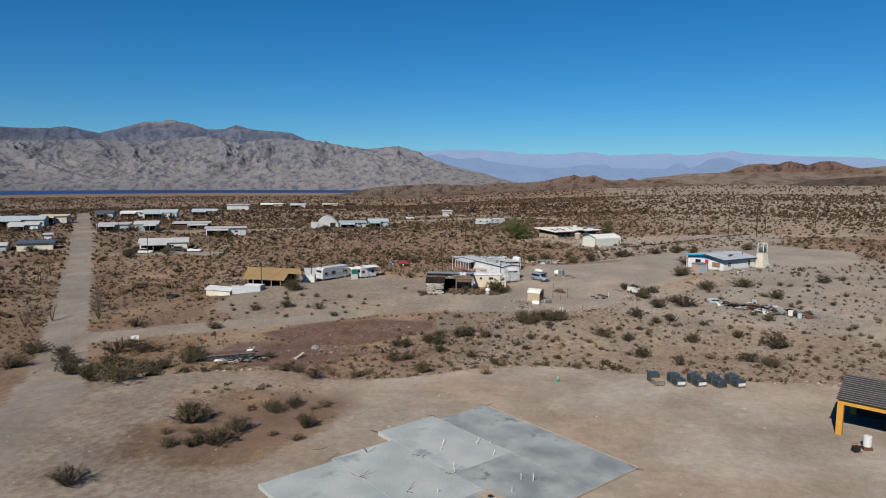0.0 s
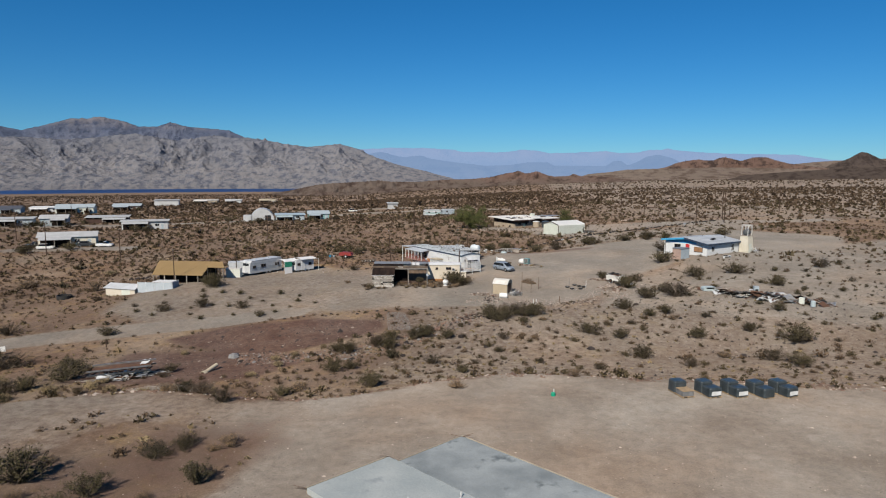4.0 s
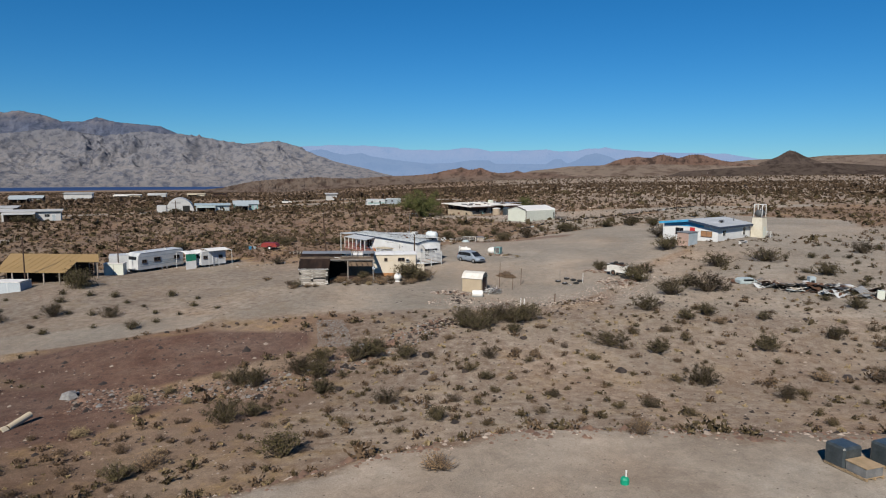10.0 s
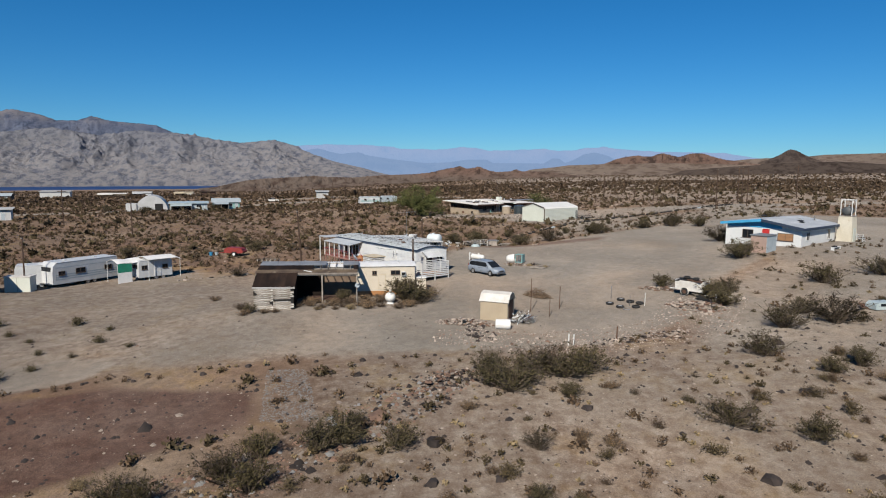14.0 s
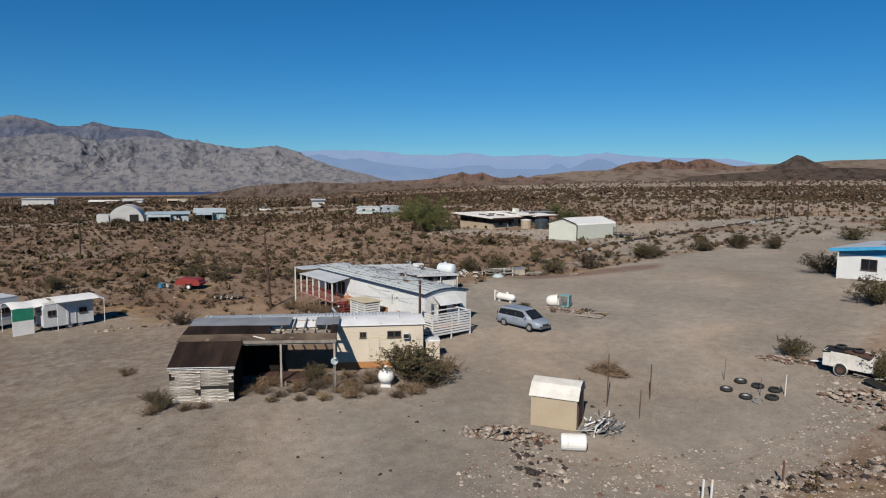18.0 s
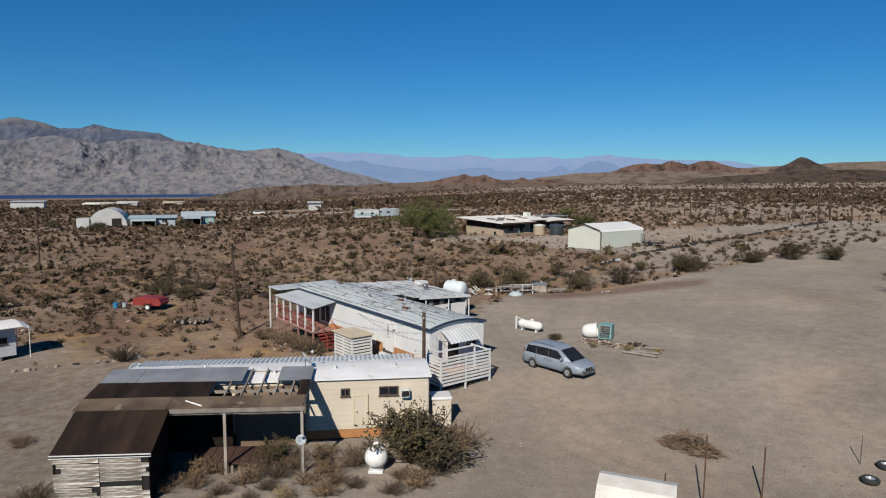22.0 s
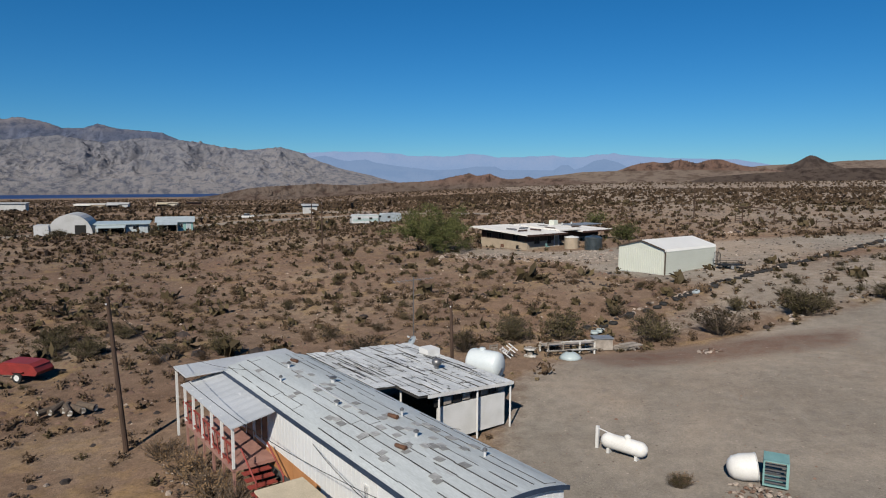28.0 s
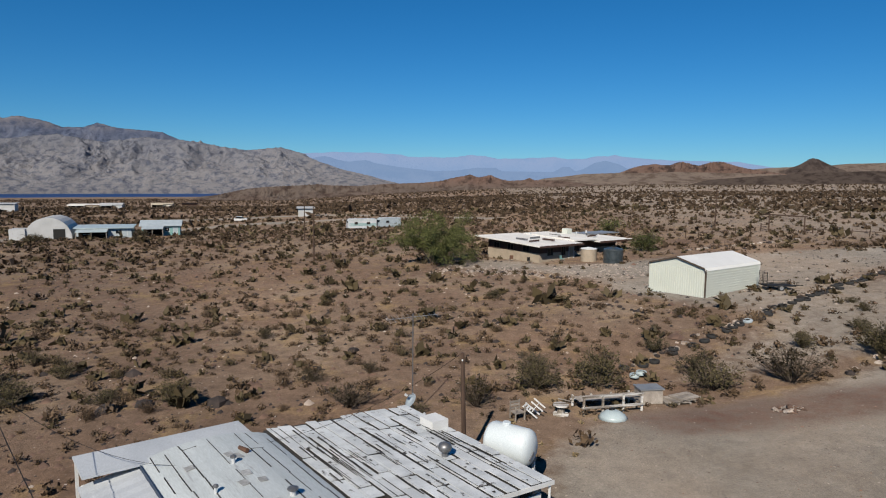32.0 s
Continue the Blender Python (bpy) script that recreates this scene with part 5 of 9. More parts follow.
def wire(a, b, sag, name="overhead_wire"):
    a, b = Vector(a), Vector(b)
    g = Geo()
    n = 14
    pts = [a.lerp(b, i / n) - Vector((0, 0, 4 * sag * (i / n) * (1 - i / n))) for i in range(n + 1)]
    vs = [(p.x + .014 * math.cos(k * 2.094), p.y + .014 * math.cos(k * 2.094 + 1), p.z + .014 * math.sin(k * 2.094)) for p in pts for k in range(3)]
    g.add(vs, [(i * 3 + k, i * 3 + (k + 1) % 3, i * 3 + 3 + (k + 1) % 3, i * 3 + 3 + k) for i in range(n) for k in range(3)])
    solid(name, g, BLACK, "thin black overhead wire between the poles", "cable")


HOME = pose(-6.35, -2.11, -.25, 0, 0, 129.36)
wire(P1, P2, 1.2)
wire(P1 - Vector((0, 0, .5)), HOME @ Vector((16.5, -1, 3.3)), .8)
wire(P2 - Vector((0, 0, .6)), HOME @ Vector((8.5, 0, 2.6)), .4)
wire(P3, HOME @ Vector((17, -4, 3.2)), .5)

# ---- vehicles ----
def loft(rings):
    """Skin over rings of equal count."""
    n = len(rings[0])
    g = Geo()
    vs = [p for r in rings for p in r]
    fs = [(k * n + i, k * n + (i + 1) % n, (k + 1) * n + (i + 1) % n, (k + 1) * n + i) for k in range(len(rings) - 1) for i in range(n)]
    fs += [tuple(range(n - 1, -1, -1)), tuple(range((len(rings) - 1) * n, len(rings) * n))]
    return g.add(vs, fs)


def wheel(parent, x, y, r=.34, w=.22, side=1):
    m = pose(x, y, r, 90, 0, 0)
    t = part("wheel", Geo().lathe([(r * .62, -w / 2), (r * .93, -w / 2), (r, -w * .36), (r, w * .36), (r * .93, w / 2), (r * .62, w / 2)], 22, m, closed=False), RUBBER, parent, smooth_faces=False)
    part("rim", Geo().lathe([(.02, -w * .46), (r * .4, -w * .44), (r * .64, -w * .5), (r * .64, w * .5), (r * .4, w * .44), (.02, w * .46)], 16, m, closed=False), RIM, t)


def minivan(x, y, turn, label):
    o = thing("minivan", x, y, turn, label, "car")
    low = [(-2.54, .74, .44, .86), (-2.46, .92, .32, 1.0), (-2.2, .97, .27, 1.06), (-1.0, .985, .25, 1.07), (.4, .985, .25, 1.06), (1.3, .975, .25, 1.03), (1.85, .95, .26, .96), (2.25, .88, .29, .86), (2.46, .75, .33, .76), (2.56, .55, .40, .62)]
    ring = lambda x, w, a, b: [(x, -w * .9, a), (x, -w, a + .14), (x, -w, b - .2), (x, -w * .955, b - .04), (x, -w * .88, b), (x, w * .88, b), (x, w * .955, b - .04), (x, w, b - .2), (x, w, a + .14), (x, w * .9, a)]
    part("body", loft([ring(*s) for s in low]), CAR_BLUE, o, smooth_faces=True)
    top = [(-2.46, .86, .70, .98, 1.04), (-2.3, .90, .74, 1.0, 1.50), (-2.1, .91, .745, 1.02, 1.66), (-1.6, .92, .765, 1.03, 1.745), (-.6, .925, .78, 1.03, 1.775), (.2, .925, .775, 1.03, 1.745), (.62, .92, .75, 1.03, 1.65), (1.1, .91, .70, 1.03, 1.36), (1.66, .86, .66, .98, 1.01)]
    tr = lambda x, wb, wt, a, b: [(x, -wb, a), (x, -wt - .06 * (b - a), b - .09 * min(1, b - a)), (x, -wt + .06, b - .012), (x, 0, b + .015), (x, wt - .06, b - .012), (x, wt + .06 * (b - a), b - .09 * min(1, b - a)), (x, wb, a)]
    part("cabin", loft([tr(*s) for s in top]), CAR_BLUE, o)
    yw = lambda z: .928 - (z - 1.03) * .165
    for s in (-1, 1):
        for pts in (((-2.2, 1.1), (-1.25, 1.08), (-1.25, 1.6), (-2.04, 1.56)), ((-1.225, 1.08), (-.2, 1.08), (-.2, 1.63), (-1.225, 1.6)), ((-.175, 1.08), (1.16, 1.07), (.66, 1.55), (.45, 1.61), (-.175, 1.63))):
            n = len(pts)
            vs = [(a, s * (yw(b) + .004), b) for a, b in pts] + [(a, s * (yw(b) + .016), b) for a, b in pts]
            part("side_window", Geo().add(vs, [tuple(range(n)), tuple(range(2 * n - 1, n - 1, -1))] + [(i, n + i, n + (i + 1) % n, (i + 1) % n) for i in range(n)]), GLASS_DARK, o)
        part("headlight", Geo().add([(2.18, s * .84, .66), (2.47, s * .62, .62), (2.5, s * .55, .74), (2.16, s * .86, .84)], [(0, 1, 2, 3)], pose(.03, s * .035, .02)), LAMP_GLASS, o)
        part("tail_light", Geo().box((-2.45, s * .74, .98), (-2.36, s * .875, 1.24)), TAIL_RED, o)
        m = part("mirror", Geo().box((.95, s * .95, 1.08), (1.1, s * 1.12, 1.24), c=.03), CAR_BLUE, o)
        part("door_handle", Geo().box((-.45, s * .985, .88), (-.25, s * 1.005, .92)), BLACK, o)
        part("door_handle", Geo().box((-.02, s * .985, .88), (.18, s * 1.005, .92)), BLACK, o)
        part("side_moulding", Geo().box((-1.2, s * .98, .55), (1.1, s * .995, .62)), CAR_BLUE, o)
        for xx in (-.17, 1.05, -1.24):
            part("door_seam", Geo().box((xx, s * .982, .35), (xx + .012, s * .99, 1.03)), BLACK, o)
    part("windscreen", Geo().add([(1.63, -.74, 1.05), (1.63, .74, 1.05), (.70, .66, 1.655), (.70, -.66, 1.655)], [(0, 1, 2, 3)], pose(.035, 0, .025)), GLASS_DARK, o)
    part("rear_window", Geo().add([(-2.43, -.7, 1.12), (-2.2, -.62, 1.56), (-2.2, .62, 1.56), (-2.43, .7, 1.12)], [(0, 1, 2, 3)], pose(-.03, 0, .02)), GLASS_DARK, o)
    part("grille", Geo().box((2.40, -.36, .54), (2.57, .36, .70)), BLACK, o)
    for k in (-.12, .12):
        part("grille_bar", Geo().box((2.572, k - .012, .55), (2.582, k + .012, .69)), RIM, o, "chrome grille bar")
    part("bumper", Geo().box((2.3, -.72, .3), (2.6, .72, .5), c=.06), STEEL, o)
    part("rear_bumper", Geo().box((-2.6, -.85, .35), (-2.42, .85, .6), c=.05), CAR_DARK, o)
    part("number_plate", Geo().box((-2.475, -.16, .74), (-2.462, .16, .86)), WHITE, o)
    for s in (-.6, .6):
        part("roof_rail", Geo().rod((-1.9, s, 1.79), (.1, s, 1.81), .015, seg=4), STEEL, o)
    for xx in (-1.515, 1.515):
        for s in (-.885, .885):
            wheel(o, xx, s)
            part("wheel_arch", Geo().lathe([(.36, -.17), (.39, -.17), (.39, .17), (.36, .17)], 18, pose(xx, s * .94, .36, 90, 0, 0), closed=False), BLACK, o)
    return o


van = minivan(1.58, -.56, -46.4, "silver-blue minivan parked on the gravel yard")
van.scale = (.895, .91, .89)


def simple_car(x, y, turn, paint, label, pickup=False):
    o = thing("pickup_truck" if pickup else "car", x, y, turn, label, "truck" if pickup else "car")
    ring = lambda x, w, a, b: [(x, -w, a), (x, -w, b - .1), (x, -w * .9, b), (x, w * .9, b), (x, w, b - .1), (x, w, a)]
    part("body", loft([ring(*s) for s in ((-2.2, .8, .4, .85), (-2, .88, .3, .95), (1.2, .9, .3, .95), (1.9, .85, .32, .85), (2.2, .7, .4, .7))]), paint, o)
    x0, x1 = (-.3, 1.2) if pickup else (-1.7, 1.1)
    part("cabin", loft([ring(*s) for s in ((x0, .8, .9, .95), (x0 + .3, .76, .9, 1.5), (x1 - .8, .76, .9, 1.52), (x1, .8, .9, .96))]), GLASS_DARK, o)
    part("cabin_roof", Geo().box((x0 + .3, -.7, 1.49), (x1 - .75, .7, 1.55), c=.03), paint, o)
    for xx in (-1.35, 1.35):
        for s in (-.78, .78):
            wheel(o, xx, s, .33, .2)
    return o


def caravan(x, y, turn, L, w, h, label, skin, stripe=None, windows=(), name="caravan", nose=True, door=None):
    """A caravan whose long side lies on its own x axis, facing -y."""
    o = thing(name, x, y, turn, label, "caravan")
    k = .5 if nose else .12
    out = [(0, .5), (k * .3, .45), (L, .45), (L, h - .12), (L - .15, h), (k, h), (k * .25, h - .35), (0, h - 1.1)]
    part("body", Geo().prism(out, 0, w, "y"), skin, o)
    part("roof", Geo().box((k + .05, -.03, h), (L - .1, w + .03, h + .05), c=.02), WHITE_METAL, o)
    if stripe:
        for z in (.95, 1.2, 1.45, 2.35):
            part("stripe", Geo().box((.35, -.012, z), (L - .05, 0, z + (.14 if z < 2 else .06))), stripe, o)
    for a, z, ww, hh in windows:
        window_in(o, on_wall(a, -.012, z, 270), ww, hh, BROWN_TRIM)
    if door:
        door_in(o, on_wall(door, -.012, .5, 270), .66, 1.9, WHITE_METAL)
    part("front_window", Geo().box((k * .05 - .02, .4, h - 1.0), (k * .2, w - .4, h - .5)), GLASS_DARK, o)
    part("bumper_bar", Geo().box((-.25, .3, .45), (0, w - .3, .55)), STEEL, o)
    for xx in (L * .52, L * .52 + .85):
        for yy in (.15, w - .15):
            wheel(o, xx, yy, .34, .2)
    for xx in (L * .25, L * .7):
        part("roof_hatch", Geo().box((xx, w * .4, h + .05), (xx + .4, w * .4 + .4, h + .16), c=.03), WHITE_METAL, o)
    return o


caravan(-48.4, -1.4, 63.5, 8.3, 2.5, 2.95, "white caravan with grey-blue stripes parked on bare ground", WHITE_METAL, GREY_BLUE, ((1.1, 1.45, .8, .5), (3.4, 1.5, 1.2, .6), (7.0, 1.5, 1.0, .55)))
caravan(-40.7, 3.4, 50, 4.2, 2.2, 2.5, "small white and brown camper trailer with an open awning", WHITE_METAL, None, ((.7, 1.45, .7, .5), (3.3, 1.4, .7, .5)), "camper_trailer", False, 2.3)
caravan(-52.6, -1.8, 30, 3.4, 2.3, 2.7, "white trailer behind a beige locker", WHITE_METAL, None, (), "trailer", False)
# brown lower panels and shade roof of the camper
o = thing("canopy", -42.6, 2.2, 50, "white canvas canopy with a green side sheet between the trailers", "canopy")
part("roof", Geo().sheet(8, 4, lambda u, v: (-.2 + 3.2 * u, -.3 + 3.2 * v, 2.45 + .35 * math.sin(3.1416 * v) + .05 * math.sin(9 * u)), .03), WHITE_TARP, o)
part("side_sheet", Geo().box((-.15, -.28, 1.35), (1.5, -.25, 2.45)), GREEN_TARP, o, "green side sheet")
part("side_sheet", Geo().box((-.15, -.28, .05), (1.5, -.25, 1.34)), WHITE_TARP, o)
for xx in (-.15, 1.5, 2.95):
    for yy in (-.25, 2.85):
        part("post", Geo().rod((xx, yy, -.1), (xx, yy, 2.45), .03), WHITE, o)
o = thing("canopy", -39.5, 5.6, 50, "white canvas awning over the camper roof", "canopy")
part("roof", Geo().sheet(8, 4, lambda u, v: (-1.6 + 4.2 * u, -1.2 + 3.4 * v, 2.62 + .25 * math.sin(3.1416 * v) - .25 * (u > .9)), .03), WHITE_TARP, o)
for xx in (-1.5, 2.5):
    for yy in (-1.1, 2.1):
        part("post", Geo().rod((xx, yy, -.1), (xx, yy, 2.62), .03), WHITE, o)
o = thing("locker", -51.9, -4.6, 10, "beige storage locker beside a dark pole", "locker")
part("body", Geo().box((0, 0, .05), (2.7, 1.5, 1.75), c=.03), CREAM, o)
part("lid", Geo().box((-.06, -.06, 1.75), (2.76, 1.56, 1.85), c=.02), SHED_ROOF, o)
part("door_gap", Geo().box((1.33, -.012, .15), (1.36, 0, 1.7)), BROWN_TRIM, o)
o = thing("step_ladder", -53.4, -4.9, 20, "faded pink wooden step stand beside the locker", "steps")
for s in (-.45, .45):
    part("rail", Geo().box((s - .04, -.05, 0), (s + .04, .05, 2.0), pose(0, 0, 0, -12, 0, 0)), PINK_WOOD, o)
    part("back_leg", Geo().box((s - .04, .55, 0), (s + .04, .63, 1.9), pose(0, 0, 0, 8, 0, 0)), PINK_WOOD, o)
for i in range(6):
    part("tread", Geo().box((-.45, -.14 + i * .07, .25 + i * .3), (.45, .1 + i * .07, .29 + i * .3)), PINK_WOOD, o)
for i, (dx, dy) in enumerate(((-55.0, -6.2), (-54.3, -5.6))):
    solid("tarp_bundle", Geo().stone(.5, 40 + i, pose(dx, dy, float(ground(dx, dy)) + .1)), WHITE_TARP, "white tarp bundle on the ground", "tarp")


# ---- tan barn roof, fence and shed on the same lot ----
def pole_barn():
    o = thing("pole_barn", -62.6, -12.2, 1, "open pole barn under a broad tan metal roof", "barn", z=-2.8)
    L, w, f, r = 10.4, 9.2, 2.3, 3.9
    rise = lambda y: f + (r - f) * y / 7.0
    edge = [(0, 0), (9.6, 0), (8.9, 4.0), (12.0, 4.1), (10.4, 7.0), (-2.4, 7.0)]
    k = len(edge)
    part("roof", Geo().add([(x, y, rise(y)) for x, y in edge] + [(x, y, rise(y) - .06) for x, y in edge],
         [tuple(range(k)), tuple(range(2 * k - 1, k - 1, -1))] + [(i, i + k, (i + 1) % k + k, (i + 1) % k) for i in range(k)]), BARN_TAN, o)
    part("roof", Geo().prism([(7.01, r), (w, f + .7), (w, f + .64), (7.01, r - .06)], -2.3, 8.8), BARN_TAN, o)
    for i in range(11):
        x = .3 + i * .9
        part("roof_rib", Geo().add([(x, .05, rise(.05) + .004), (x + .05, .05, rise(.05) + .004), (x - .25 + .05, 6.9, rise(6.9) + .004), (x - .25, 6.9, rise(6.9) + .004), (x + .025, .05, rise(.05) + .03), (x - .225, 6.9, rise(6.9) + .03)], [(0, 1, 4), (3, 5, 2), (0, 4, 5, 3), (1, 2, 5, 4)]), BARN_TAN, o) if x < 8.8 else None
    for x in np.linspace(.15, 8.7, 5):
        for y in (.15, 4.0, w - .2):
            part("post", Geo().box((x - .07, y - .07, -.3), (x + .07, y + .07, rise(y) - .06 if y < 7 else f + .62)), GREY_WOOD, o)
    part("post", Geo().box((11.6, 4.2, -.3), (11.74, 4.34, rise(4.2) - .06)), GREY_WOOD, o)
    w, L = 8.9, 8.6
    # near-black panels that paint the shade inside the barn
    part("back_wall", Geo().box((.2, w - .15, -.1), (L - .1, w - .1, f)), SHADE_DARK, o)
    part("inner_wall", Geo().box((.3, 2.0, -.1), (8.6, 2.06, rise(2.0) - .1)), SHADE_DARK, o)
    part("end_wall", Geo().prism([(2.1, -.2), (7, -.2), (7, r - .1), (2.1, rise(2.1) - .1)], 8.62, 8.7), SHADE_DARK, o)
    rnd = random.Random(2)
    for i in range(9):
        x, y = rnd.uniform(1, L - 1), rnd.uniform(1, 5)
        p = new("stored_crate", Geo().box((-.5, -.4, 0), (.5, .4, rnd.uniform(.5, 1.2)), c=.03).mesh("stored_crate", rnd.choice((RUST, GREY_WOOD, STEEL, DARK_BROWN))))
        p.matrix_world = o.matrix_world @ pose(x, y, .02, 0, 0, rnd.uniform(0, 90))
        tagged(p, "dark crate stored in the shade of the barn", "crate", "crates under the barn roof")


pole_barn()
o = thing("screened_pen", -63.0, -16.3, 3, "pen of pale shade screen on a white frame", "fence")
for a, b in (((0, 0), (3.1, 0)), ((3.15, 0), (6.3, .2)), ((6.3, .2), (6.3, 2.6))):
    d = Vector((b[0] - a[0], b[1] - a[1], 0))
    p = part("screen_panel", Geo().box((0, -.02, .1), (d.length - .04, .02, 1.95)), SCREEN, o)
    p.matrix_local = Matrix.Translation((a[0], a[1], 0)) @ Matrix.Rotation(math.atan2(d.y, d.x), 4, "Z")
for x, y in ((0, 0), (3.12, 0), (6.3, .2), (6.3, 2.6), (1.55, 0), (4.7, .1)):
    part("post", Geo().rod((x, y, -.3), (x, y, 2.1), .04), WHITE, o)
part("top_sheet", Geo().box((2.6, .1, 1.98), (6.2, 2.5, 2.05)), WHITE_TARP, o)
o = thing("garden_shed", -69.5, -15.8, -8, "tan shed with a white gabled roof", "shed")
part("wall", Geo().box((0, 0, -.4), (6.2, 3.2, 1.75)), TAN, o)
part("roof", Geo().prism([(-.25, 1.7), (1.6, 2.35), (3.45, 1.7), (3.45, 1.62), (1.6, 2.25), (-.25, 1.62)], -.3, 6.5), WHITE_METAL, o)
part("door", Geo().box((3.4, -.03, -.2), (5.2, 0, 1.5)), CREAM, o)
for i in range(5):
    part("brick_pile", Geo().stone(.5, 60 + i, pose(.3 + i * .6, -.5, -.2)), STONE_PALE, o)
solid("water_trough", Geo().lathe([(1.3, 0), (1.32, .75), (1.24, .75), (1.2, .2)], 20, pose(-79, -14, float(ground(-79, -14)))), RUBBER, "round black stock tank on the ground", "tank")


# ---- cream metal garage ----
def garage():
    o = thing("garage", 14.3, 49.7, 38.7, "cream metal garage with a rounded white roof", "garage", z=1.98)
    L, w, e, r = 9.2, 6.0, 2.75, 3.55
    prof = [(0, 0), (0, e - .12), (.1, e + .03), (w / 2, r), (w - .1, e + .03), (w, e - .12), (w, 0)]
    part("wall", Geo().prism(prof, .03, L - .03), CREAM, o)
    for i in range(11):                               # level ribs of the long side
        part("wall_rib", Geo().box((.1, -.022, .12 + i * .235), (L - .1, .0, .2 + i * .235)), CREAM, o)
    g = Geo()
    for i in range(25):
        g.box((-.006, .1 + i * .235, .05), (.03, .16 + i * .235, e - .1))
    part("gable_rib", g, CREAM, o)
    rp = [(-.04, e - .2), (.08, e + .06), (w / 2, r + .04), (w - .08, e + .06), (w + .04, e - .2), (w + .0, e - .2), (w - .1, e + .0), (w / 2, r - .01), (.1, e + .0), (0, e - .2)]
    part("roof", Geo().prism(rp, -.12, L + .12), CREAM_ROOF, o)
    tp = [(-.06, e - .3), (.07, e + .08), (w / 2, r + .06), (w - .07, e + .08), (w + .06, e - .3), (w - .0, e - .3), (w - .14, e - .04), (w / 2, r - .09), (.14, e - .04), (0, e - .3)]
    part("gable_trim", Geo().prism(tp, -.15, -.11), BROWN_TRIM, o)
    part("corner_trim", Geo().box((-.03, -.03, 0), (.09, .09, e - .1)), BROWN_TRIM, o)
    part("corner_trim", Geo().box((L - .09, -.03, 0), (L + .03, .09, e - .1)), WHITE, o)
    part("footing", Geo().box((-.15, -.15, -.3), (L + .15, w + .15, .04)), CONCRETE, o)
    door_in(o, on_wall(L + .01, 2.0, .05, 0), 2.6, 2.3, WHITE_METAL, "roll_door")


garage()


def utility_trailer(x, y, turn, label, z=None):
    o = thing("utility_trailer", x, y, turn, label, "trailer", z=z)
    part("bed", Geo().box((-1.4, -.75, .42), (1.4, .75, .5)), BLACK, o)
    for s in (-.75, .75):
        part("side_rail", Geo().rod((-1.4, s, .8), (1.4, s, .8), .025), BLACK, o)
        for xx in (-1.4, 0, 1.4):
            part("stake", Geo().rod((xx, s, .45), (xx, s, .8), .025), BLACK, o)
    ra = part("ramp_gate", Geo().box((-1.45, -.75, .5), (-1.4, -.7, 1.75)), BLACK, o, "upright mesh ramp")
    for i in range(9):
        part("ramp_bar", Geo().rod((-1.42, -.72, .55 + i * .15), (-1.42, -.1, .55 + i * .15), .015, seg=4), BLACK, ra)
        part("ramp_bar", Geo().rod((-1.42, .1, .55 + i * .15), (-1.42, .72, .55 + i * .15), .015, seg=4), BLACK, ra)
    for yy in (-.72, -.1, .1, .72):
        part("ramp_side", Geo().rod((-1.42, yy, .5), (-1.42, yy, 1.78), .025, seg=4), BLACK, ra)
    part("drawbar", Geo().rod((1.4, 0, .45), (2.5, 0, .42), .04), BLACK, o)
    for s in (-.85, .85):
        wheel(o, -.1, s, .3, .18)


utility_trailer(22.4, 53.6, 5, "small black utility trailer with upright ramp gates")


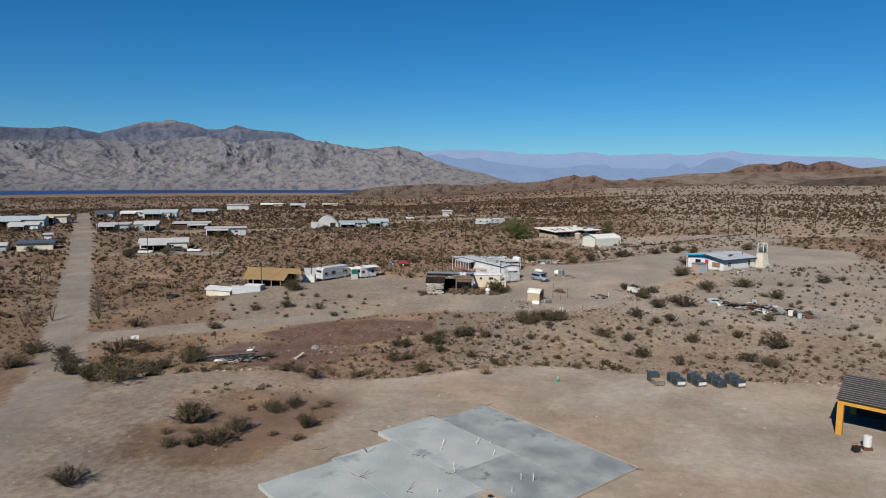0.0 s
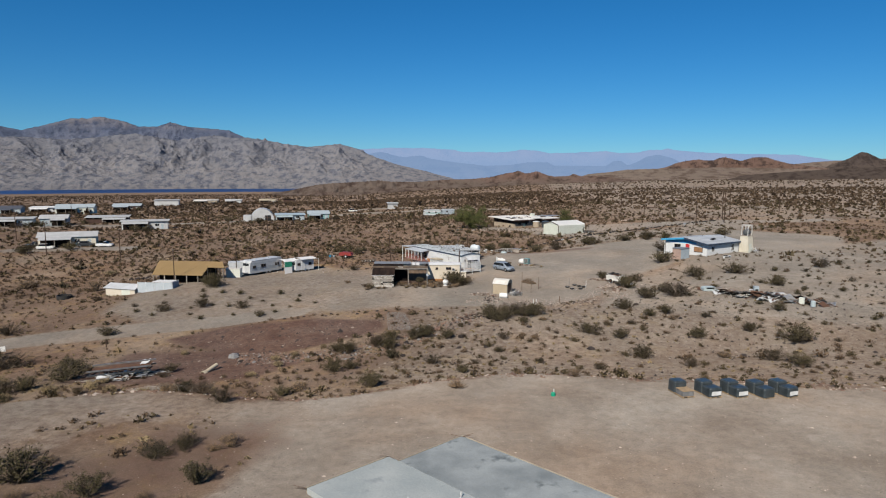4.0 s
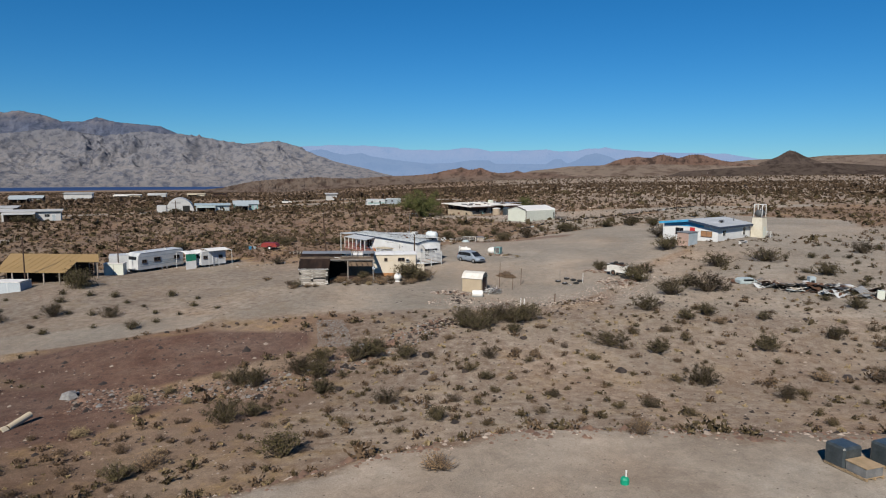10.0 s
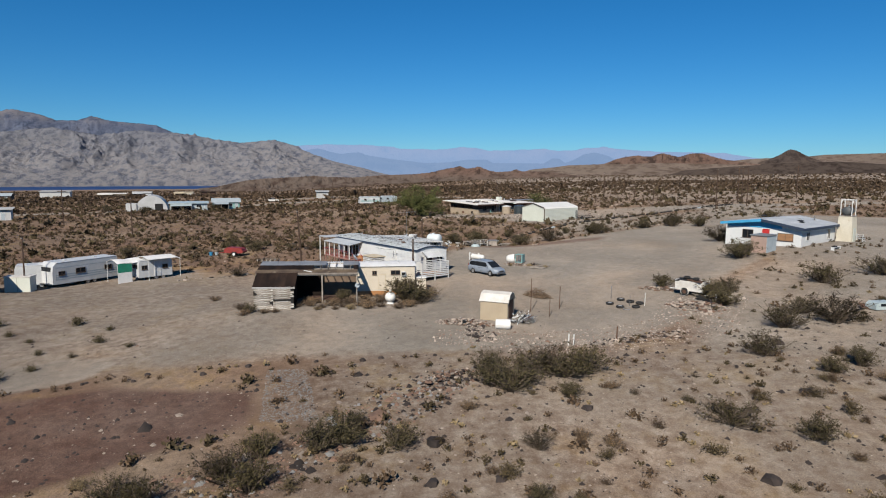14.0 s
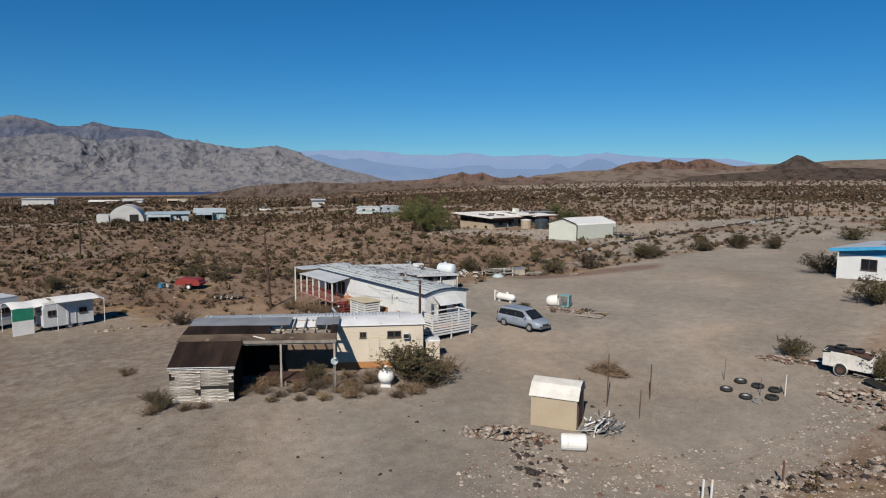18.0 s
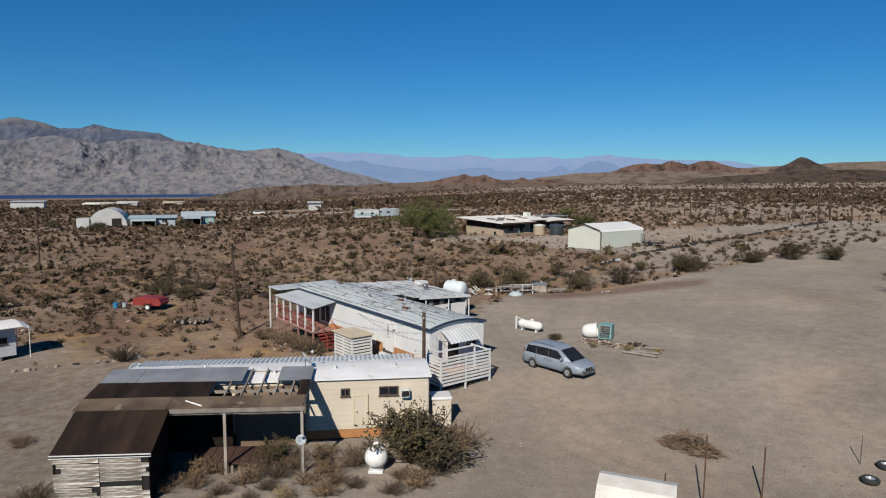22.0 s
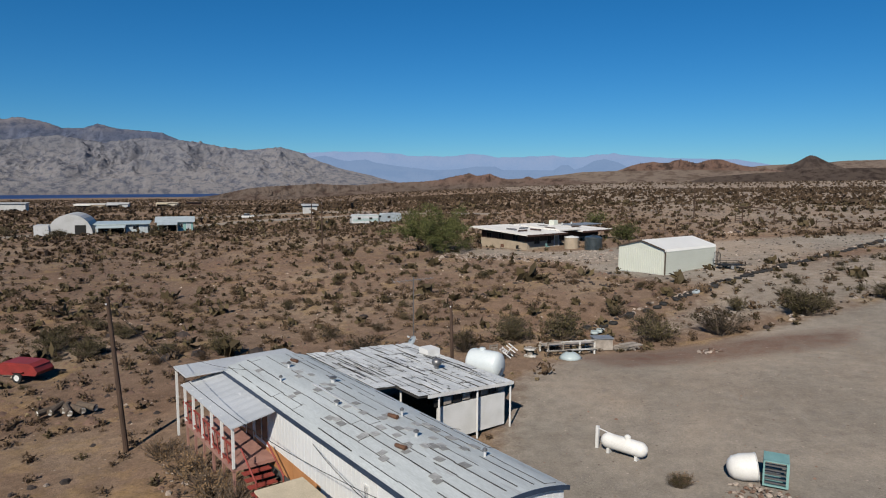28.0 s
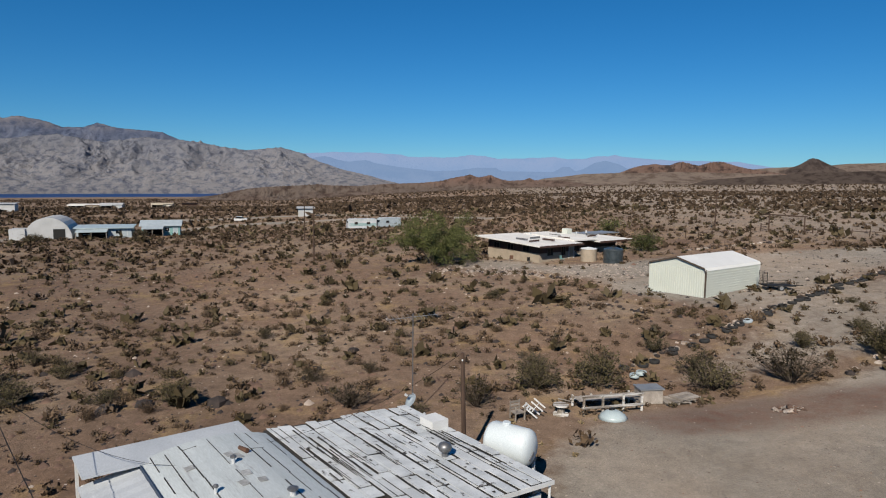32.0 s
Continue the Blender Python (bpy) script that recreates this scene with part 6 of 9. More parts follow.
# ---- low ranch house with broad flat roofs ----
def ranch_house():
    o = thing("ranch_house", 2.5, 77.4, 40.1, "low buff block house with broad bright flat roofs and deep eaves", "house", z=1.35)

    def block(x0, x1, y0, y1, h, name):
        part(name + "_base", Geo().box((x0, y0, -.3), (x1, y1, 1.35)), BRICK_BUFF, o, "buff block lower wall")
        # brown upper wall, its colour made darker to paint the shade below the eaves
        part(name + "_upper", Geo().box((x0 + .04, y0 + .04, 1.35), (x1 - .04, y1 - .04, h)), DARK_BROWN, o, "brown upper wall darkened for the eave shade")

    block(0, 7.0, 0, 10.2, 2.5, "wall_main")
    block(7.02, 18.0, 1.6, 9.0, 2.35, "wall_wing")

    def roof(x0, x1, y0, y1, z0, z1, t=.16):
        part("roof", Geo().add([(x0, y0, z0), (x1, y0, z0), (x1, y1, z1), (x0, y1, z1), (x0, y0, z0 + t), (x1, y0, z0 + t), (x1, y1, z1 + t), (x0, y1, z1 + t)],
             [(3, 2, 1, 0), (4, 5, 6, 7), (0, 1, 5, 4), (1, 2, 6, 5), (2, 3, 7, 6), (3, 0, 4, 7)]), ROOF_BRIGHT, o)

    roof(-1.3, 7.3, -1.3, 11.6, 2.35, 2.85)
    roof(7.32, 12.6, .3, 10.5, 2.6, 2.9)
    roof(11.6, 19.3, -.6, 10.2, 2.3, 2.55)
    for a, b in (((-1.35, -1.35, 2.25), (7.3, -1.3, 2.52)), ((11.6, -.65, 2.2), (19.35, -.6, 2.47))):
        part("fascia", Geo().box(a, b), DARK_BROWN, o)
    for i, (x, y) in enumerate(((1.2, 2.2), (1.2, 4.6), (4.2, 2.4), (4.2, 5.0), (8.2, 3.2), (9.6, 6.2), (14.0, 3.0), (15.8, 4.5))):
        p = part("roof_frame", Geo().box((-1.1, -.06, 0), (1.1, .06, .22)), STEEL if i % 2 else DARK_BROWN, o, "metal rail on the roof")
        p.matrix_local = pose(x, y, 2.66 + .03 * y, 0, 0, 90 if i % 3 else 8)
    for x, y in ((10.2, 6.5), (13.2, 5.2), (16.4, 6.0), (5.6, 7.2)):
        part("roof_vent", Geo().rod((x, y, 2.8), (x, y, 3.35), .12, seg=8), WHITE_METAL, o)
    part("roof_cooler", Geo().box((12.6, 6.5, 2.9), (13.7, 7.6, 3.7), c=.04), CREAM, o)
    window_in(o, on_wall(2.0, -.012, 1.0, 270), 1.1, 1.0, BROWN_TRIM)
    window_in(o, on_wall(4.6, -.012, .9, 270), .8, 1.2, BROWN_TRIM)
    window_in(o, on_wall(9.0, 1.588, .9, 270), 1.4, 1.1, BROWN_TRIM)
    door_in(o, on_wall(6.2, -.012, 0, 270), .9, 2.0, BRICK_BUFF)
    for y in (2.5, 5.5, 8.3):
        window_in(o, on_wall(-.012, y, 1.4, 180), 1.2, .8, BROWN_TRIM)
    part("patio_roof", Geo().box((17.0, 6, 2.65), (24.5, 9.5, 2.75)), GREY_SHEET, o)
    for x, y in ((24.2, 6.2), (24.2, 9.3), (20.5, 6.2)):
        part("patio_post", Geo().rod((x, y, -.5), (x, y, 2.65), .07), GREY_WOOD, o)


ranch_house()
o = thing("water_tank", 9.1, 78.4, 0, "round beige water tank beside the house", "water tank", z=1.45)
part("shell", Geo().lathe([(1.05, 0), (1.05, 1.85), (1.0, 1.92), (.1, 2.1)], 20), BRICK_BUFF, o)
part("lid", Geo().lathe([(1.1, 1.9), (1.1, 1.98), (.1, 2.16)], 20), CREAM_ROOF, o)
o = thing("water_tank", 11.9, 76.4, 0, "round black plastic water tank beside the house", "water tank", z=1.6)
part("shell", Geo().lathe([(1.25, 0), (1.25, .6), (1.22, .62), (1.25, .66), (1.25, 1.9), (1.15, 2.05), (.1, 2.3)], 24), WRAP, o)
part("cap", Geo().lathe([(.25, 2.25), (.25, 2.36), (.05, 2.4)], 12), BLACK, o)
for i, (x, y) in enumerate(((1.2, 77.2), (5.6, 78.3), (-1.0, 80.4))):
    o = thing("patio_chair", x, y, 40 + 70 * i, "small dark patio chair before the house wall", "chair", group="chairs by the house wall")
    part("seat", Geo().box((-.25, -.25, .4), (.25, .25, .45)), (BLACK, TEAL, RUST)[i], o)
    part("backrest", Geo().box((-.25, .2, .45), (.25, .25, .9)), (BLACK, TEAL, RUST)[i], o)
    for a in (-.22, .22):
        for b in (-.22, .22):
            part("leg", Geo().rod((a, b, 0), (a, b, .4), .02, seg=4), STEEL, o)


# ---- white house with blue fascia, tank tower and small shed ----
def blue_house():
    o = thing("blue_trimmed_house", 40.3, 6.4, 42, "white house with blue fascia, red door and grey low-pitched roof", "house", z=2.5)
    L, w, e, r = 10.8, 9.4, 2.42, 3.25
    part("wall", Geo().prism([(0, -.4), (0, e), (w / 2, r - .1), (w, e + .25), (w, -.4)], 0, L), WHITE_SIDING, o)
    for s, (a, b) in enumerate((((-.55, e - .02), (w / 2, r)), ((w / 2, r), (w + .6, e + .2)))):
        part("roof_slope", Geo().prism([(a[0], a[1]), (b[0], b[1]), (b[0], b[1] + .12), (a[0], a[1] + .12)], -.7, L + .5), ROOF_GREY, o)
        part("gable_fascia", Geo().prism([(a[0], a[1] - .2), (b[0], b[1] - .2), (b[0], b[1] + .13), (a[0], a[1] + .13)], -.74, -.705), NAVY_FASCIA if s == 0 else BLUE_FASCIA, o, "" if s == 0 else "bright blue fascia")
    part("gable_panel", Geo().prism([(w * .25, e + .1), (w / 2, r - .22), (w - .1, e + .12), (w - .1, e - .2), (w * .25, e - .2)], -.03, -.002), BLUE_FASCIA, o, "bright blue gable band")
    part("eave_fascia", Geo().box((-.7, -.6, e - .22), (L + .5, -.56, e + .1)), NAVY_FASCIA, o)
    window_in(o, on_wall(-.012, 1.9, .75, 180), 1.9, .95, BROWN_TRIM, PLYWOOD)
    door_in(o, on_wall(-.012, 4.3, .1, 180), .9, 2.0, RED_DOOR, "red_door")
    window_in(o, on_wall(-.012, 6.6, .8, 180), 1.4, 1.1, BROWN_TRIM)
    window_in(o, on_wall(1.9, -.012, .9, 270), 1.0, 1.0)
    window_in(o, on_wall(8.6, -.012, .7, 270), .9, 1.3)
    part("porch_post", Geo().box((-.66, w - .3, -.4), (-.56, w - .2, e)), WHITE, o)
    for x, y in ((4.5, 1.8), (5.6, 2.4), (8.2, 3.4), (3.0, 6.0)):
        p = part("roof_patch", Geo().box((-.8, -.25, 0), (.8, .25, .04)), BLACK if x < 6 else WHITE_METAL, o)
        p.matrix_local = pose(x, y, e + .13 + (r - e) * (y + .55) / (w / 2 + .55), 9, 0, 12)
    for x, y in ((6.5, 5.5), (9.0, 2.0)):
        part("roof_vent", Geo().rod((x, y, 2.8), (x, y, 3.5), .09, seg=8), STEEL, o)


blue_house()
o = thing("tank_tower", 49.6, 13.2, 42, "pale stucco tower with a tank in a white frame", "tower", z=2.75)


def taper(x0, x1, y0, y1, z0, X0, X1, Y0, Y1, z1):
    """A block whose top is smaller than its foot."""
    return Geo().add([(x0, y0, z0), (x1, y0, z0), (x1, y1, z0), (x0, y1, z0), (X0, Y0, z1), (X1, Y0, z1), (X1, Y1, z1), (X0, Y1, z1)],
                     [(3, 2, 1, 0), (4, 5, 6, 7), (0, 1, 5, 4), (1, 2, 6, 5), (2, 3, 7, 6), (3, 0, 4, 7)])


part("base", taper(-.98, .95, -.95, .95, -.3, -.86, .66, -.8, .8, 3.35), STUCCO, o)
part("buttress", taper(.93, 1.5, -.9, .9, -.3, .66, .76, -.8, .8, 3.1), STUCCO, o)
part("wall_door", Geo().box((-.6, -.99, 0), (.25, -.93, 1.85)), CREAM, o)
part("deck", Geo().box((-.9, -.85, 3.35), (.8, .85, 3.43)), GREY_WOOD, o)
t = part("tank", Geo().lathe([(.05, -.72), (.42, -.68), (.6, -.5), (.6, .5), (.42, .68), (.05, .72)], 16, pose(0, 0, 4.02, 0, 90, 0)), mat("dark_grey_tank", (0.10, 0.11, 0.115), (0.07, 0.075, 0.08), 1.0, 0.6), o, smooth_faces=True)
part("fill_pipe", Geo().rod((.1, 0, 4.5), (.1, 0, 4.85), .05), WHITE, t)
for x in (-.74, .66):
    for y in (-.66, .66):
        part("frame_post", Geo().rod((x, y, 3.4), (x, y, 5.5), .055), WHITE, o)
    part("frame_beam", Geo().rod((x, -.66, 5.48), (x, .66, 5.48), .05), WHITE, o)
for y in (-.66, .66):
    part("frame_beam", Geo().rod((-.74, y, 5.48), (.66, y, 5.48), .05), WHITE, o)
    part("frame_brace", Geo().rod((-.74, y, 4.9), (-.3, y, 5.46), .035), WHITE, o)
    part("frame_brace", Geo().rod((.66, y, 4.9), (.22, y, 5.46), .035), WHITE, o)
o = thing("step_stand", 51.1, 12.5, 42, "small white wooden step stand at the tower foot", "steps")
for y in (-.35, .35):
    part("side_rail", Geo().rod((-.5, y, 1.1), (.55, y, 0), .04, seg=4), WHITE, o)
    part("leg", Geo().rod((-.5, y, 0), (-.5, y, 1.1), .04, seg=4), WHITE, o)
for i in range(4):
    part("tread", Geo().box((-.45 + .25 * i, -.38, .95 - .25 * i), (-.2 + .25 * i, .38, .99 - .25 * i)), WHITE, o)
o = thing("pump_shed", 34.8, 3.5, 42, "small flat-roofed shed with dusty pink and grey-blue sides", "shed")
part("side_panel", Geo().box((0, .02, -.2), (.04, 1.9, 2.1)), PINK_PANEL, o)
part("front_panel", Geo().box((0, -.02, -.2), (2.6, .02, 2.05)), GREY_BLUE, o)
part("core", Geo().box((.04, .02, -.2), (2.58, 1.88, 2.02)), GREY_BLUE, o)
part("roof", Geo().box((-.12, -.12, 2.06), (2.72, 2.0, 2.16)), GREY_SHEET, o)
o = thing("white_bench", 43.5, 4.6, 42, "low white and black bench beside the house wall", "bench")
part("seat", Geo().box((-1.1, -.2, .3), (1.1, .2, .36)), WHITE, o)
part("cushion", Geo().box((-.9, -.2, .36), (-.1, .2, .5), c=.04), BLACK, o)
for x in (-1, 1):
    part("leg", Geo().box((x - .05, -.18, -.1), (x + .05, .18, .3)), WHITE, o)

# ---- things about the yard ----
def shed_tan():
    o = thing("storage_shed", .35, -18.85, -20, "small sandy metal shed with a worn white barn roof", "shed", z=-1.08)
    w, d, e, r = 2.45, 2.1, 1.7, 2.38
    part("wall", Geo().prism([(0, 0), (0, e), (d * .2, r - .2), (d / 2, r - .04), (d * .8, r - .2), (d, e), (d, 0)], 0, w), SHED_TAN, o)
    g = Geo()
    for i in range(12):
        g.box((.1 + i * .2, -.012, .05), (.13 + i * .2, 0, e - .03))
    part("wall_rib", g, SHED_TAN, o)
    for a, b in (((-.1, e - .06), (d * .22, r - .16)), ((d * .22, r - .16), (d / 2, r)), ((d / 2, r), (d * .78, r - .16)), ((d * .78, r - .16), (d + .1, e - .06))):
        part("roof_panel", Geo().prism([a, b, (b[0], b[1] + .04), (a[0], a[1] + .04)], -.1, w + .1), SHED_ROOF, o)
    part("door", Geo().box((w, .4, .1), (w + .03, 1.6, 1.75)), RUST, o, "half-open brown shed door")


shed_tan()
o = thing("drum", 2.15, -21.8, 0, "white metal drum lying among stones", "drum")
part("shell", Geo().lathe([(.05, -.62), (.36, -.62), (.42, -.56), (.42, .56), (.36, .62), (.05, .62)], 20, pose(0, 0, .42, 0, 90, -4)), PROPANE, o)
for s in (-.3, .3):
    part("hoop", Geo().lathe([(.42, -.02), (.435, 0), (.42, .02)], 20, pose(s, 0, .42, 0, 90, -4), closed=False), PROPANE, o)
# upright round tank with peeling paint, on a block foot
o = thing("propane_tank", -8.1, -13.1, 0, "round white tank with peeling paint on a block foot", "propane tank", z=-1.02)
o.scale = (.78, .78, .82)
part("foot", Geo().box((-.42, -.42, 0), (.42, .42, .2), c=.03), WHITE, o)
part("neck", Geo().lathe([(.3, .18), (.34, .4)], 16), WHITE, o)
part("tank", Geo().lathe([(.25, .32), (.48, .42), (.62, .62), (.67, .85), (.6, 1.1), (.44, 1.3), (.24, 1.42), (.1, 1.46)], 20), PROPANE_WORN, o, smooth_faces=True)
part("valve_cap", Geo().lathe([(.16, 1.42), (.2, 1.5), (.16, 1.62), (.08, 1.68)], 12), PROPANE_WORN, o, smooth_faces=True)


def lying_tank(x, y, turn, L, r, label):
    o = thing("propane_tank", x, y, turn, label, "propane tank")
    part("tank", Geo().lathe([(.03, -L / 2), (r * .6, -L / 2 + .07), (r * .92, -L / 2 + .2), (r, -L / 2 + .34), (r, L / 2 - .34), (r * .92, L / 2 - .2), (r * .6, L / 2 - .07), (.03, L / 2)], 20, pose(0, 0, r + .16, 0, 90, 0)), PROPANE, o, smooth_faces=True)
    part("dome_lid", Geo().lathe([(.14, 0), (.14, .12), (.05, .18)], 12, pose(.15, 0, 2 * r + .14)), PROPANE, o)
    for s in (-L * .3, L * .3):
        part("saddle", Geo().box((s - .06, -r * .7, 0), (s + .06, r * .7, .22)), WHITE, o)
    return o


o = lying_tank(.75, 8.9, -40, 2.15, .33, "white propane tank lying on saddles in the yard")
part("regulator_post", Geo().box((-1.35, -.06, 0), (-1.22, .06, 1.0)), WHITE, o)
part("feed_pipe", Geo().rod((-1.28, 0, .92), (-.5, 0, .8), .025), WHITE, o)
o = thing("evaporative_cooler", 5.5, 6.42, -24, "rusting teal evaporative cooler frame beside a white tank end", "cooler")
part("back_panel", Geo().box((.9, -.5, .1), (.95, .5, 1.1)), TEAL, o)
part("top_panel", Geo().box((.05, -.5, 1.06), (.9, .5, 1.1)), TEAL, o)
part("base_panel", Geo().box((.05, -.5, .1), (.9, .5, .15)), TEAL, o)
for a in (-.48, .48):
    for b in (.08, .88):
        part("corner_post", Geo().box((b - .03, a - .03, .1), (b + .03, a + .03, 1.1)), TEAL, o)
    for i in range(5):
        part("louvre", Geo().box((.1, a - .02, .22 + i * .17), (.88, a + .02, .28 + i * .17)), STEEL, o)
o = thing("tank_half", 5.0, 6.65, -24, "white rounded tank half leaning on stones", "tank")
part("shell", Geo().lathe([(.05, -.72), (.3, -.66), (.45, -.5), (.53, -.2), (.55, .35)], 20, pose(0, 0, .5, 0, 82, 10), closed=False), PROPANE, o, smooth_faces=True)
part("rim", Geo().lathe([(.55, .35), (.58, .37), (.55, .4), (.45, .4)], 20, pose(0, 0, .5, 0, 82, 10), closed=False), PROPANE, o)
for i, (x0, y0, x1, y1) in enumerate(((6.3, 2.7, 8.3, 1.55), (6.9, 2.9, 8.6, 2.2), (8.0, 3.6, 9.2, 3.1))):
    a, b = Vector((x0, y0, float(ground(x0, y0)) + .06)), Vector((x1, y1, float(ground(x1, y1)) + .06))
    g = Geo().box((0, -.12, 0), ((b - a).length, .12, .1))
    solid("timber_beam", g, GREY_WOOD, "grey weathered timber beam lying on the ground", "beam", "beams by the van", at=Matrix.Translation(a) @ Matrix.Rotation(math.atan2((b - a).y, (b - a).x), 4, "Z"))


def tyre(x, y, label, rim=True, lean=0):
    z = float(surface(x, y))
    o = thing("tyre", x, y, random.Random(int(x * 100)).uniform(0, 90), label, "tyre", z=z, group="ring of old tyres")
    part("casing", Geo().lathe([(.2, .02), (.3, 0), (.36, .05), (.37, .11), (.36, .17), (.3, .22), (.2, .2)], 18, closed=False), RUBBER, o)
    part("inside", Geo().lathe([(.2, .02), (.22, .1), (.2, .2)], 18, closed=False), BLACK, o)
    if rim:
        part("rim", Geo().lathe([(.02, .1), (.14, .12), (.2, .19)], 16, closed=False), RIM, o)


for x, y, rim in ((12.6, -14.0, 1), (13.85, -13.0, 1), (14.55, -13.8, 0), (15.25, -14.5, 0), (13.3, -15.1, 1), (14.65, -15.45, 0)):
    tyre(x, y, "old black tyre with a pale rim lying flat" if rim else "old black tyre lying flat on the gravel", bool(rim))
solid("metal_ring", Geo().lathe([(.26, 0), (.32, .03), (.26, .06)], 18, pose(13.75, -15.65, float(ground(13.75, -15.65)) + .02, 8, 0, 0), closed=False), RIM, "pale metal wheel ring on the ground", "ring")
for x, y, h, r, m_ in ((15.5, -15.2, 1.25, .03, WHITE), (5.0, -16.1, 3.1, .03, RUST), (7.75, -15.0, 2.1, .035, RUST), (6.5, -17.5, 1.6, .025, RUST), (3.2, -17.0, 2.0, .03, RUST), (6.75, -26.5, .85, .05, WHITE), (7.15, -26.4, .8, .05, WHITE), (10.65, -25.2, 1.2, .05, RUST), (13.0, -12.6, 1.3, .02, STEEL), (14.2, -14.9, 1.0, .02, STEEL)):
    z = float(surface(x, y))
    g = Geo().rod((0, 0, -.2), (.04, .02, h), r, seg=6)
    solid("marker_post", g, m_, "white marker post in the ground" if m_ is WHITE else "thin rusty steel post in the ground", "post", at=pose(x, y, z))


def stock_trailer():
    """Old white box trailer with junk on top."""
    o = thing("box_trailer", 20.6, -12.75, -47, "old dirty white box trailer with a pile of scrap on top", "trailer", z=float(ground(20.6, -12.75)) + .05)
    o.scale = (.88, .9, .92)
    part("side_panel", Geo().box((-1.55, -.82, .45), (1.55, -.78, 1.45)), SHED_ROOF, o)
    part("side_panel", Geo().box((-1.55, .78, .45), (1.55, .82, 1.45)), SHED_ROOF, o)
    part("end_panel", Geo().box((-1.55, -.78, .45), (-1.5, .78, 1.5)), SHED_ROOF, o)
    part("end_panel", Geo().box((1.5, -.78, .45), (1.55, .78, 1.5)), SHED_ROOF, o)
    part("floor", Geo().box((-1.5, -.78, .4), (1.5, .78, .46)), RUST, o)
    for x in (-1.0, 0, 1.0):
        part("side_rib", Geo().box((x - .03, -.85, .45), (x + .03, -.82, 1.48)), SHED_ROOF, o)
    part("scrap_lid", Geo().box((-1.6, -.6, 1.46), (.3, .85, 1.56), pose(0, 0, 0, 4, -3, 6)), BLACK, o, "dark scrap sheets")
    part("scrap_lid", Geo().box((-.2, -.85, 1.46), (1.5, .5, 1.52), pose(0, 0, .04, -3, 4, -10)), RUST, o)
    for tx, ty in ((-.7, .1), (.5, -.2)):
        part("old_tyre", Geo().lathe([(.2, 0), (.3, -.02), (.36, .05), (.36, .14), (.3, .2), (.2, .18)], 16, pose(tx, ty, 1.6, 3, -3, 0), closed=False), RUBBER, o, "old black tyre on the scrap")
    part("fender", Geo().lathe([(.42, -.1), (.44, -.1), (.44, .1), (.42, .1)], 14, pose(-.35, -.9, .36, 90, 0, 0), closed=False), SHED_ROOF, o)
    for s in (-.92, .92):
        t = part("wheel", Geo().lathe([(.2, -.1), (.33, -.1), (.36, 0), (.33, .1), (.2, .1)], 18, pose(-.35, s, .36, 90, 0, 0), closed=False), RUBBER, o)
        part("rim", Geo().lathe([(.02, -.06), (.2, -.1), (.2, .1), (.02, .06)], 14, pose(-.35, s, .36, 90, 0, 0), closed=False), RUST, t, "rusty red wheel rim")
    part("drawbar", Geo().rod((-1.5, 0, .45), (-2.6, 0, .35), .05), WHITE, o)


stock_trailer()
# red trailer and blue bin behind the home
o = thing("cargo_trailer", -35.4, 22.7, -6, "small red covered trailer on white wheels", "trailer")
part("box", Geo().prism([(-1.5, .5), (1.35, .5), (1.5, .75), (1.2, 1.15), (-1.1, 1.2), (-1.5, 1.05)], -.75, .75, "y"), CAR_RED, o)
part("lid", Geo().prism([(-1.45, 1.08), (-1.0, 1.32), (.9, 1.28), (1.3, 1.1)], -.7, .7, "y"), CAR_RED, o)
for s in (-.8, .8):
    t = part("wheel", Geo().lathe([(.2, -.1), (.33, -.1), (.35, 0), (.33, .1), (.2, .1)], 18, pose(.1, s, .35, 90, 0, 0), closed=False), RUBBER, o)
    part("rim", Geo().lathe([(.02, -.08), (.22, -.1), (.22, .1), (.02, .08)], 14, pose(.1, s, .35, 90, 0, 0), closed=False), WHITE, t, "white wheel rim")
    part("fender", Geo().box((-.35, s - .12, .72), (.55, s + .12, .76)), CAR_RED, o)
part("drawbar", Geo().rod((-1.5, 0, .5), (-2.6, 0, .45), .05), CAR_RED, o)
solid("plastic_bin", Geo().lathe([(.22, 0), (.28, .55), (.25, .55), (.2, .1)], 14, pose(-39.6, 23.8, float(ground(-39.6, 23.8)))), mat("blue_plastic", (.05, .25, .45), None, 2, .4), "small blue plastic bin", "bin")
solid("plastic_bin", Geo().lathe([(.2, 0), (.26, .45), (.23, .45), (.2, .1)], 14, pose(-38.9, 24.2, float(ground(-38.9, 24.2)))), GREY_BLUE, "small grey-blue plastic bin", "bin")
for i in range(6):
    x, y = -29.8 + .42 * i, 16.3 + .25 * (i % 3)
    o = thing("log", x, y, 20 * i, "short dark log lying on the ground", "log", group="logs by the drive")
    part("trunk", Geo().rod((-.2, -.5, .18), (.2, .6, .2 + .12 * (i % 2)), .2, .16, 9), BARK, o)
    part("cut_face", Geo().rod((-.21, -.515, .18), (-.2, -.5, .18), .17, .17, 9), PLANK, o)

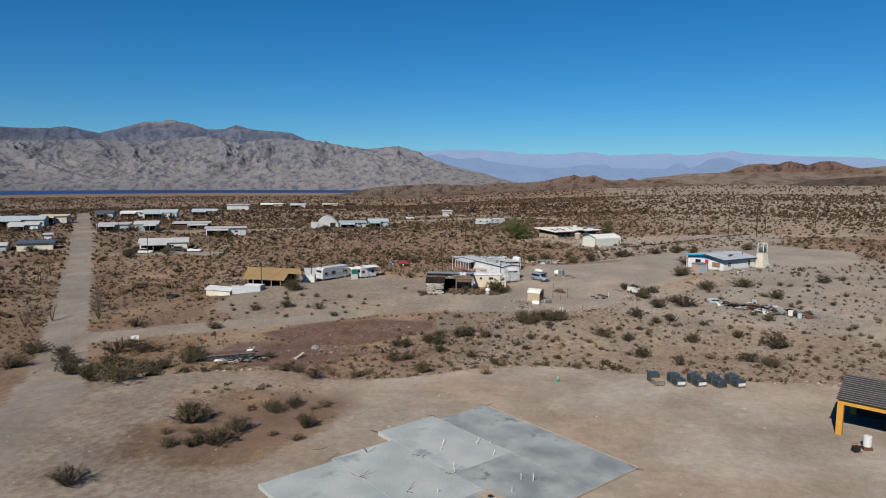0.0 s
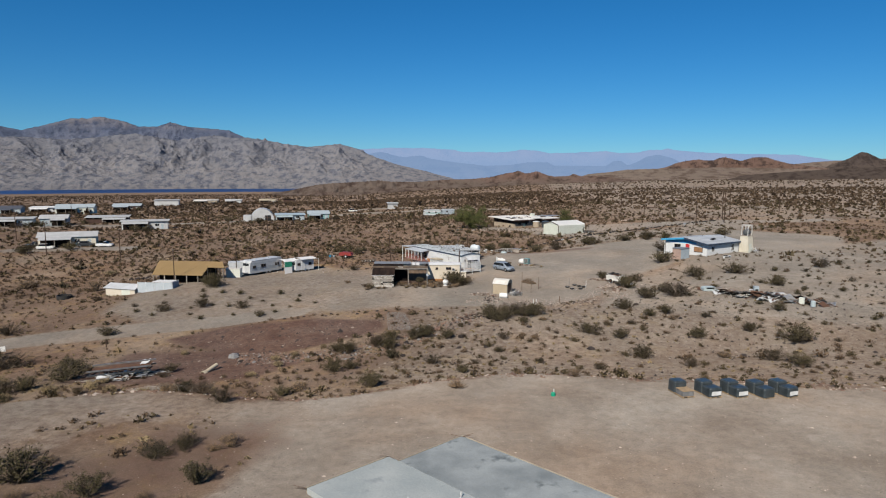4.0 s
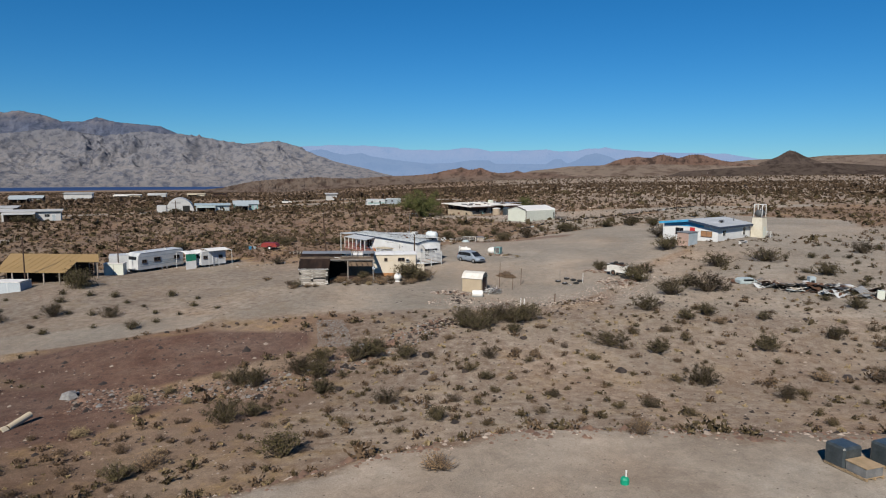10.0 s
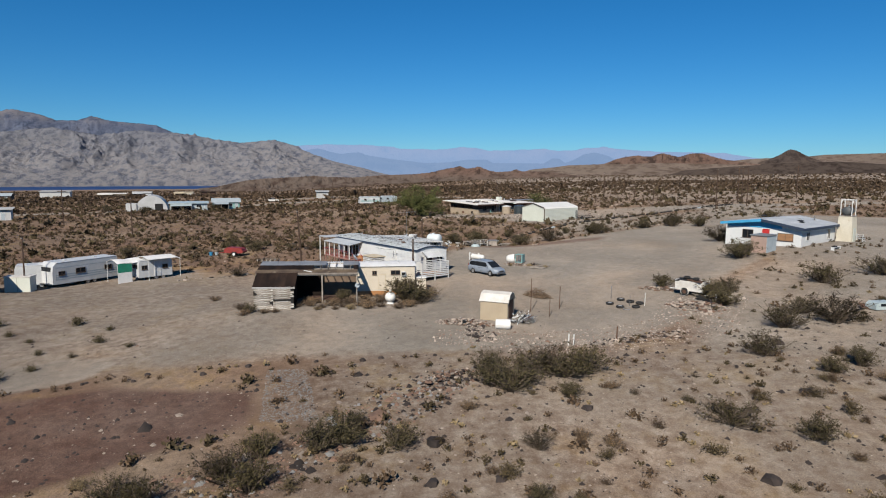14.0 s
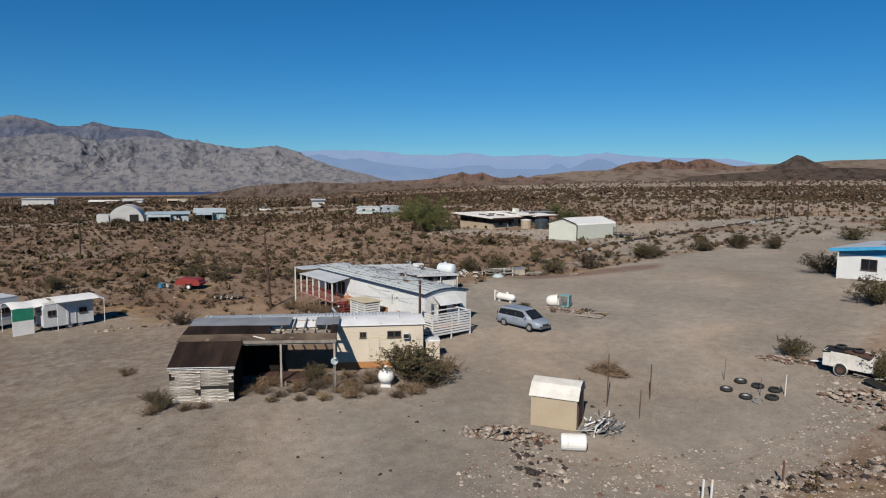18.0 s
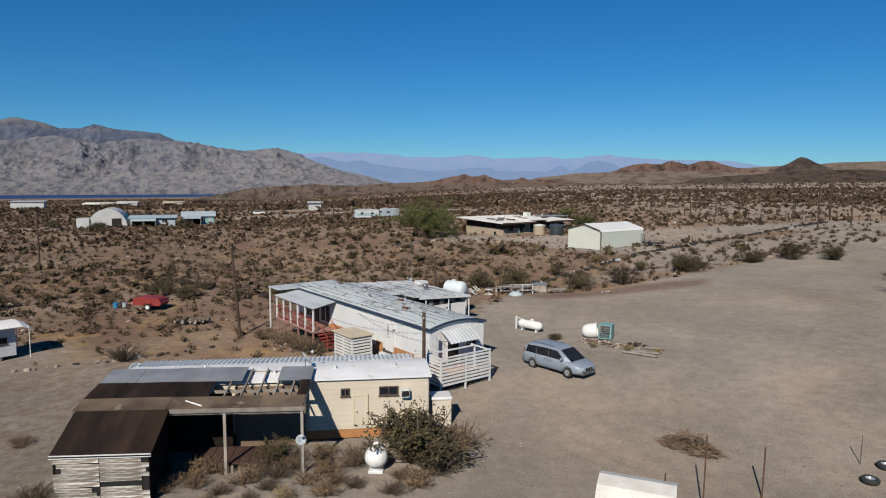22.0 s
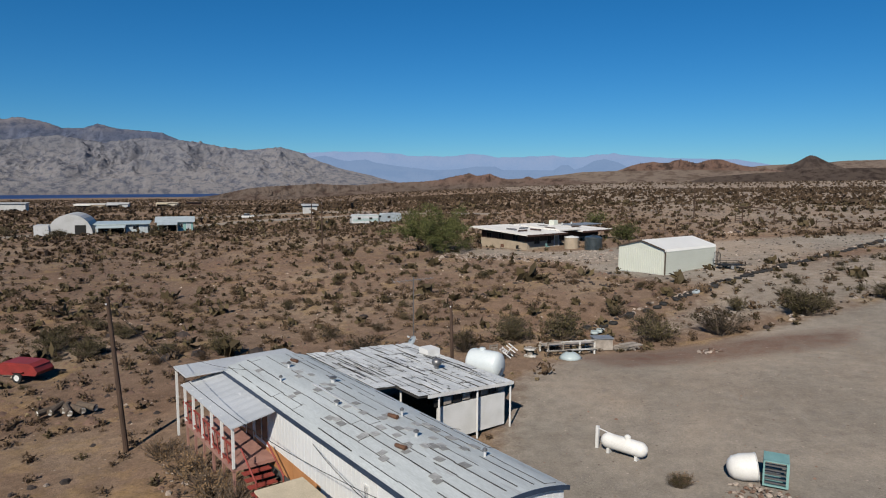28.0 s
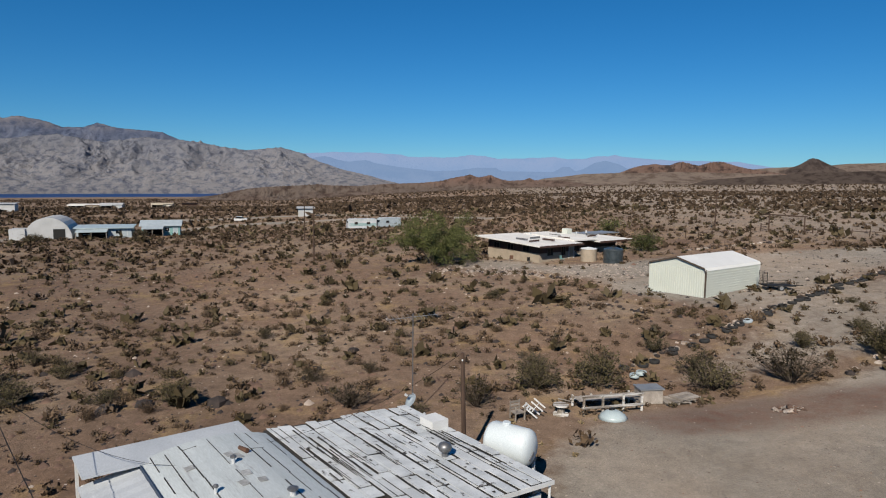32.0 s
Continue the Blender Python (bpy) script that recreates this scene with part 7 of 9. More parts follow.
# ---- clutter along the back of the yard ----
o = thing("ground_dish", .8, 24.3, 20, "pale blue dish resting face up on the ground", "dish")
part("bowl", Geo().lathe([(.1, .42), (.35, .38), (.62, .2), (.78, .0), (.74, 0), (.58, .16), (.1, .36)], 22), PALE_BLUE, o, smooth_faces=True)
part("mount", Geo().box((-.15, .0, .36), (.1, .2, .5)), BLACK, o)
o = thing("bench_table", .8, 25.9, 16, "long weathered picnic table with pale rails", "table")
part("tabletop", Geo().box((-1.8, -.35, .62), (1.8, .35, .68)), GREY_WOOD, o)
for y in (-.75, .75):
    part("bench_board", Geo().box((-1.8, y - .12, .36), (1.8, y + .12, .41)), PLANK, o)
for x in (-1.7, -.6, .6, 1.7):
    part("leg", Geo().box((x - .05, -.75, 0), (x + .05, -.65, 1.0)), PLANK, o)
    part("leg", Geo().box((x - .05, .65, 0), (x + .05, .75, .65)), PLANK, o)
part("rail", Geo().box((-1.8, -.75, .92), (1.8, -.7, 1.0)), PLANK, o)
part("rail", Geo().box((-1.8, -.75, .3), (1.8, -.7, .38)), WHITE, o)
for i, (x, y, turn) in enumerate(((-4.2, 23.9, 30), (-2.95, 24.1, 70))):
    o = thing("wooden_chair", x, y, turn, ("grey weathered wooden chair frame", "white wooden chair tipped on its back")[i], "chair", group="old chairs behind the home")
    tilt = pose(0, 0, .05 if not i else .3, 0 if not i else -55, 0, 0)
    for a in (-.28, .28):
        part("leg", Geo().box((a - .03, -.28, 0), (a + .03, -.22, .75), tilt), GREY_WOOD if not i else WHITE, o)
        part("leg", Geo().box((a - .03, .22, 0), (a + .03, .28, .95), tilt), GREY_WOOD if not i else WHITE, o)
    for k in range(3):
        part("back_slat", Geo().box((-.28, .22, .5 + k * .16), (.28, .26, .6 + k * .16), tilt), GREY_WOOD if not i else WHITE, o)
    part("seat", Geo().box((-.3, -.28, .38), (.3, .28, .42), tilt), GREY_WOOD if not i else WHITE, o)
o = thing("cable_spool", -1.85, 24.7, 0, "pale wooden cable spool standing on end", "spool")
part("disc", Geo().lathe([(.42, 0), (.42, .06)], 18), PLANK, o)
part("core", Geo().lathe([(.2, .06), (.2, .5)], 12), PLANK, o)
part("disc", Geo().lathe([(.42, .5), (.42, .57)], 18), PLANK, o)
o = thing("crate", 3.5, 27.6, 10, "grey wooden crate with a dark lid", "crate")
part("box", Geo().box((-.65, -.45, 0), (.65, .45, .8)), GREY_WOOD, o)
part("lid", Geo().box((-.72, -.52, .8), (.72, .52, .87)), GREY_SHEET, o)
for i in range(3):
    x, y = 5.0 + .3 * i, 27.6 + .1 * i
    o = thing("pallet", x, y, 12 + 9 * i, "broken grey pallet lying on the ground", "pallet", z=float(ground(x, y)) + .1 * i, group="broken pallets behind the yard")
    for k in range(6):
        part("board", Geo().box((-.75, -.5 + k * .18, .1), (.75, -.38 + k * .18, .13)), GREY_WOOD, o)
    for xx in (-.7, 0, .7):
        part("runner", Geo().box((xx - .04, -.5, 0), (xx + .04, .52, .1)), GREY_WOOD, o)
for i in range(9):
    rnd = random.Random(100 + i)
    x, y = -.9 + i * .5 + rnd.uniform(-.2, .2), 26.6 + rnd.uniform(-.5, .6)
    g = Geo().box((-.9, -.05, 0), (.9, .05, .04))
    solid("loose_board", g, GREY_WOOD, "loose weathered board on the scrap heap", "board", "boards behind the yard", at=pose(x, y, float(ground(x, y)) + .08 + .05 * (i % 4), rnd.uniform(-8, 8), rnd.uniform(-14, 14), rnd.uniform(0, 180)))
for i, (x, y, r) in enumerate(((3.9, 32.4, .3), (4.5, 33.0, .34))):
    solid("tyre_planter", Geo().lathe([(r * .55, 0), (r, .02), (r * 1.05, .12), (r * .95, .24), (r * .6, .22)], 18, pose(x, y, float(ground(x, y)) + .02), closed=False), PALE_BLUE if i < 2 else GREY_BLUE, "painted tyre lying at the bed edge", "tyre", "painted tyres along the stone edge", at=None)

# old antenna on a mast behind the home
o = thing("antenna", -9.7, 24.5, 15, "tall rooftop antenna on a thin mast", "antenna")
part("mast", Geo().rod((0, 0, 0), (0, 0, 5.6), .03), STEEL, o)
part("boom", Geo().rod((-1.4, 0, 5.3), (1.4, .1, 5.5), .02), STEEL, o)
for i in range(10):
    x = -1.3 + i * .28
    part("element", Geo().rod((x, -.9 + .05 * i, 5.32 + .02 * i), (x, .9 - .05 * i, 5.32 + .02 * i), .012, seg=4), STEEL, o)

# ---- far village ----
def far_house(x, y, turn, L, w, h, walls, roof, label, gable=True, name="house", windows=2, garage_door=False):
    """A house seen from afar: walls, roof, windows and door. Local x along its front, which looks to -y."""
    o = thing(name, x, y, turn, label, "house" if name == "house" else name.split("_")[-1])
    part("wall", Geo().box((-L / 2, 0, -.8), (L / 2, w, h)), walls, o)
    if gable:
        part("roof", Geo().prism([(-.5, h - .05), (w / 2, h + w * .16), (w + .5, h - .05), (w + .5, h - .17), (w / 2, h + w * .16 - .12), (-.5, h - .17)], -L / 2 - .5, L / 2 + .5), roof, o)
        for s in (-1, 1):
            part("gable", Geo().prism([(0, h), (w, h), (w / 2, h + w * .15)], s * (L / 2 - .1), s * L / 2), walls, o)
    else:
        part("roof", Geo().add([(-L / 2 - .5, -.7, h), (L / 2 + .5, -.7, h), (L / 2 + .5, w + .5, h + .35), (-L / 2 - .5, w + .5, h + .35), (-L / 2 - .5, -.7, h + .15), (L / 2 + .5, -.7, h + .15), (L / 2 + .5, w + .5, h + .5), (-L / 2 - .5, w + .5, h + .5)],
             [(3, 2, 1, 0), (4, 5, 6, 7), (0, 1, 5, 4), (1, 2, 6, 5), (2, 3, 7, 6), (3, 0, 4, 7)]), roof, o)
    if windows:
        a, b = (-L * .48, L * .08) if windows > 1 else (-L * .1, L * .46)
        part("porch_roof", Geo().prism([(-.55, h - .1), (-3.1, h - .55), (-3.1, h - .65), (-.55, h - .2)], a, b), roof, o)
        for px in (a + .1, (a + b) / 2, b - .1):
            part("porch_post", Geo().box((px - .07, -3.0, -.8), (px + .07, -2.86, h - .6)), GREY_WOOD, o)
        # near-black sheet on the wall paints the shade of the porch
        part("porch_screen", Geo().box((a + .2, -.06, 0), (b - .2, -.03, h - .3)), SHADE_DARK, o, "dark panel painting the porch shade on the wall")
    for i in range(windows):
        window_in(o, on_wall(-L / 2 + (i + .6) * L / (windows + .4), -.012, h * .4, 270), min(1.4, L * .12), .95)
    if windows:
        door_in(o, on_wall(L * .38, -.012, 0, 270), .9, 2.0, GREY_BLUE)
    if garage_door:
        part("garage_door", Geo().box((-L * .3, -.03, 0), (-L * .3 + 3, 0, 2.2)), YELLOW_WOOD, o, "orange boarded door")
    return o


VILLAGE = (
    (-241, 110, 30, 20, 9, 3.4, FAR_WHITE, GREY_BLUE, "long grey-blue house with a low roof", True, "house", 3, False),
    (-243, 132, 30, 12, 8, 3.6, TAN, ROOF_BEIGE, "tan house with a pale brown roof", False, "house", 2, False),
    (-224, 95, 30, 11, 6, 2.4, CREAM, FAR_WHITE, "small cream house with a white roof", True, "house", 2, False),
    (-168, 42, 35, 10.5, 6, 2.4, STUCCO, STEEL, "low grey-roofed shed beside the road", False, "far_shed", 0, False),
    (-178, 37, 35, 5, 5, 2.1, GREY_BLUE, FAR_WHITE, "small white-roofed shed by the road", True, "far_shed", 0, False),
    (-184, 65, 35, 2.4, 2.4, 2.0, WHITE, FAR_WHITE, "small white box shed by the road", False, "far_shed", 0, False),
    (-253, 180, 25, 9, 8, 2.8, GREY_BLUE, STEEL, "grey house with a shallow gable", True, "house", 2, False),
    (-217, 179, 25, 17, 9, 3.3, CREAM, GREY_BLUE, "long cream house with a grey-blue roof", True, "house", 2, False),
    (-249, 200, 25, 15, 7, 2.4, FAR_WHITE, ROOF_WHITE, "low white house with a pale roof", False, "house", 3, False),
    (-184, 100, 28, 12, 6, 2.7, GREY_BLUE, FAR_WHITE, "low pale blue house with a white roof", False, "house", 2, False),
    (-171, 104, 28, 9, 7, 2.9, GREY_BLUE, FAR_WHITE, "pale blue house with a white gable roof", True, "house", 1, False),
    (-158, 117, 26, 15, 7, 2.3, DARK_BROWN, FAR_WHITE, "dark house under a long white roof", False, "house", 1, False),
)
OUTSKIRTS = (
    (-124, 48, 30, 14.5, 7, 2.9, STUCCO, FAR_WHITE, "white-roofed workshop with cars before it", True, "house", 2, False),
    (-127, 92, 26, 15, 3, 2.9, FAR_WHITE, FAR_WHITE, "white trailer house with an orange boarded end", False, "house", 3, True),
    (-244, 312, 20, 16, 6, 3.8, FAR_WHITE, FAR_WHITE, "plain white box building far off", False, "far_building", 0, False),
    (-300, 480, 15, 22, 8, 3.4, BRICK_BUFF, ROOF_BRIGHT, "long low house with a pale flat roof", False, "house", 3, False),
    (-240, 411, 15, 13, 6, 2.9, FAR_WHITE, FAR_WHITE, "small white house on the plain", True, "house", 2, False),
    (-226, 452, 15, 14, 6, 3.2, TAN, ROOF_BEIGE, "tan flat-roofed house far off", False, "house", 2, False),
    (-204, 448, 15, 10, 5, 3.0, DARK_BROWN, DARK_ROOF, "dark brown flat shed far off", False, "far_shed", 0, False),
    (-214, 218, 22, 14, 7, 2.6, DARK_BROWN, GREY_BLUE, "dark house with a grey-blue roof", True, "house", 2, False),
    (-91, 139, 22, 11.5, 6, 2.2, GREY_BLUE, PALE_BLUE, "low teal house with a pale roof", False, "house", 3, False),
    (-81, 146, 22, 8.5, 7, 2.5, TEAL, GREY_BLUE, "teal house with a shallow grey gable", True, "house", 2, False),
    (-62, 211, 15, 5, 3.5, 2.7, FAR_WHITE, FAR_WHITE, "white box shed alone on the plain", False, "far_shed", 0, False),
)
for x, y, turn, L, w, h, wl, rf, lb, gb, nm, wn_, gd in VILLAGE + OUTSKIRTS:
    far_house(x, y, turn, L, w, h, wl, rf, lb, gb, nm, wn_, gd)
# half-round white barn
o = thing("quonset_barn", -101, 134, 22, "white half-round metal barn with an open door", "barn")
arc = [(4.8 * math.cos(a), 4.9 * math.sin(a)) for a in np.linspace(0, math.pi, 15)]
part("shell", Geo().prism([(p[0], p[1]) for p in arc], 0, 11, "y"), FAR_WHITE, o)
part("front_wall", Geo().prism([(p[0] * .97, p[1] * .97) for p in arc], -.05, -.002, "y"), FAR_WHITE, o)
part("doorway", Geo().box((1.0, -.09, 0), (3.4, -.051, 2.3)), BLACK, o)
part("side_room", Geo().box((-7.5, -.5, -.5), (-4.4, 4, 2.4)), FAR_WHITE, o)
caravan(-36, 148, 20, 7.0, 2.4, 2.6, "far white caravan on the plain", WHITE_METAL, TEAL, ((2, 1.4, .8, .5), (5, 1.4, .8, .5)))
caravan(-28.5, 150, 30, 5.5, 2.4, 2.5, "far pale blue camper on the plain", GREY_BLUE, None, ((2, 1.4, .8, .5),), "camper_trailer")
simple_car(-80, 199, 20, CAR_WHITE, "white car parked far out on the plain")
simple_car(-127, 43, 20, CAR_WHITE, "white car parked before the workshop")
simple_car(-133, 46, 70, CAR_DARK, "dark truck parked beside the workshop", True)
simple_car(-119, 49, 15, CAR_DARK, "dark car parked before the workshop")
simple_car(-113, 48.5, 15, CAR_WHITE, "white pickup truck beside the workshop", True)
for i, (x, y, h) in enumerate(((-95, 28, 8), (-119, 33, 8.5), (-150, 60, 9), (-66, 52, 8), (-31, 92, 8), (54, 70, 9), (64, 78, 9), (8.5, 112, 7), (-175, 80, 9), (-100, 85, 8.5), (-40, 122, 8), (-190, 140, 9), (72, 100, 9), (40, 118, 8))):
    utility_pole(x, y, float(ground(x, y)) + h, (0, 0), "far wooden utility pole on the plain", .13, i % 3 == 0)

# ---- building pad: slab, pallets, carport, hydrant ----
sl = thing("slab", .9, -79.5, -38.7, "new grey concrete house slab with stub pipes and form boards", "slab", z=-.24, kind="")
for x0, x1, y0, y1, m_ in ((0, 18, -5.9, 0, CONCRETE_DAMP), (-1, 9.6, -12.3, -5.92, CONCRETE), (9.62, 18, -12.3, -5.92, CONCRETE_DAMP), (1.3, 5.5, -18.4, -12.32, CONCRETE), (5.52, 13, -18.4, -12.32, CONCRETE), (13.02, 18, -18.4, -12.32, CONCRETE_DAMP),
                          (1.8, 6.5, -25, -18.42, CONCRETE), (6.52, 13, -25, -18.42, CONCRETE), (13.02, 18, -25, -18.42, CONCRETE)):
    part("slab_panel", Geo().box((x0, y0, -.25), (x1, y1, .12), c=.01), m_, sl)
for a, b in (((-.05, .02, -.2), (18.1, .1, .15)), ((18.02, -25, -.2), (18.1, .02, .15)), ((-1.1, -12.3, -.2), (-1.02, -5.9, .15)), ((-.08, -5.9, -.2), (-.02, .02, .15))):
    part("form_board", Geo().box(a, b), FORM_WOOD, sl)
rnd = random.Random(5)
for x, y, h in ((6.2, -6.5, .55), (6.6, -7.1, .5), (7.3, -6.2, .4), (8.9, -7.2, .45), (9.1, -7.5, .3), (4.6, -9.2, .6), (4.9, -9.6, .4), (5.6, -10.3, .35), (8.8, -11.6, .7), (9.3, -12.0, .4), (14.4, -8.4, .9), (13.6, -8.9, .7), (14.6, -10.9, .6), (15.4, -13.2, .5), (11.2, -15.2, .4)):
    part("stub_pipe", Geo().rod((x, y, .1), (x, y, .12 + h * .7), .03, seg=8), PIPE_WHITE, sl, "white stub pipe")
part("drain_box", Geo().box((13.2, -13.4, .12), (15.0, -11.9, .15)), FORM_WOOD, sl)
part("drain_hole", Geo().box((13.9, -12.8, .151), (14.3, -12.4, .158)), BLACK, sl)
for x, y in ((-1, -12.3), (-1, -5.9), (18, -.4), (5.5, -12.3), (2.2, -15.5), (5.5, -18.4), (9.6, -12.4), (-.9, -18.3), (.1, -.1), (1.2, -18.5), (9.6, -16.8)):
    for k in range(3):
        a = rnd.uniform(0, 6.28)
        part("rebar", Geo().rod((x, y, .1), (x + .8 * math.cos(a), y + .8 * math.sin(a), .28 + .1 * k), .016, seg=4), RUST, sl)
# wrapped pallets of stone
def wrapped_pallet(x, y, turn, label, open_front=False, tag=True):
    o = thing("wrapped_pallet", x, y, turn, label, "pallet", group="wrapped pallets on the pad")
    for s in (-.5, 0, .5):
        part("runner", Geo().box((s - .05, -1.1, 0), (s + .05, 1.1, .1)), PALLET_WOOD, o)
    for k in range(7):
        part("deck_board", Geo().box((-.58, -1.1 + k * .33, .1), (.58, -.98 + k * .33, .13)), PALLET_WOOD, o)
    part("wrapped_load", Geo().box((-.58, .03, .13), (.58, 1.12, 1.08), c=.1), WRAP, o, "dark film-wrapped stone load")
    if open_front:
        part("stone_layer", Geo().box((-.52, -1.05, .13), (.52, .0, .55), c=.03), STONE_PALLET, o)
        part("top_sheet", Geo().box((-.55, -1.08, .56), (.55, .0, .6)), PALLET_WOOD, o)
    else:
        part("wrapped_load", Geo().box((-.6, -1.1, .13), (.6, .0, .88), c=.1), WRAP, o)
        if tag:
            part("paper_label", Geo().box((-.45, -1.125, .25), (.48, -1.104, .58)), WHITE, o, "white paper label")


for i, (x, y) in enumerate(((18.7, -67.9), (20.9, -67.8), (23.1, -67.6), (25.2, -67.6), (27.2, -67.2))):
    wrapped_pallet(x, y, 21 + 2 * i, "half-empty pallet of stone in dark film" if i == 0 else "pallet of stone wrapped in dark film on the pad", i == 0, i != 3)
o = thing("hydrant", 7.8, -69.4, 0, "small green valve cover with a white stub on the pad", "hydrant")
part("cover", Geo().lathe([(.2, 0), (.2, .22), (.14, .3), (.04, .33)], 14), GREEN_PLASTIC, o)
part("stub", Geo().rod((.05, 0, .28), (.05, 0, .62), .04), PIPE_WHITE, o)
# unfinished carport with yellow sheathing and dark roof courses
def pad_carport():
    o = thing("unfinished_garage", 33.2, -80.2, -30, "unfinished garage of yellow sheathing under a dark coursed roof", "garage", z=.0)
    w, d, h = 9.0, 7.0, 2.9
    for x in (0, w / 2, w):
        part("post", Geo().box((x - .25, 0, -.2), (x + .25, .5, h)), YELLOW_WOOD, o)
        part("post", Geo().box((x - .25, d - .5, -.2), (x + .25, d, h)), YELLOW_WOOD, o)
    part("header", Geo().box((-.25, .05, h), (w + .25, .45, h + .5)), YELLOW_WOOD, o)
    part("header", Geo().box((-.25, d - .45, h), (w + .25, d - .05, h + .5)), YELLOW_WOOD, o)
    part("back_wall", Geo().box((.25, d - .3, 0), (w - .25, d - .2, h)), DARK_BROWN, o)
    part("low_wall", Geo().box((w / 2 + .25, .1, 0), (w - .25, .3, 1.6)), YELLOW_WOOD, o)
    part("floor", Geo().box((-.4, -.6, -.3), (w + .4, d + .3, .06)), CONCRETE, o)
    n = 13
    for k in range(n):
        for s in (0, 1):
            y0, y1 = -.2 + k * (d / 2 + .2) / n, -.2 + (k + 1.1) * (d / 2 + .2) / n
            z0, z1 = h + .5 + 1.5 * k / n, h + .5 + 1.5 * (k + 1) / n
            if s:
                y0, y1 = d - y0, d - y1
            part("roof_course", Geo().add([(-.35, y0, z0 + .06), (w + .7, y0, z0 + .06), (w + .7, y1, z1), (-.35, y1, z1), (-.35, y0, z0), (w + .7, y0, z0), (w + .7, y1, z1 - .05), (-.35, y1, z1 - .05)],
                 [(0, 1, 2, 3), (7, 6, 5, 4), (0, 4, 5, 1), (1, 5, 6, 2), (2, 6, 7, 3), (3, 7, 4, 0)]), ROOF_TILE, o)
            yb = y0 + (y1 - y0) * .18
            part("roof_batten", Geo().box((-.36, min(yb, yb + (y1 - y0) * .3), z0 + .055), (w + .7, max(yb, yb + (y1 - y0) * .3), z0 + .1)), PATCH, o, "grey roof batten")
    for x in (-.2, w + .1):
        part("gable", Geo().prism([(0, h + .5), (d, h + .5), (d / 2, h + 1.85)], x, x + .1), YELLOW_WOOD, o)


pad_carport()
o = thing("white_drum", 34.4, -83.2, 0, "white upright drum beside a small generator", "drum")
part("shell", Geo().lathe([(.3, .25), (.33, .3), (.33, 1.15), (.28, 1.2)], 16), WHITE, o)
part("stand", Geo().box((-.35, -.35, 0), (.35, .35, .25)), RUST, o)
o = thing("generator", 33.3, -83.9, 20, "small black and red generator on the ground", "generator")
part("engine", Geo().box((-.3, -.2, .1), (.3, .2, .5), c=.04), BLACK, o)
for s in (-.25, .25):
    part("frame_bar", Geo().rod((-.4, s, .05), (.4, s, .05), .02), CAR_RED, o)
    part("frame_bar", Geo().rod((-.4, s, .6), (.4, s, .6), .02), CAR_RED, o)



# ---- gate, fence and poles at the far drive ----
o = thing("ranch_gate", 48.8, 108.4, -48, "open gate frame of dark timber posts and a log beam", "gate")
for x in (-3, 3):
    part("post", Geo().rod((x, 0, -.4), (x, 0, 3.0), .13, .11, 8), POLE_WOOD, o)
part("beam", Geo().rod((-4.0, 0, 3.05), (3.4, 0, 2.95), .12, .1, 8), POLE_WOOD, o)
for s_ in (-1, 1):
    for z in (.4, .8, 1.2):
        part("side_rail", Geo().rod((s_ * 3, 0, z), (s_ * 4.4, 0, z - .05), .06, .05, 6), POLE_WOOD, o)
    part("side_post", Geo().rod((s_ * 4.4, 0, -.3), (s_ * 4.4, 0, 1.4), .1, seg=7), POLE_WOOD, o)
rnd = random.Random(31)
for line, lab in ((((52.5, 105), (57, 98), (61.6, 92)), "low dark log fence beside the far drive"), (((61.6, 89), (65.6, 89.5), (80, 92)), "low dark log fence along the far road"), (((30, 104), (38, 108), (45, 111)), "low dark log fence behind the house")):
    o = thing("log_fence", line[0][0], line[0][1], 0, lab, "fence")
    inv = o.matrix_world.inverted()
    for (ax, ay), (bx, by) in zip(line, line[1:]):
        n = max(1, round(math.hypot(bx - ax, by - ay) / 2.6))
        ps = [(ax + (bx - ax) * i / n, ay + (by - ay) * i / n) for i in range(n + 1)]
        ps = [Vector((x, y, float(surface(x, y)))) for x, y in ps]
        for p in ps[:-1]:
            part("post", Geo().rod(inv @ (p - Vector((0, 0, .3))), inv @ (p + Vector((.03, 0, rnd.uniform(.9, 1.2)))), .08, .07, 6), POLE_WOOD, o)
        for p, q in zip(ps, ps[1:]):
            part("rail", Geo().rod(inv @ (p + Vector((0, 0, .75))), inv @ (q + Vector((0, 0, .7))), .05, .045, 6), POLE_WOOD, o)
utility_pole(67.0, 90.4, float(ground(67, 90)) + 9, (0, 0), "tall brown utility pole beside the far road", .15, True)
utility_pole(90.6, 109, float(ground(90, 109)) + 9, (0, 0), "tall brown utility pole beside the far road", .15, True)
wire((67.0, 90.4, float(ground(67, 90)) + 8.7), (90.6, 109, float(ground(90, 109)) + 8.7), .8)
# wrecked trailer frame half buried in the red bank
o = thing("wrecked_trailer", -43.4, -57.6, 9, "rusted wrecked trailer frame with torn white sheets on the red bank", "trailer", z=float(surface(-40, -57)) - .1)
for yy, zz_ in ((-.7, .25), (-.7, .75), (.75, .55), (.75, 1.05)):
    part("side_rail", Geo().box((0, yy - .06, 0), (7.2, yy + .06, .16), pose(0, 0, zz_, 0, -6, 0)), CAR_DARK if zz_ < .6 else STEEL, o)
for k in range(7):
    part("cross_member", Geo().box((.3 + k * 1.05, -.75, .3 + k * .11), (.42 + k * 1.05, .8, .42 + k * .11)), RUST, o)
    part("upright", Geo().box((.3 + k * 1.05, -.74, .2 + k * .11), (.38 + k * 1.05, -.66, .85 + k * .11)), CAR_DARK, o)
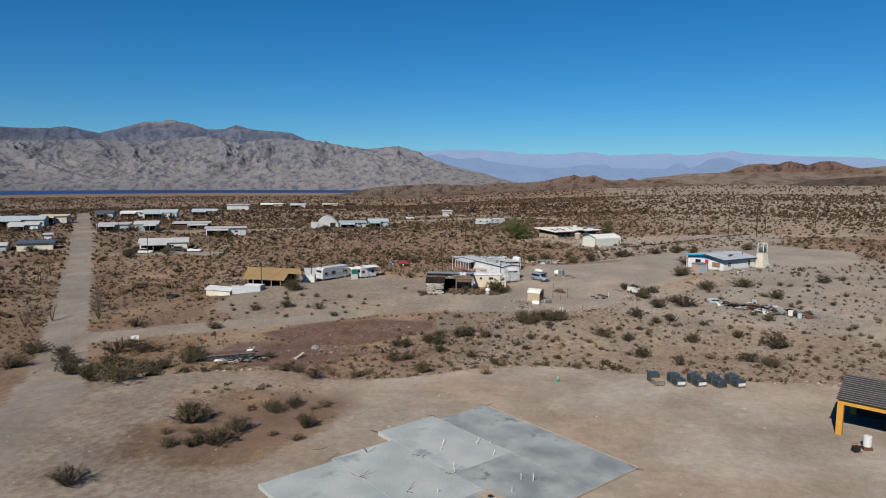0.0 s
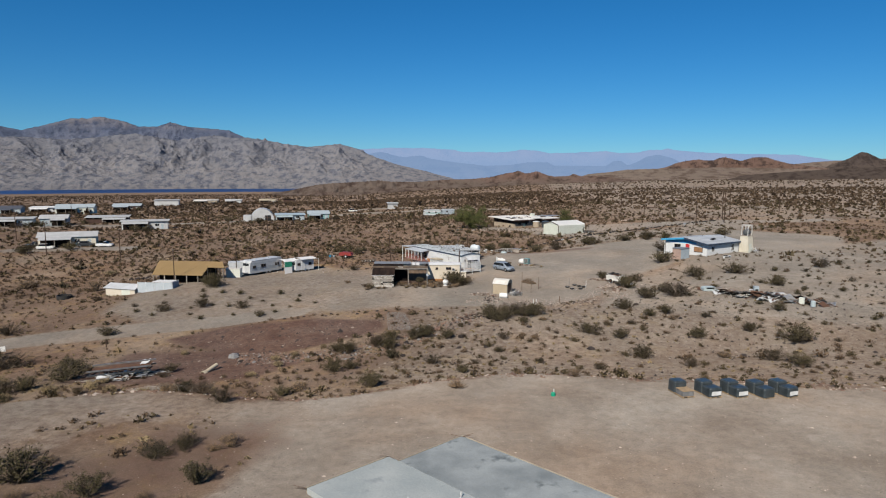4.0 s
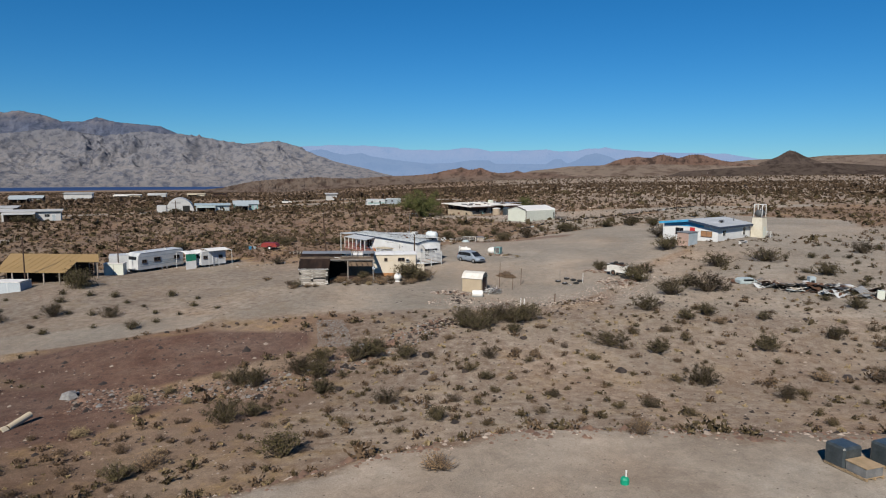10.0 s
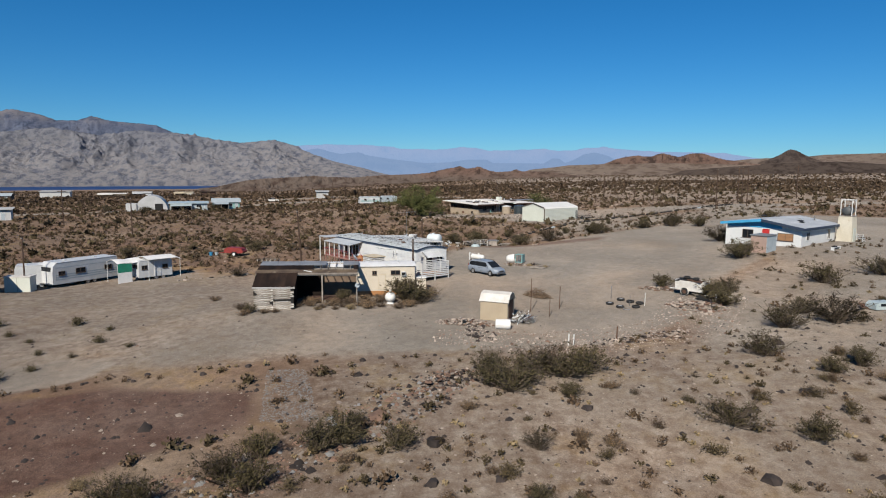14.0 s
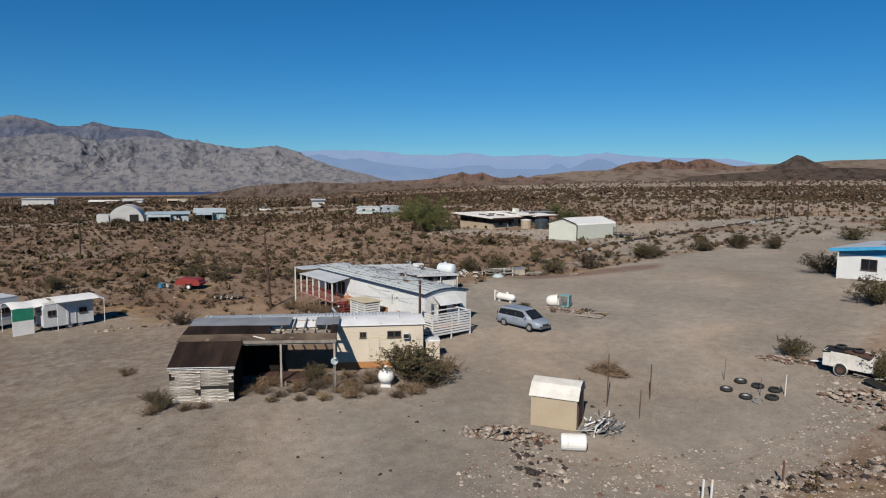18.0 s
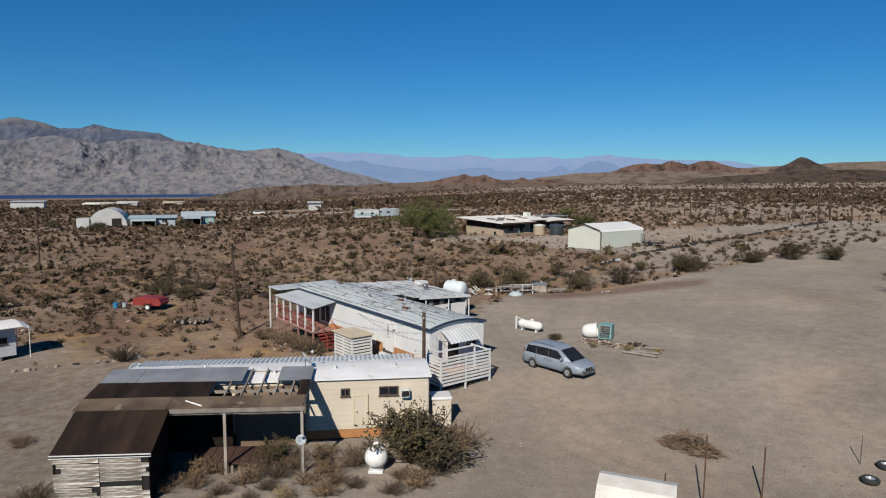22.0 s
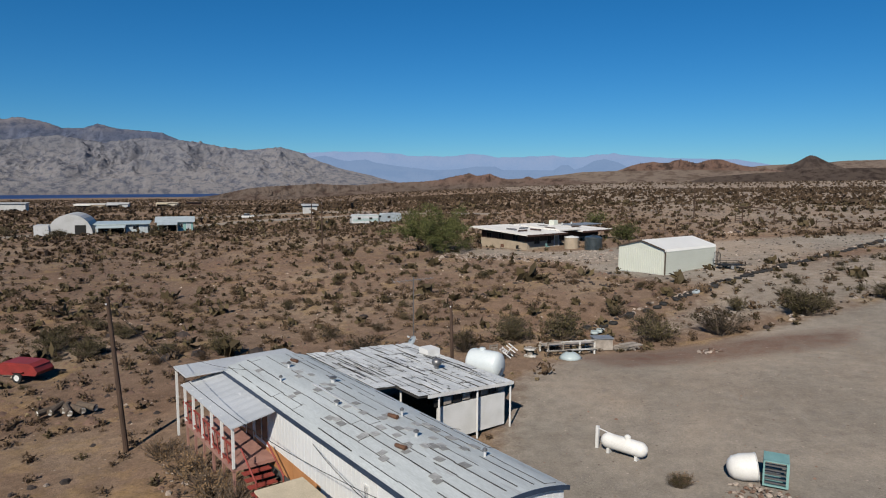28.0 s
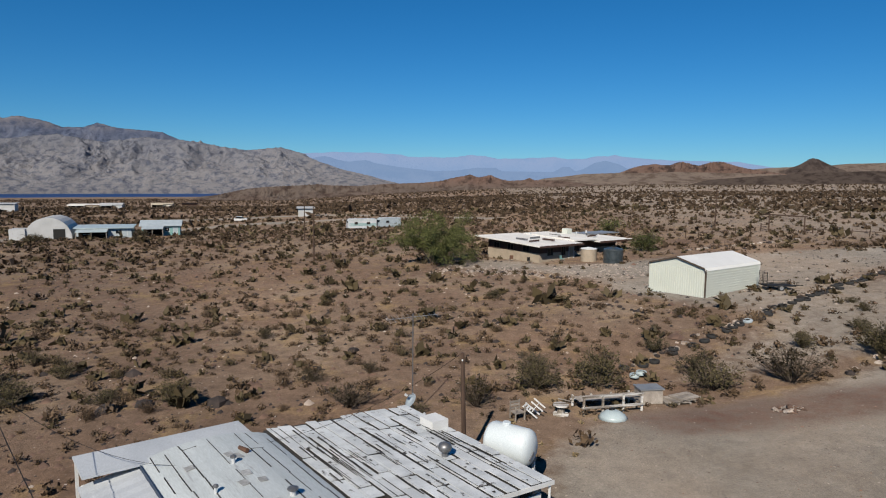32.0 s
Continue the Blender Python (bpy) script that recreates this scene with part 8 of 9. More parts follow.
part("deck_sheet", Geo().sheet(8, 3, lambda u, v: (.2 + 6.6 * u, -.6 + 1.35 * v, .62 + .7 * u + .28 * v + .05 * math.sin(11 * u + 3 * v)), .03), RUST, o, "bent rusty deck sheet")
part("torn_sheet", Geo().sheet(5, 3, lambda u, v: (5.5 + 1.0 * u, .3 + .7 * v, 1.4 + .25 * u + .3 * v + .06 * math.sin(7 * u)), .02), WHITE_METAL, o, "torn white metal sheet")
part("torn_sheet", Geo().sheet(6, 2, lambda u, v: (1.2 + 2.6 * u, -1.5 + .7 * v, .12 + .3 * v + .06 * math.sin(9 * u)), .02), WHITE_METAL, o, "torn white metal sheet")
part("fender", Geo().sheet(8, 1, lambda u, v: (4.0 + 1.1 * u, -1.6 + .5 * v, .15 + .45 * math.sin(3.1416 * u)), .03), SHED_ROOF, o, "loose white wheel fender")
part("wheel_hub", Geo().lathe([(.1, -.05), (.3, -.08), (.32, 0), (.3, .08), (.1, .05)], 14, pose(4.4, -.85, .5, 90, 0, 0), closed=False), RUBBER, o)
# broken pipe, sign and post in the wash
o = thing("culvert_pipe", -30.4, -54.6, 80, "broken tan concrete pipe lying on the red bank", "pipe")
part("pipe", Geo().lathe([(.17, -.9), (.22, -.9), (.24, 1.0), (.19, 1.0)], 14, pose(0, 0, .2, 0, 82, 0), closed=False), ROOF_BEIGE, o)
part("broken_shard", Geo().sheet(5, 1, lambda u, v: (-1.6 + .5 * v, -.35 + .7 * u, .1 + .22 * math.sin(3.14 * u)), .05), ROOF_BEIGE, o)
o = thing("road_sign", -64.2, -46.5, 25, "small blank white sign board on two posts", "sign")
for x in (-.45, .45):
    part("post", Geo().rod((x, 0, -.2), (x, 0, 1.4), .04, seg=6), GREY_WOOD, o)
part("board", Geo().box((-.65, -.05, .7), (.65, -.02, 1.4)), WHITE, o)
solid("marker_post", Geo().rod((0, 0, -.2), (.03, 0, 1.7), .1, .09, 8), POLE_WOOD, "dark timber post beside the road", "post", at=pose(-65.2, -48.5, float(surface(-65.2, -48.5))))
solid("marker_post", Geo().rod((0, 0, -.2), (.03, 0, .9), .09, .08, 8), POLE_WOOD, "short dark timber post beside the drive", "post", at=pose(-50.7, -43.8, float(surface(-50.7, -43.8))))
# ---- bushes ----
WASH_BUSHES = ((5.6, -33.2, 1.93), (1.9, -35.3, 1.83), (-7.6, -40.9, 1.47), (-4.5, -41.6, 1.28), (-11.8, -42.4, 1.32), (13.6, -39.7, 1.78), (17.4, -41.4, 1.31), (5.2, -40.9, 0.66), (6.7, -41.6, 0.66), (2.8, -42, 0.85), (19.4, -30.3, 1.64), (0.6, -32.1, 1.24), (5.3, -36.4, 0.98), (8.1, -35.2, 0.68), (12.1, -37, 0.42), (-0.8, -37.7, 0.63), (-7.3, -39.1, 0.77), (22.4, -33.6, 1), (-11.4, -45.3, 1.74), (-16.2, -46.7, 1.45), (26.8, -41.2, 1.27), (37.9, -42.7, 2.32), (33.6, -39.4, 1.01), (2.4, -46.2, 0.7), (25.2, -35, 0.85), (24.7, -32.6, 1.22), (29.5, -34.4, 0.87), (39.6, -32, 1.12), (-34, -31.7, 1.06))
WASH_FAR_BUSHES = ((-16, -54.5, 1.43), (-14.4, -53.3, 1.05), (-10, -61.6, 1.56), (-5, -51.4, 1.18), (-1.2, -55.2, 0.98), (19.1, -48, 1.41), (13.7, -52.7, 1.03), (35.4, -50.5, 1.79), (33.2, -48.4, 1.51), (28.3, -47.5, 0.89), (-10.5, -48.5, 1.11), (-0.2, -51.1, 0.78), (23.7, -51.5, 1.1), (7.3, -50.2, 0.66), (-35.2, -55, 1.17))
YARD_BUSHES = ((23.7, -24.4, 2.11), (28.1, -23.6, 2.46), (34.1, -10.6, 2.45), (21.9, -17, 1.68), (18.9, -9.1, 1.28), (34.5, 16.5, 2.46), (31.1, 2, 2.26), (-6.4, -12.2, 2.6), (-26.3, -9.9, 0.72), (-20.3, -17.7, 0.75), (-12.7, -12.8, 1.04), (-29.1, 5.1, 1.6), (-45.6, -26.5, 1.66), (-38.8, -27.2, 1.28), (-51.2, -28.6, 1.47), (44.7, -17.3, 1.75), (41.2, -8.5, 2.57), (27, -20.5, 1.6), (57.1, -3.2, 1.85), (-51.4, -12.1, 1.9))
BACK_BUSHES = ((20.6, 33.3, 1.8), (8.1, 33.1, 1.46), (12.9, 30.5, 2.14), (29.5, 37.5, 1.41), (34.8, 38.7, 2), (39.2, 37.8, 1.69), (-2.7, 29.1, 1.72), (53.9, 45.4, 2.88), (-53.4, 25.1, 1.96), (-37.9, 29.2, 1.5), (-34, 27.4, 1.45), (8.2, 30.6, 1.94), (1, 30.2, 1.97), (-2.5, 32.2, 1.28), (-4.4, 53.8, 0.91), (0.7, 51.5, 1.33), (-16.8, 31.4, 1.08), (-13.2, 32.9, 0.79), (-23.8, 27.5, 1.26), (-28.4, 28, 1.09), (-33.9, 32.7, 0.99), (-38.6, 31.7, 1.52), (-13.4, 26.6, 1.54), (-6.3, 26, 1.6), (16.2, 36, 1.12), (15.7, 42.4, 0.68), (-9.7, 25, 0.92), (2.8, 36.3, 0.7), (6.7, 37.6, 0.97), (-23.1, 41.8, 0.79), (-37.8, 35.6, 0.8), (21.8, 39, 0.94), (22.8, 35.1, 1.03))
PAD_BUSHES = ((-0.6, -68, 0.94), (10.1, -63.5, 0.84), (-18.3, -64.2, 1.01), (-20.1, -73.2, 1.16), (-45.8, -78.7, 2.1), (-42.2, -78, 3.37), (-46, -58.3, 2.72), (-58.1, -52.5, 3.02), (-26.3, -88.6, 1.8), (-20.7, -90, 1.28), (-15.1, -87.5, 1.27), (-19.8, -84.3, 1.21), (-18.4, -82.7, 1.22), (-21.1, -92.7, 1.65), (-79.5, -52, 3.11), (-53.6, -39, 1.62), (-70.9, -37.4, 2.05), (-73.8, -62.1, 2.58), (-28.2, -102.2, 1.57), (-25, -94, 1.12))


def bush_meshes(seed, leaf, leaves=2300, stems=44, spread=1.0, tall=0.95, leaf_size=0.033):
    """Stems fanning from the root and many small leaves towards their tips; radius about 1."""
    g, rnd = Geo(), random.Random(seed)
    lv = Geo()
    tips = []
    for i in range(stems):
        a, lean = rnd.uniform(0, 6.283), rnd.uniform(.15, 1.15)
        L = rnd.uniform(.7, 1.15)
        d = Vector((math.cos(a) * math.sin(lean) * spread, math.sin(a) * math.sin(lean) * spread, math.cos(lean) * tall + .12))
        p0 = Vector((rnd.uniform(-.08, .08), rnd.uniform(-.08, .08), -.05))
        p1 = p0 + d * L * .55 + Vector((rnd.uniform(-.07, .07), rnd.uniform(-.07, .07), 0))
        p2 = p1 + d * L * .45 + Vector((rnd.uniform(-.1, .1), rnd.uniform(-.1, .1), rnd.uniform(0, .08)))
        g.rod(p0, p1, .02, .013, 3)
        g.rod(p1, p2, .013, .005, 3)
        tips.append((p0, p1, p2))
        for k in range(3):
            q = p0.lerp(p1, rnd.uniform(.4, 1)) if k == 2 else p1.lerp(p2, rnd.uniform(.1, .7))
            e = q + Vector((rnd.uniform(-.22, .22), rnd.uniform(-.22, .22), rnd.uniform(.02, .2)))
            g.rod(q, e, .007, .004, 3)
            tips.append((q, q.lerp(e, .5), e))
    for i in range(leaves):
        p0, p1, p2 = rnd.choice(tips)
        c = p1.lerp(p2, rnd.uniform(-.1, 1.08)) + Vector((rnd.gauss(0, .05), rnd.gauss(0, .05), rnd.gauss(0, .045)))
        s = leaf_size * rnd.uniform(.6, 1.4)
        u = Vector((rnd.gauss(0, 1), rnd.gauss(0, 1), rnd.gauss(0, 1))).normalized()
        v = u.orthogonal().normalized()
        lv.add([c - u * s, c - v * s * .5, c + u * s, c + v * s * .5], [(0, 1, 2, 3)])
    return g.mesh("wood", BARK), lv.mesh("foliage", leaf)


KINDS = [bush_meshes(s, CREOSOTE) for s in (1, 2, 3, 4)] + [bush_meshes(s, CREOSOTE, 1500, 48, 1.05, .8) for s in (5, 6)] + [bush_meshes(s, DRY_LEAF, 1300, 70, 1.1, .65, .027) for s in (7, 8, 9)] + [bush_meshes(s, STRAW, 2600, 60, .95, .75, .032) for s in (10, 11)]


def put_bush(x, y, r, kind=None, label=None, name="bush"):
    rnd = random.Random(int(x * 173 + y * 7919))
    if kind is None:
        kind = rnd.choice((0, 1, 2, 3, 4, 5)) if r > .95 else rnd.randrange(9)
    stems, leaves = KINDS[kind]
    label = label or ("olive creosote bush growing from bare ground" if kind < 6 else "dry brown desert shrub on bare ground" if kind < 9 else "rounded clump of straw-coloured dry grass")
    if r > 1.6:
        label = label.replace("olive", "large olive").replace("dry brown", "broad dry brown")
    o = thing(name, x, y, rnd.uniform(0, 360), label, "bush", z=float(surface(x, y)) - .03, group="desert bushes")
    k = r * rnd.uniform(1.12, 1.32)
    o.scale = (k, k, min(k * rnd.uniform(.75, 1.0), 1.55 if r < 1.8 else 2.1))
    part("wood", stems, BARK, o)
    part("foliage", leaves, CREOSOTE, o)


for x, y, r in ((4.4, -32.2, 2.3), (6.8, -32.6, 1.9), (2.6, -33.8, 1.9), (.6, -34.6, 1.7), (-8.8, -41.6, 1.5), (-13.2, -44.4, 1.6), (-17.8, -46.2, 1.5), (21.8, -13.9, 1.5), (24.0, -12.8, 1.3), (23.2, -11.8, .9)):
    put_bush(x, y, r)
for group in (WASH_BUSHES, WASH_FAR_BUSHES, YARD_BUSHES, BACK_BUSHES, PAD_BUSHES):
    for x, y, r in group:
        put_bush(x, y, r)
def small_bush(seed, leaves=620, stems=26):
    """A light bush of radius 1, all four-sided faces: leaves first, then stems; gives the corners and the number of leaves."""
    rnd = random.Random(seed)
    quads, wood = [], []
    lines = []
    for i in range(stems):
        a, lean, L = rnd.uniform(0, 6.283), rnd.uniform(.1, 1.2), rnd.uniform(.7, 1.1)
        p = Vector((math.cos(a) * math.sin(lean), math.sin(a) * math.sin(lean), math.cos(lean) * .8 + .1)) * L
        lines.append(p)
        s = p.cross(Vector((0, 0, 1))).normalized() * .016
        up = Vector((0, 0, .016))
        wood += [[-s, s, p + s * .4, p - s * .4], [-up, up, p + up * .4, p - up * .4]]
    for i in range(leaves):
        c = rnd.choice(lines) * rnd.uniform(.3, 1.05) + Vector((rnd.gauss(0, .13), rnd.gauss(0, .13), rnd.gauss(0, .09)))
        u = Vector((rnd.gauss(0, 1), rnd.gauss(0, 1), rnd.gauss(0, 1))).normalized() * rnd.uniform(.03, .075)
        v = u.orthogonal().normalized() * u.length * .55
        quads.append([c - u, c - v, c + u, c + v])
    return np.array([[tuple(p) for p in q] for q in quads + wood]), len(quads)


def thicket(name, area, count, low, high, gap, seed, leaf, label):
    """Small bushes strewn over an area, kept apart, too many to count."""
    rnd = random.Random(seed)
    shapes = [small_bush(seed * 10 + i) for i in range(4)]
    xs, ys = [p[0] for p in area], [p[1] for p in area]
    done, blocks, slots = [], [], []
    for _ in range(count * 30):
        x, y = rnd.uniform(min(xs), max(xs)), rnd.uniform(min(ys), max(ys))
        if len(done) < count and float(inside(np.array(x), np.array(y), area)) > 0 and all((x - a) ** 2 + (y - b) ** 2 > gap * gap for a, b in done):
            done.append((x, y))
            q, k = rnd.choice(shapes)
            t, r = rnd.uniform(0, 6.283), low + (high - low) * rnd.random() ** 2
            c, s = math.cos(t) * r, math.sin(t) * r
            blocks.append(np.stack([q[..., 0] * c - q[..., 1] * s + x, q[..., 0] * s + q[..., 1] * c + y, q[..., 2] * r * rnd.uniform(.75, 1.0) + float(surface(x, y)) - .03], -1))
            slots += [0] * k + [1] * (len(q) - k)
    v = np.concatenate(blocks).reshape(-1, 3)
    me = bpy.data.meshes.new(name)
    me.vertices.add(len(v))
    me.vertices.foreach_set("co", v.ravel())
    me.loops.add(len(v))
    me.loops.foreach_set("vertex_index", np.arange(len(v)))
    me.polygons.add(len(v) // 4)
    me.polygons.foreach_set("loop_start", np.arange(0, len(v), 4))
    me.materials.append(leaf)
    me.materials.append(BARK)
    me.polygons.foreach_set("material_index", slots)
    me.update(calc_edges=True)
    tagged(new(name, me), label, "bushes", kind="stuff")


SLOPE = [(-14, -60), (4, -60), (44, -59), (58, -40), (40, -30), (24, -30), (8, -33), (-4, -40), (-14, -46)]
HIND = [(-60, 24), (-30, 20), (-12, 26), (4, 33), (14, 42), (2, 62), (-20, 66), (-50, 52)]
thicket("slope_bushes", SLOPE, 90, .4, .95, 2.2, 5, OLIVE_SCRUB, "small olive bushes over the slope below the yard")
thicket("slope_shrubs", SLOPE, 60, .35, .8, 2.2, 11, FAR_BUSH, "small brown shrubs over the slope below the yard")
thicket("bank_shrubs", [(-44, -68), (-18, -66), (-14, -56), (-20, -53), (-30, -58), (-44, -58)], 36, .4, .9, 1.8, 6, FAR_BUSH, "brown shrubs on the bank of the wash")
thicket("hind_bushes", HIND, 70, .45, 1.0, 2.4, 7, OLIVE_SCRUB, "small olive bushes behind the home")
thicket("hind_shrubs", HIND, 130, .4, .9, 2.2, 12, FAR_BUSH, "small brown shrubs behind the home")
thicket("east_bushes", [(26, -28), (60, -40), (80, -10), (60, 10), (44, -4), (34, -12)], 40, .5, 1.4, 3.5, 8, CREOSOTE, "bushes round the scrap heap")
thicket("drive_bushes", [(18, 34), (40, 45), (60, 60), (64, 78), (46, 64), (24, 47)], 36, .5, 1.1, 3, 9, CREOSOTE, "bushes along the row of tyres")
thicket("lot_bushes", [(-62, -30), (-40, -34), (-26, -26), (-34, -16), (-56, -18)], 26, .5, 1.0, 3, 10, CREOSOTE, "small bushes on the slope below the barn")
STRAW_CLUMPS = ((-40.2, -64.1, 1.0), (-40, -62.3, 1.3), (-29.9, -69, .9), (-27.8, -68.4, 1), (-40.2, -59.7, .8), (-34.8, -70.6, .8), (-53, -60, 1.4), (-55.8, -59.1, 1.5), (-26.4, -63.4, 1), (-22.8, -47.9, .85), (-24.5, -57.3, .8), (-37.3, -47.9, .8), (-24.7, -49.6, .8), (-36.8, -70.5, .8), (-44, -63.5, 1.2), (-37, -63.5, 1), (-23.2, -52.6, .8), (-20.1, -44.8, .7), (-20.4, -50.2, .6), (-31.5, -66, .9), (-47, -66, 1))
for i, (x, y, r) in enumerate(STRAW_CLUMPS):
    put_bush(x, y, r * .85, 9 + i % 2, name="grass_clump")
for x, y, r in ((-47.6, -55, 2.4), (-48.9, -64, 1.9), (-62.7, -53.2, 2.3), (-63.3, -48.6, 1.6), (-47.7, -62.2, 1.4), (-40.4, -74.5, 1.5), (-56.6, -61.9, 2), (-23.3, -70.6, 1.3), (-24.9, -70.4, 1.1), (-26.8, -70.2, 1), (-17.2, -62.5, 1), (-50, -70, 1.8), (-60, -66, 2), (-44, -72, 1.4), (-53, -66, 1.5), (-66, -60, 2), (-71, -55, 1.8), (-34.6, -57.6, 1)):
    put_bush(x, y, r, (0, 1, 2, 3, 7, 8)[int(abs(x * 10)) % 6])
for x, y, r in ((-20.8, -83.1, .9), (-18.7, -82, .9), (-19.2, -83.8, .6), (-22.7, -92.8, 1.2), (-23.2, -93.8, .9), (-17.3, -89.9, .6), (-14.6, -90.5, .7), (-28.4, -85.8, .9), (-26.3, -85.9, .7), (-27.2, -91.5, .6), (-15.4, -81.9, .9), (-24.6, -91, .7), (-16.2, -82.8, .6)):
    put_bush(x, y, r, 6 + int(abs(x * 10)) % 3 if r < .85 else None)
for x, y, r, k in ((-96.1, -2.3, 2.4, 7), (-126.9, 34.3, 2.4, 1), (-68.8, -19.3, 1.1, 1), (-84.1, 7.7, 1.5, 9), (20.4, 33.7, 1.6, 0), (29.4, 37.2, 1.5, 1), (35.2, 39.9, 1.8, 2), (39.1, 37.6, 1.5, 3), (-6.9, -11.3, 1.9, 2), (-5.6, -13.4, 1.2, 4), (-4.6, -11.2, 1.3, 7)):
    put_bush(x, y, r, k)
for x, y, r, k in ((-16.6, -15.4, .8, 7), (-15.4, -15.1, .7, 8), (-13.4, -14.6, .9, 6), (-12.2, -13.9, .8, 8), (-10.9, -14.4, .7, 7), (-9.2, -12.6, 1.0, 8), (-17.6, -16.2, .6, 8), (-14.4, -16.4, .5, 9), (-11.5, -15.8, .5, 9), (-16.4, 6.6, 1.5, 8), (-18.2, 8.6, 1.3, 6), (-15.2, 5.2, 1.1, 7), (-20.4, 10.6, 1.2, 7), (-13.6, 1.6, .8, 8), (-15.9, -14.2, .8, 8), (-14.9, -13.7, .7, 7), (-13.1, -13.4, .8, 8), (-11.8, -12.9, .8, 7), (-10.2, -13.6, .9, 8), (-9.9, -15.2, .7, 7), (-8.8, -14.6, .6, 8), (-7.2, -15.0, .7, 7), (-6.2, -14.4, .8, 8), (-12.9, -16.0, .5, 7), (-10.8, -11.9, .8, 8), (-18.9, -17.9, .6, 7), (-20.6, -18.2, .7, 8), (-21.4, -16.4, .8, 7), (4.6, 4.1, .4, 10), (6.9, 3.4, .45, 9), (8.6, 2.6, .4, 10), (2.4, 6.2, .5, 7)):
    put_bush(x, y, r, k)
put_bush(-5.3, -12.6, 1.6, 4)
put_bush(2.2, 5.9, .5, 0)
for x, y in ((-9.6, -14.3), (-18.0, -17.6), (-14.2, -15.6), (-10.4, -12.9), (-12.4, -15.0), (-7.0, -13.8)):
    put_bush(x, y, .55, 7)


rnd = random.Random(808)
for x, y in ((-241, 110), (-224, 95), (-168, 42), (-184, 65), (-217, 179), (-184, 100), (-171, 104), (-158, 117), (-124, 48), (-127, 92), (-214, 218), (-101, 134), (-81, 146), (-240, 411), (-226, 452), (-204, 448), (-300, 480)):
    for i in range(3):
        px, py = x + rnd.uniform(-14, 14), y - rnd.uniform(2, 9)
        put_bush(px, py, rnd.uniform(1.5, 2.6) * (1.6 if y > 300 else 1), rnd.randrange(6), "dark bush beside a far house")


def ocotillo(x, y, h):
    o = thing("bare_tree", x, y, 0, "tall bare dark desert tree beside the road", "tree", group="bare trees by the road")
    g, rnd = Geo(), random.Random(int(x * 31))
    for i in range(9):
        a, l = rnd.uniform(0, 6.28), rnd.uniform(.05, .38)
        p = Vector((0, 0, -.1))
        d = Vector((math.cos(a) * l, math.sin(a) * l, 1)).normalized()
        for k in range(4):
            q = p + d * h / 4 + Vector((rnd.gauss(0, .12), rnd.gauss(0, .12), 0))
            g.rod(p, q, .07 - .014 * k, .056 - .014 * k, 4)
            if k:
                g.rod(q, q + Vector((rnd.gauss(0, .5), rnd.gauss(0, .5), rnd.uniform(.1, .6))), .025, .008, 3)
            p = q
    part("branching", g, BARK, o)


for x, y, h in ((-96.5, -36.2, 5), (-94, -32, 4), (-86, -28.8, 5.5), (-88.3, -25.9, 5.5), (-84, -31, 4), (-125, -2, 6), (-131, 8, 6)):
    ocotillo(x, y, h)


def tree(x, y, wide, high, label, seed, leaf, count=5200, leaf_size=.13):
    """Desert tree: forked trunk, limbs and a loose crown of small leaves in clumps."""
    o = thing("tree", x, y, 0, label, "tree")
    rnd = random.Random(seed)
    t, lv = Geo(), Geo()
    ends = []
    for i in range(7):
        a = i * .9 + rnd.uniform(-.3, .3)
        p = Vector((rnd.uniform(-.2, .2), rnd.uniform(-.2, .2), -.1))
        d = Vector((math.cos(a) * wide / 2 * rnd.uniform(.35, .75), math.sin(a) * wide / 2 * rnd.uniform(.35, .75), high * rnd.uniform(.45, .75)))
        q = p + d * .45
        e = p + d
        t.rod(p, q, .17, .11, 7)
        t.rod(q, e, .11, .05, 6)
        for k in range(7):
            b = q.lerp(e, rnd.uniform(0, 1))
            f = b + Vector((rnd.gauss(0, wide * .13), rnd.gauss(0, wide * .13), rnd.uniform(-.1, .25) * high))
            t.rod(b, f, .045, .012, 4)
            ends += [(b, f)] * 2
    for i in range(46):
        a = rnd.uniform(0, 6.283)
        rr = wide / 2 * math.sqrt(rnd.random()) * .92
        zz = high * rnd.uniform(.1, .96) * (1 - .45 * (rr / (wide / 2)) ** 2)
        c = Vector((rr * math.cos(a), rr * math.sin(a), zz))
        ends.append((c - Vector((0, 0, .6)), c + Vector((rnd.gauss(0, .5), rnd.gauss(0, .5), .3))))
    for i in range(count):
        b, f = rnd.choice(ends)
        c = b.lerp(f, rnd.uniform(.1, 1.1)) + Vector((rnd.gauss(0, .38), rnd.gauss(0, .38), rnd.gauss(0, .32)))
        if c.z < .15:
            continue
        s = leaf_size * rnd.uniform(.5, 1.5)
        u = Vector((rnd.gauss(0, 1), rnd.gauss(0, 1), rnd.gauss(0, 1.4))).normalized()
        v = u.orthogonal().normalized()
        lv.add([c - u * s, c - v * s * .4, c + u * s, c + v * s * .4], [(0, 1, 2, 3)])
    part("trunk", t, BARK, o)
    part("crown", lv, leaf, o)


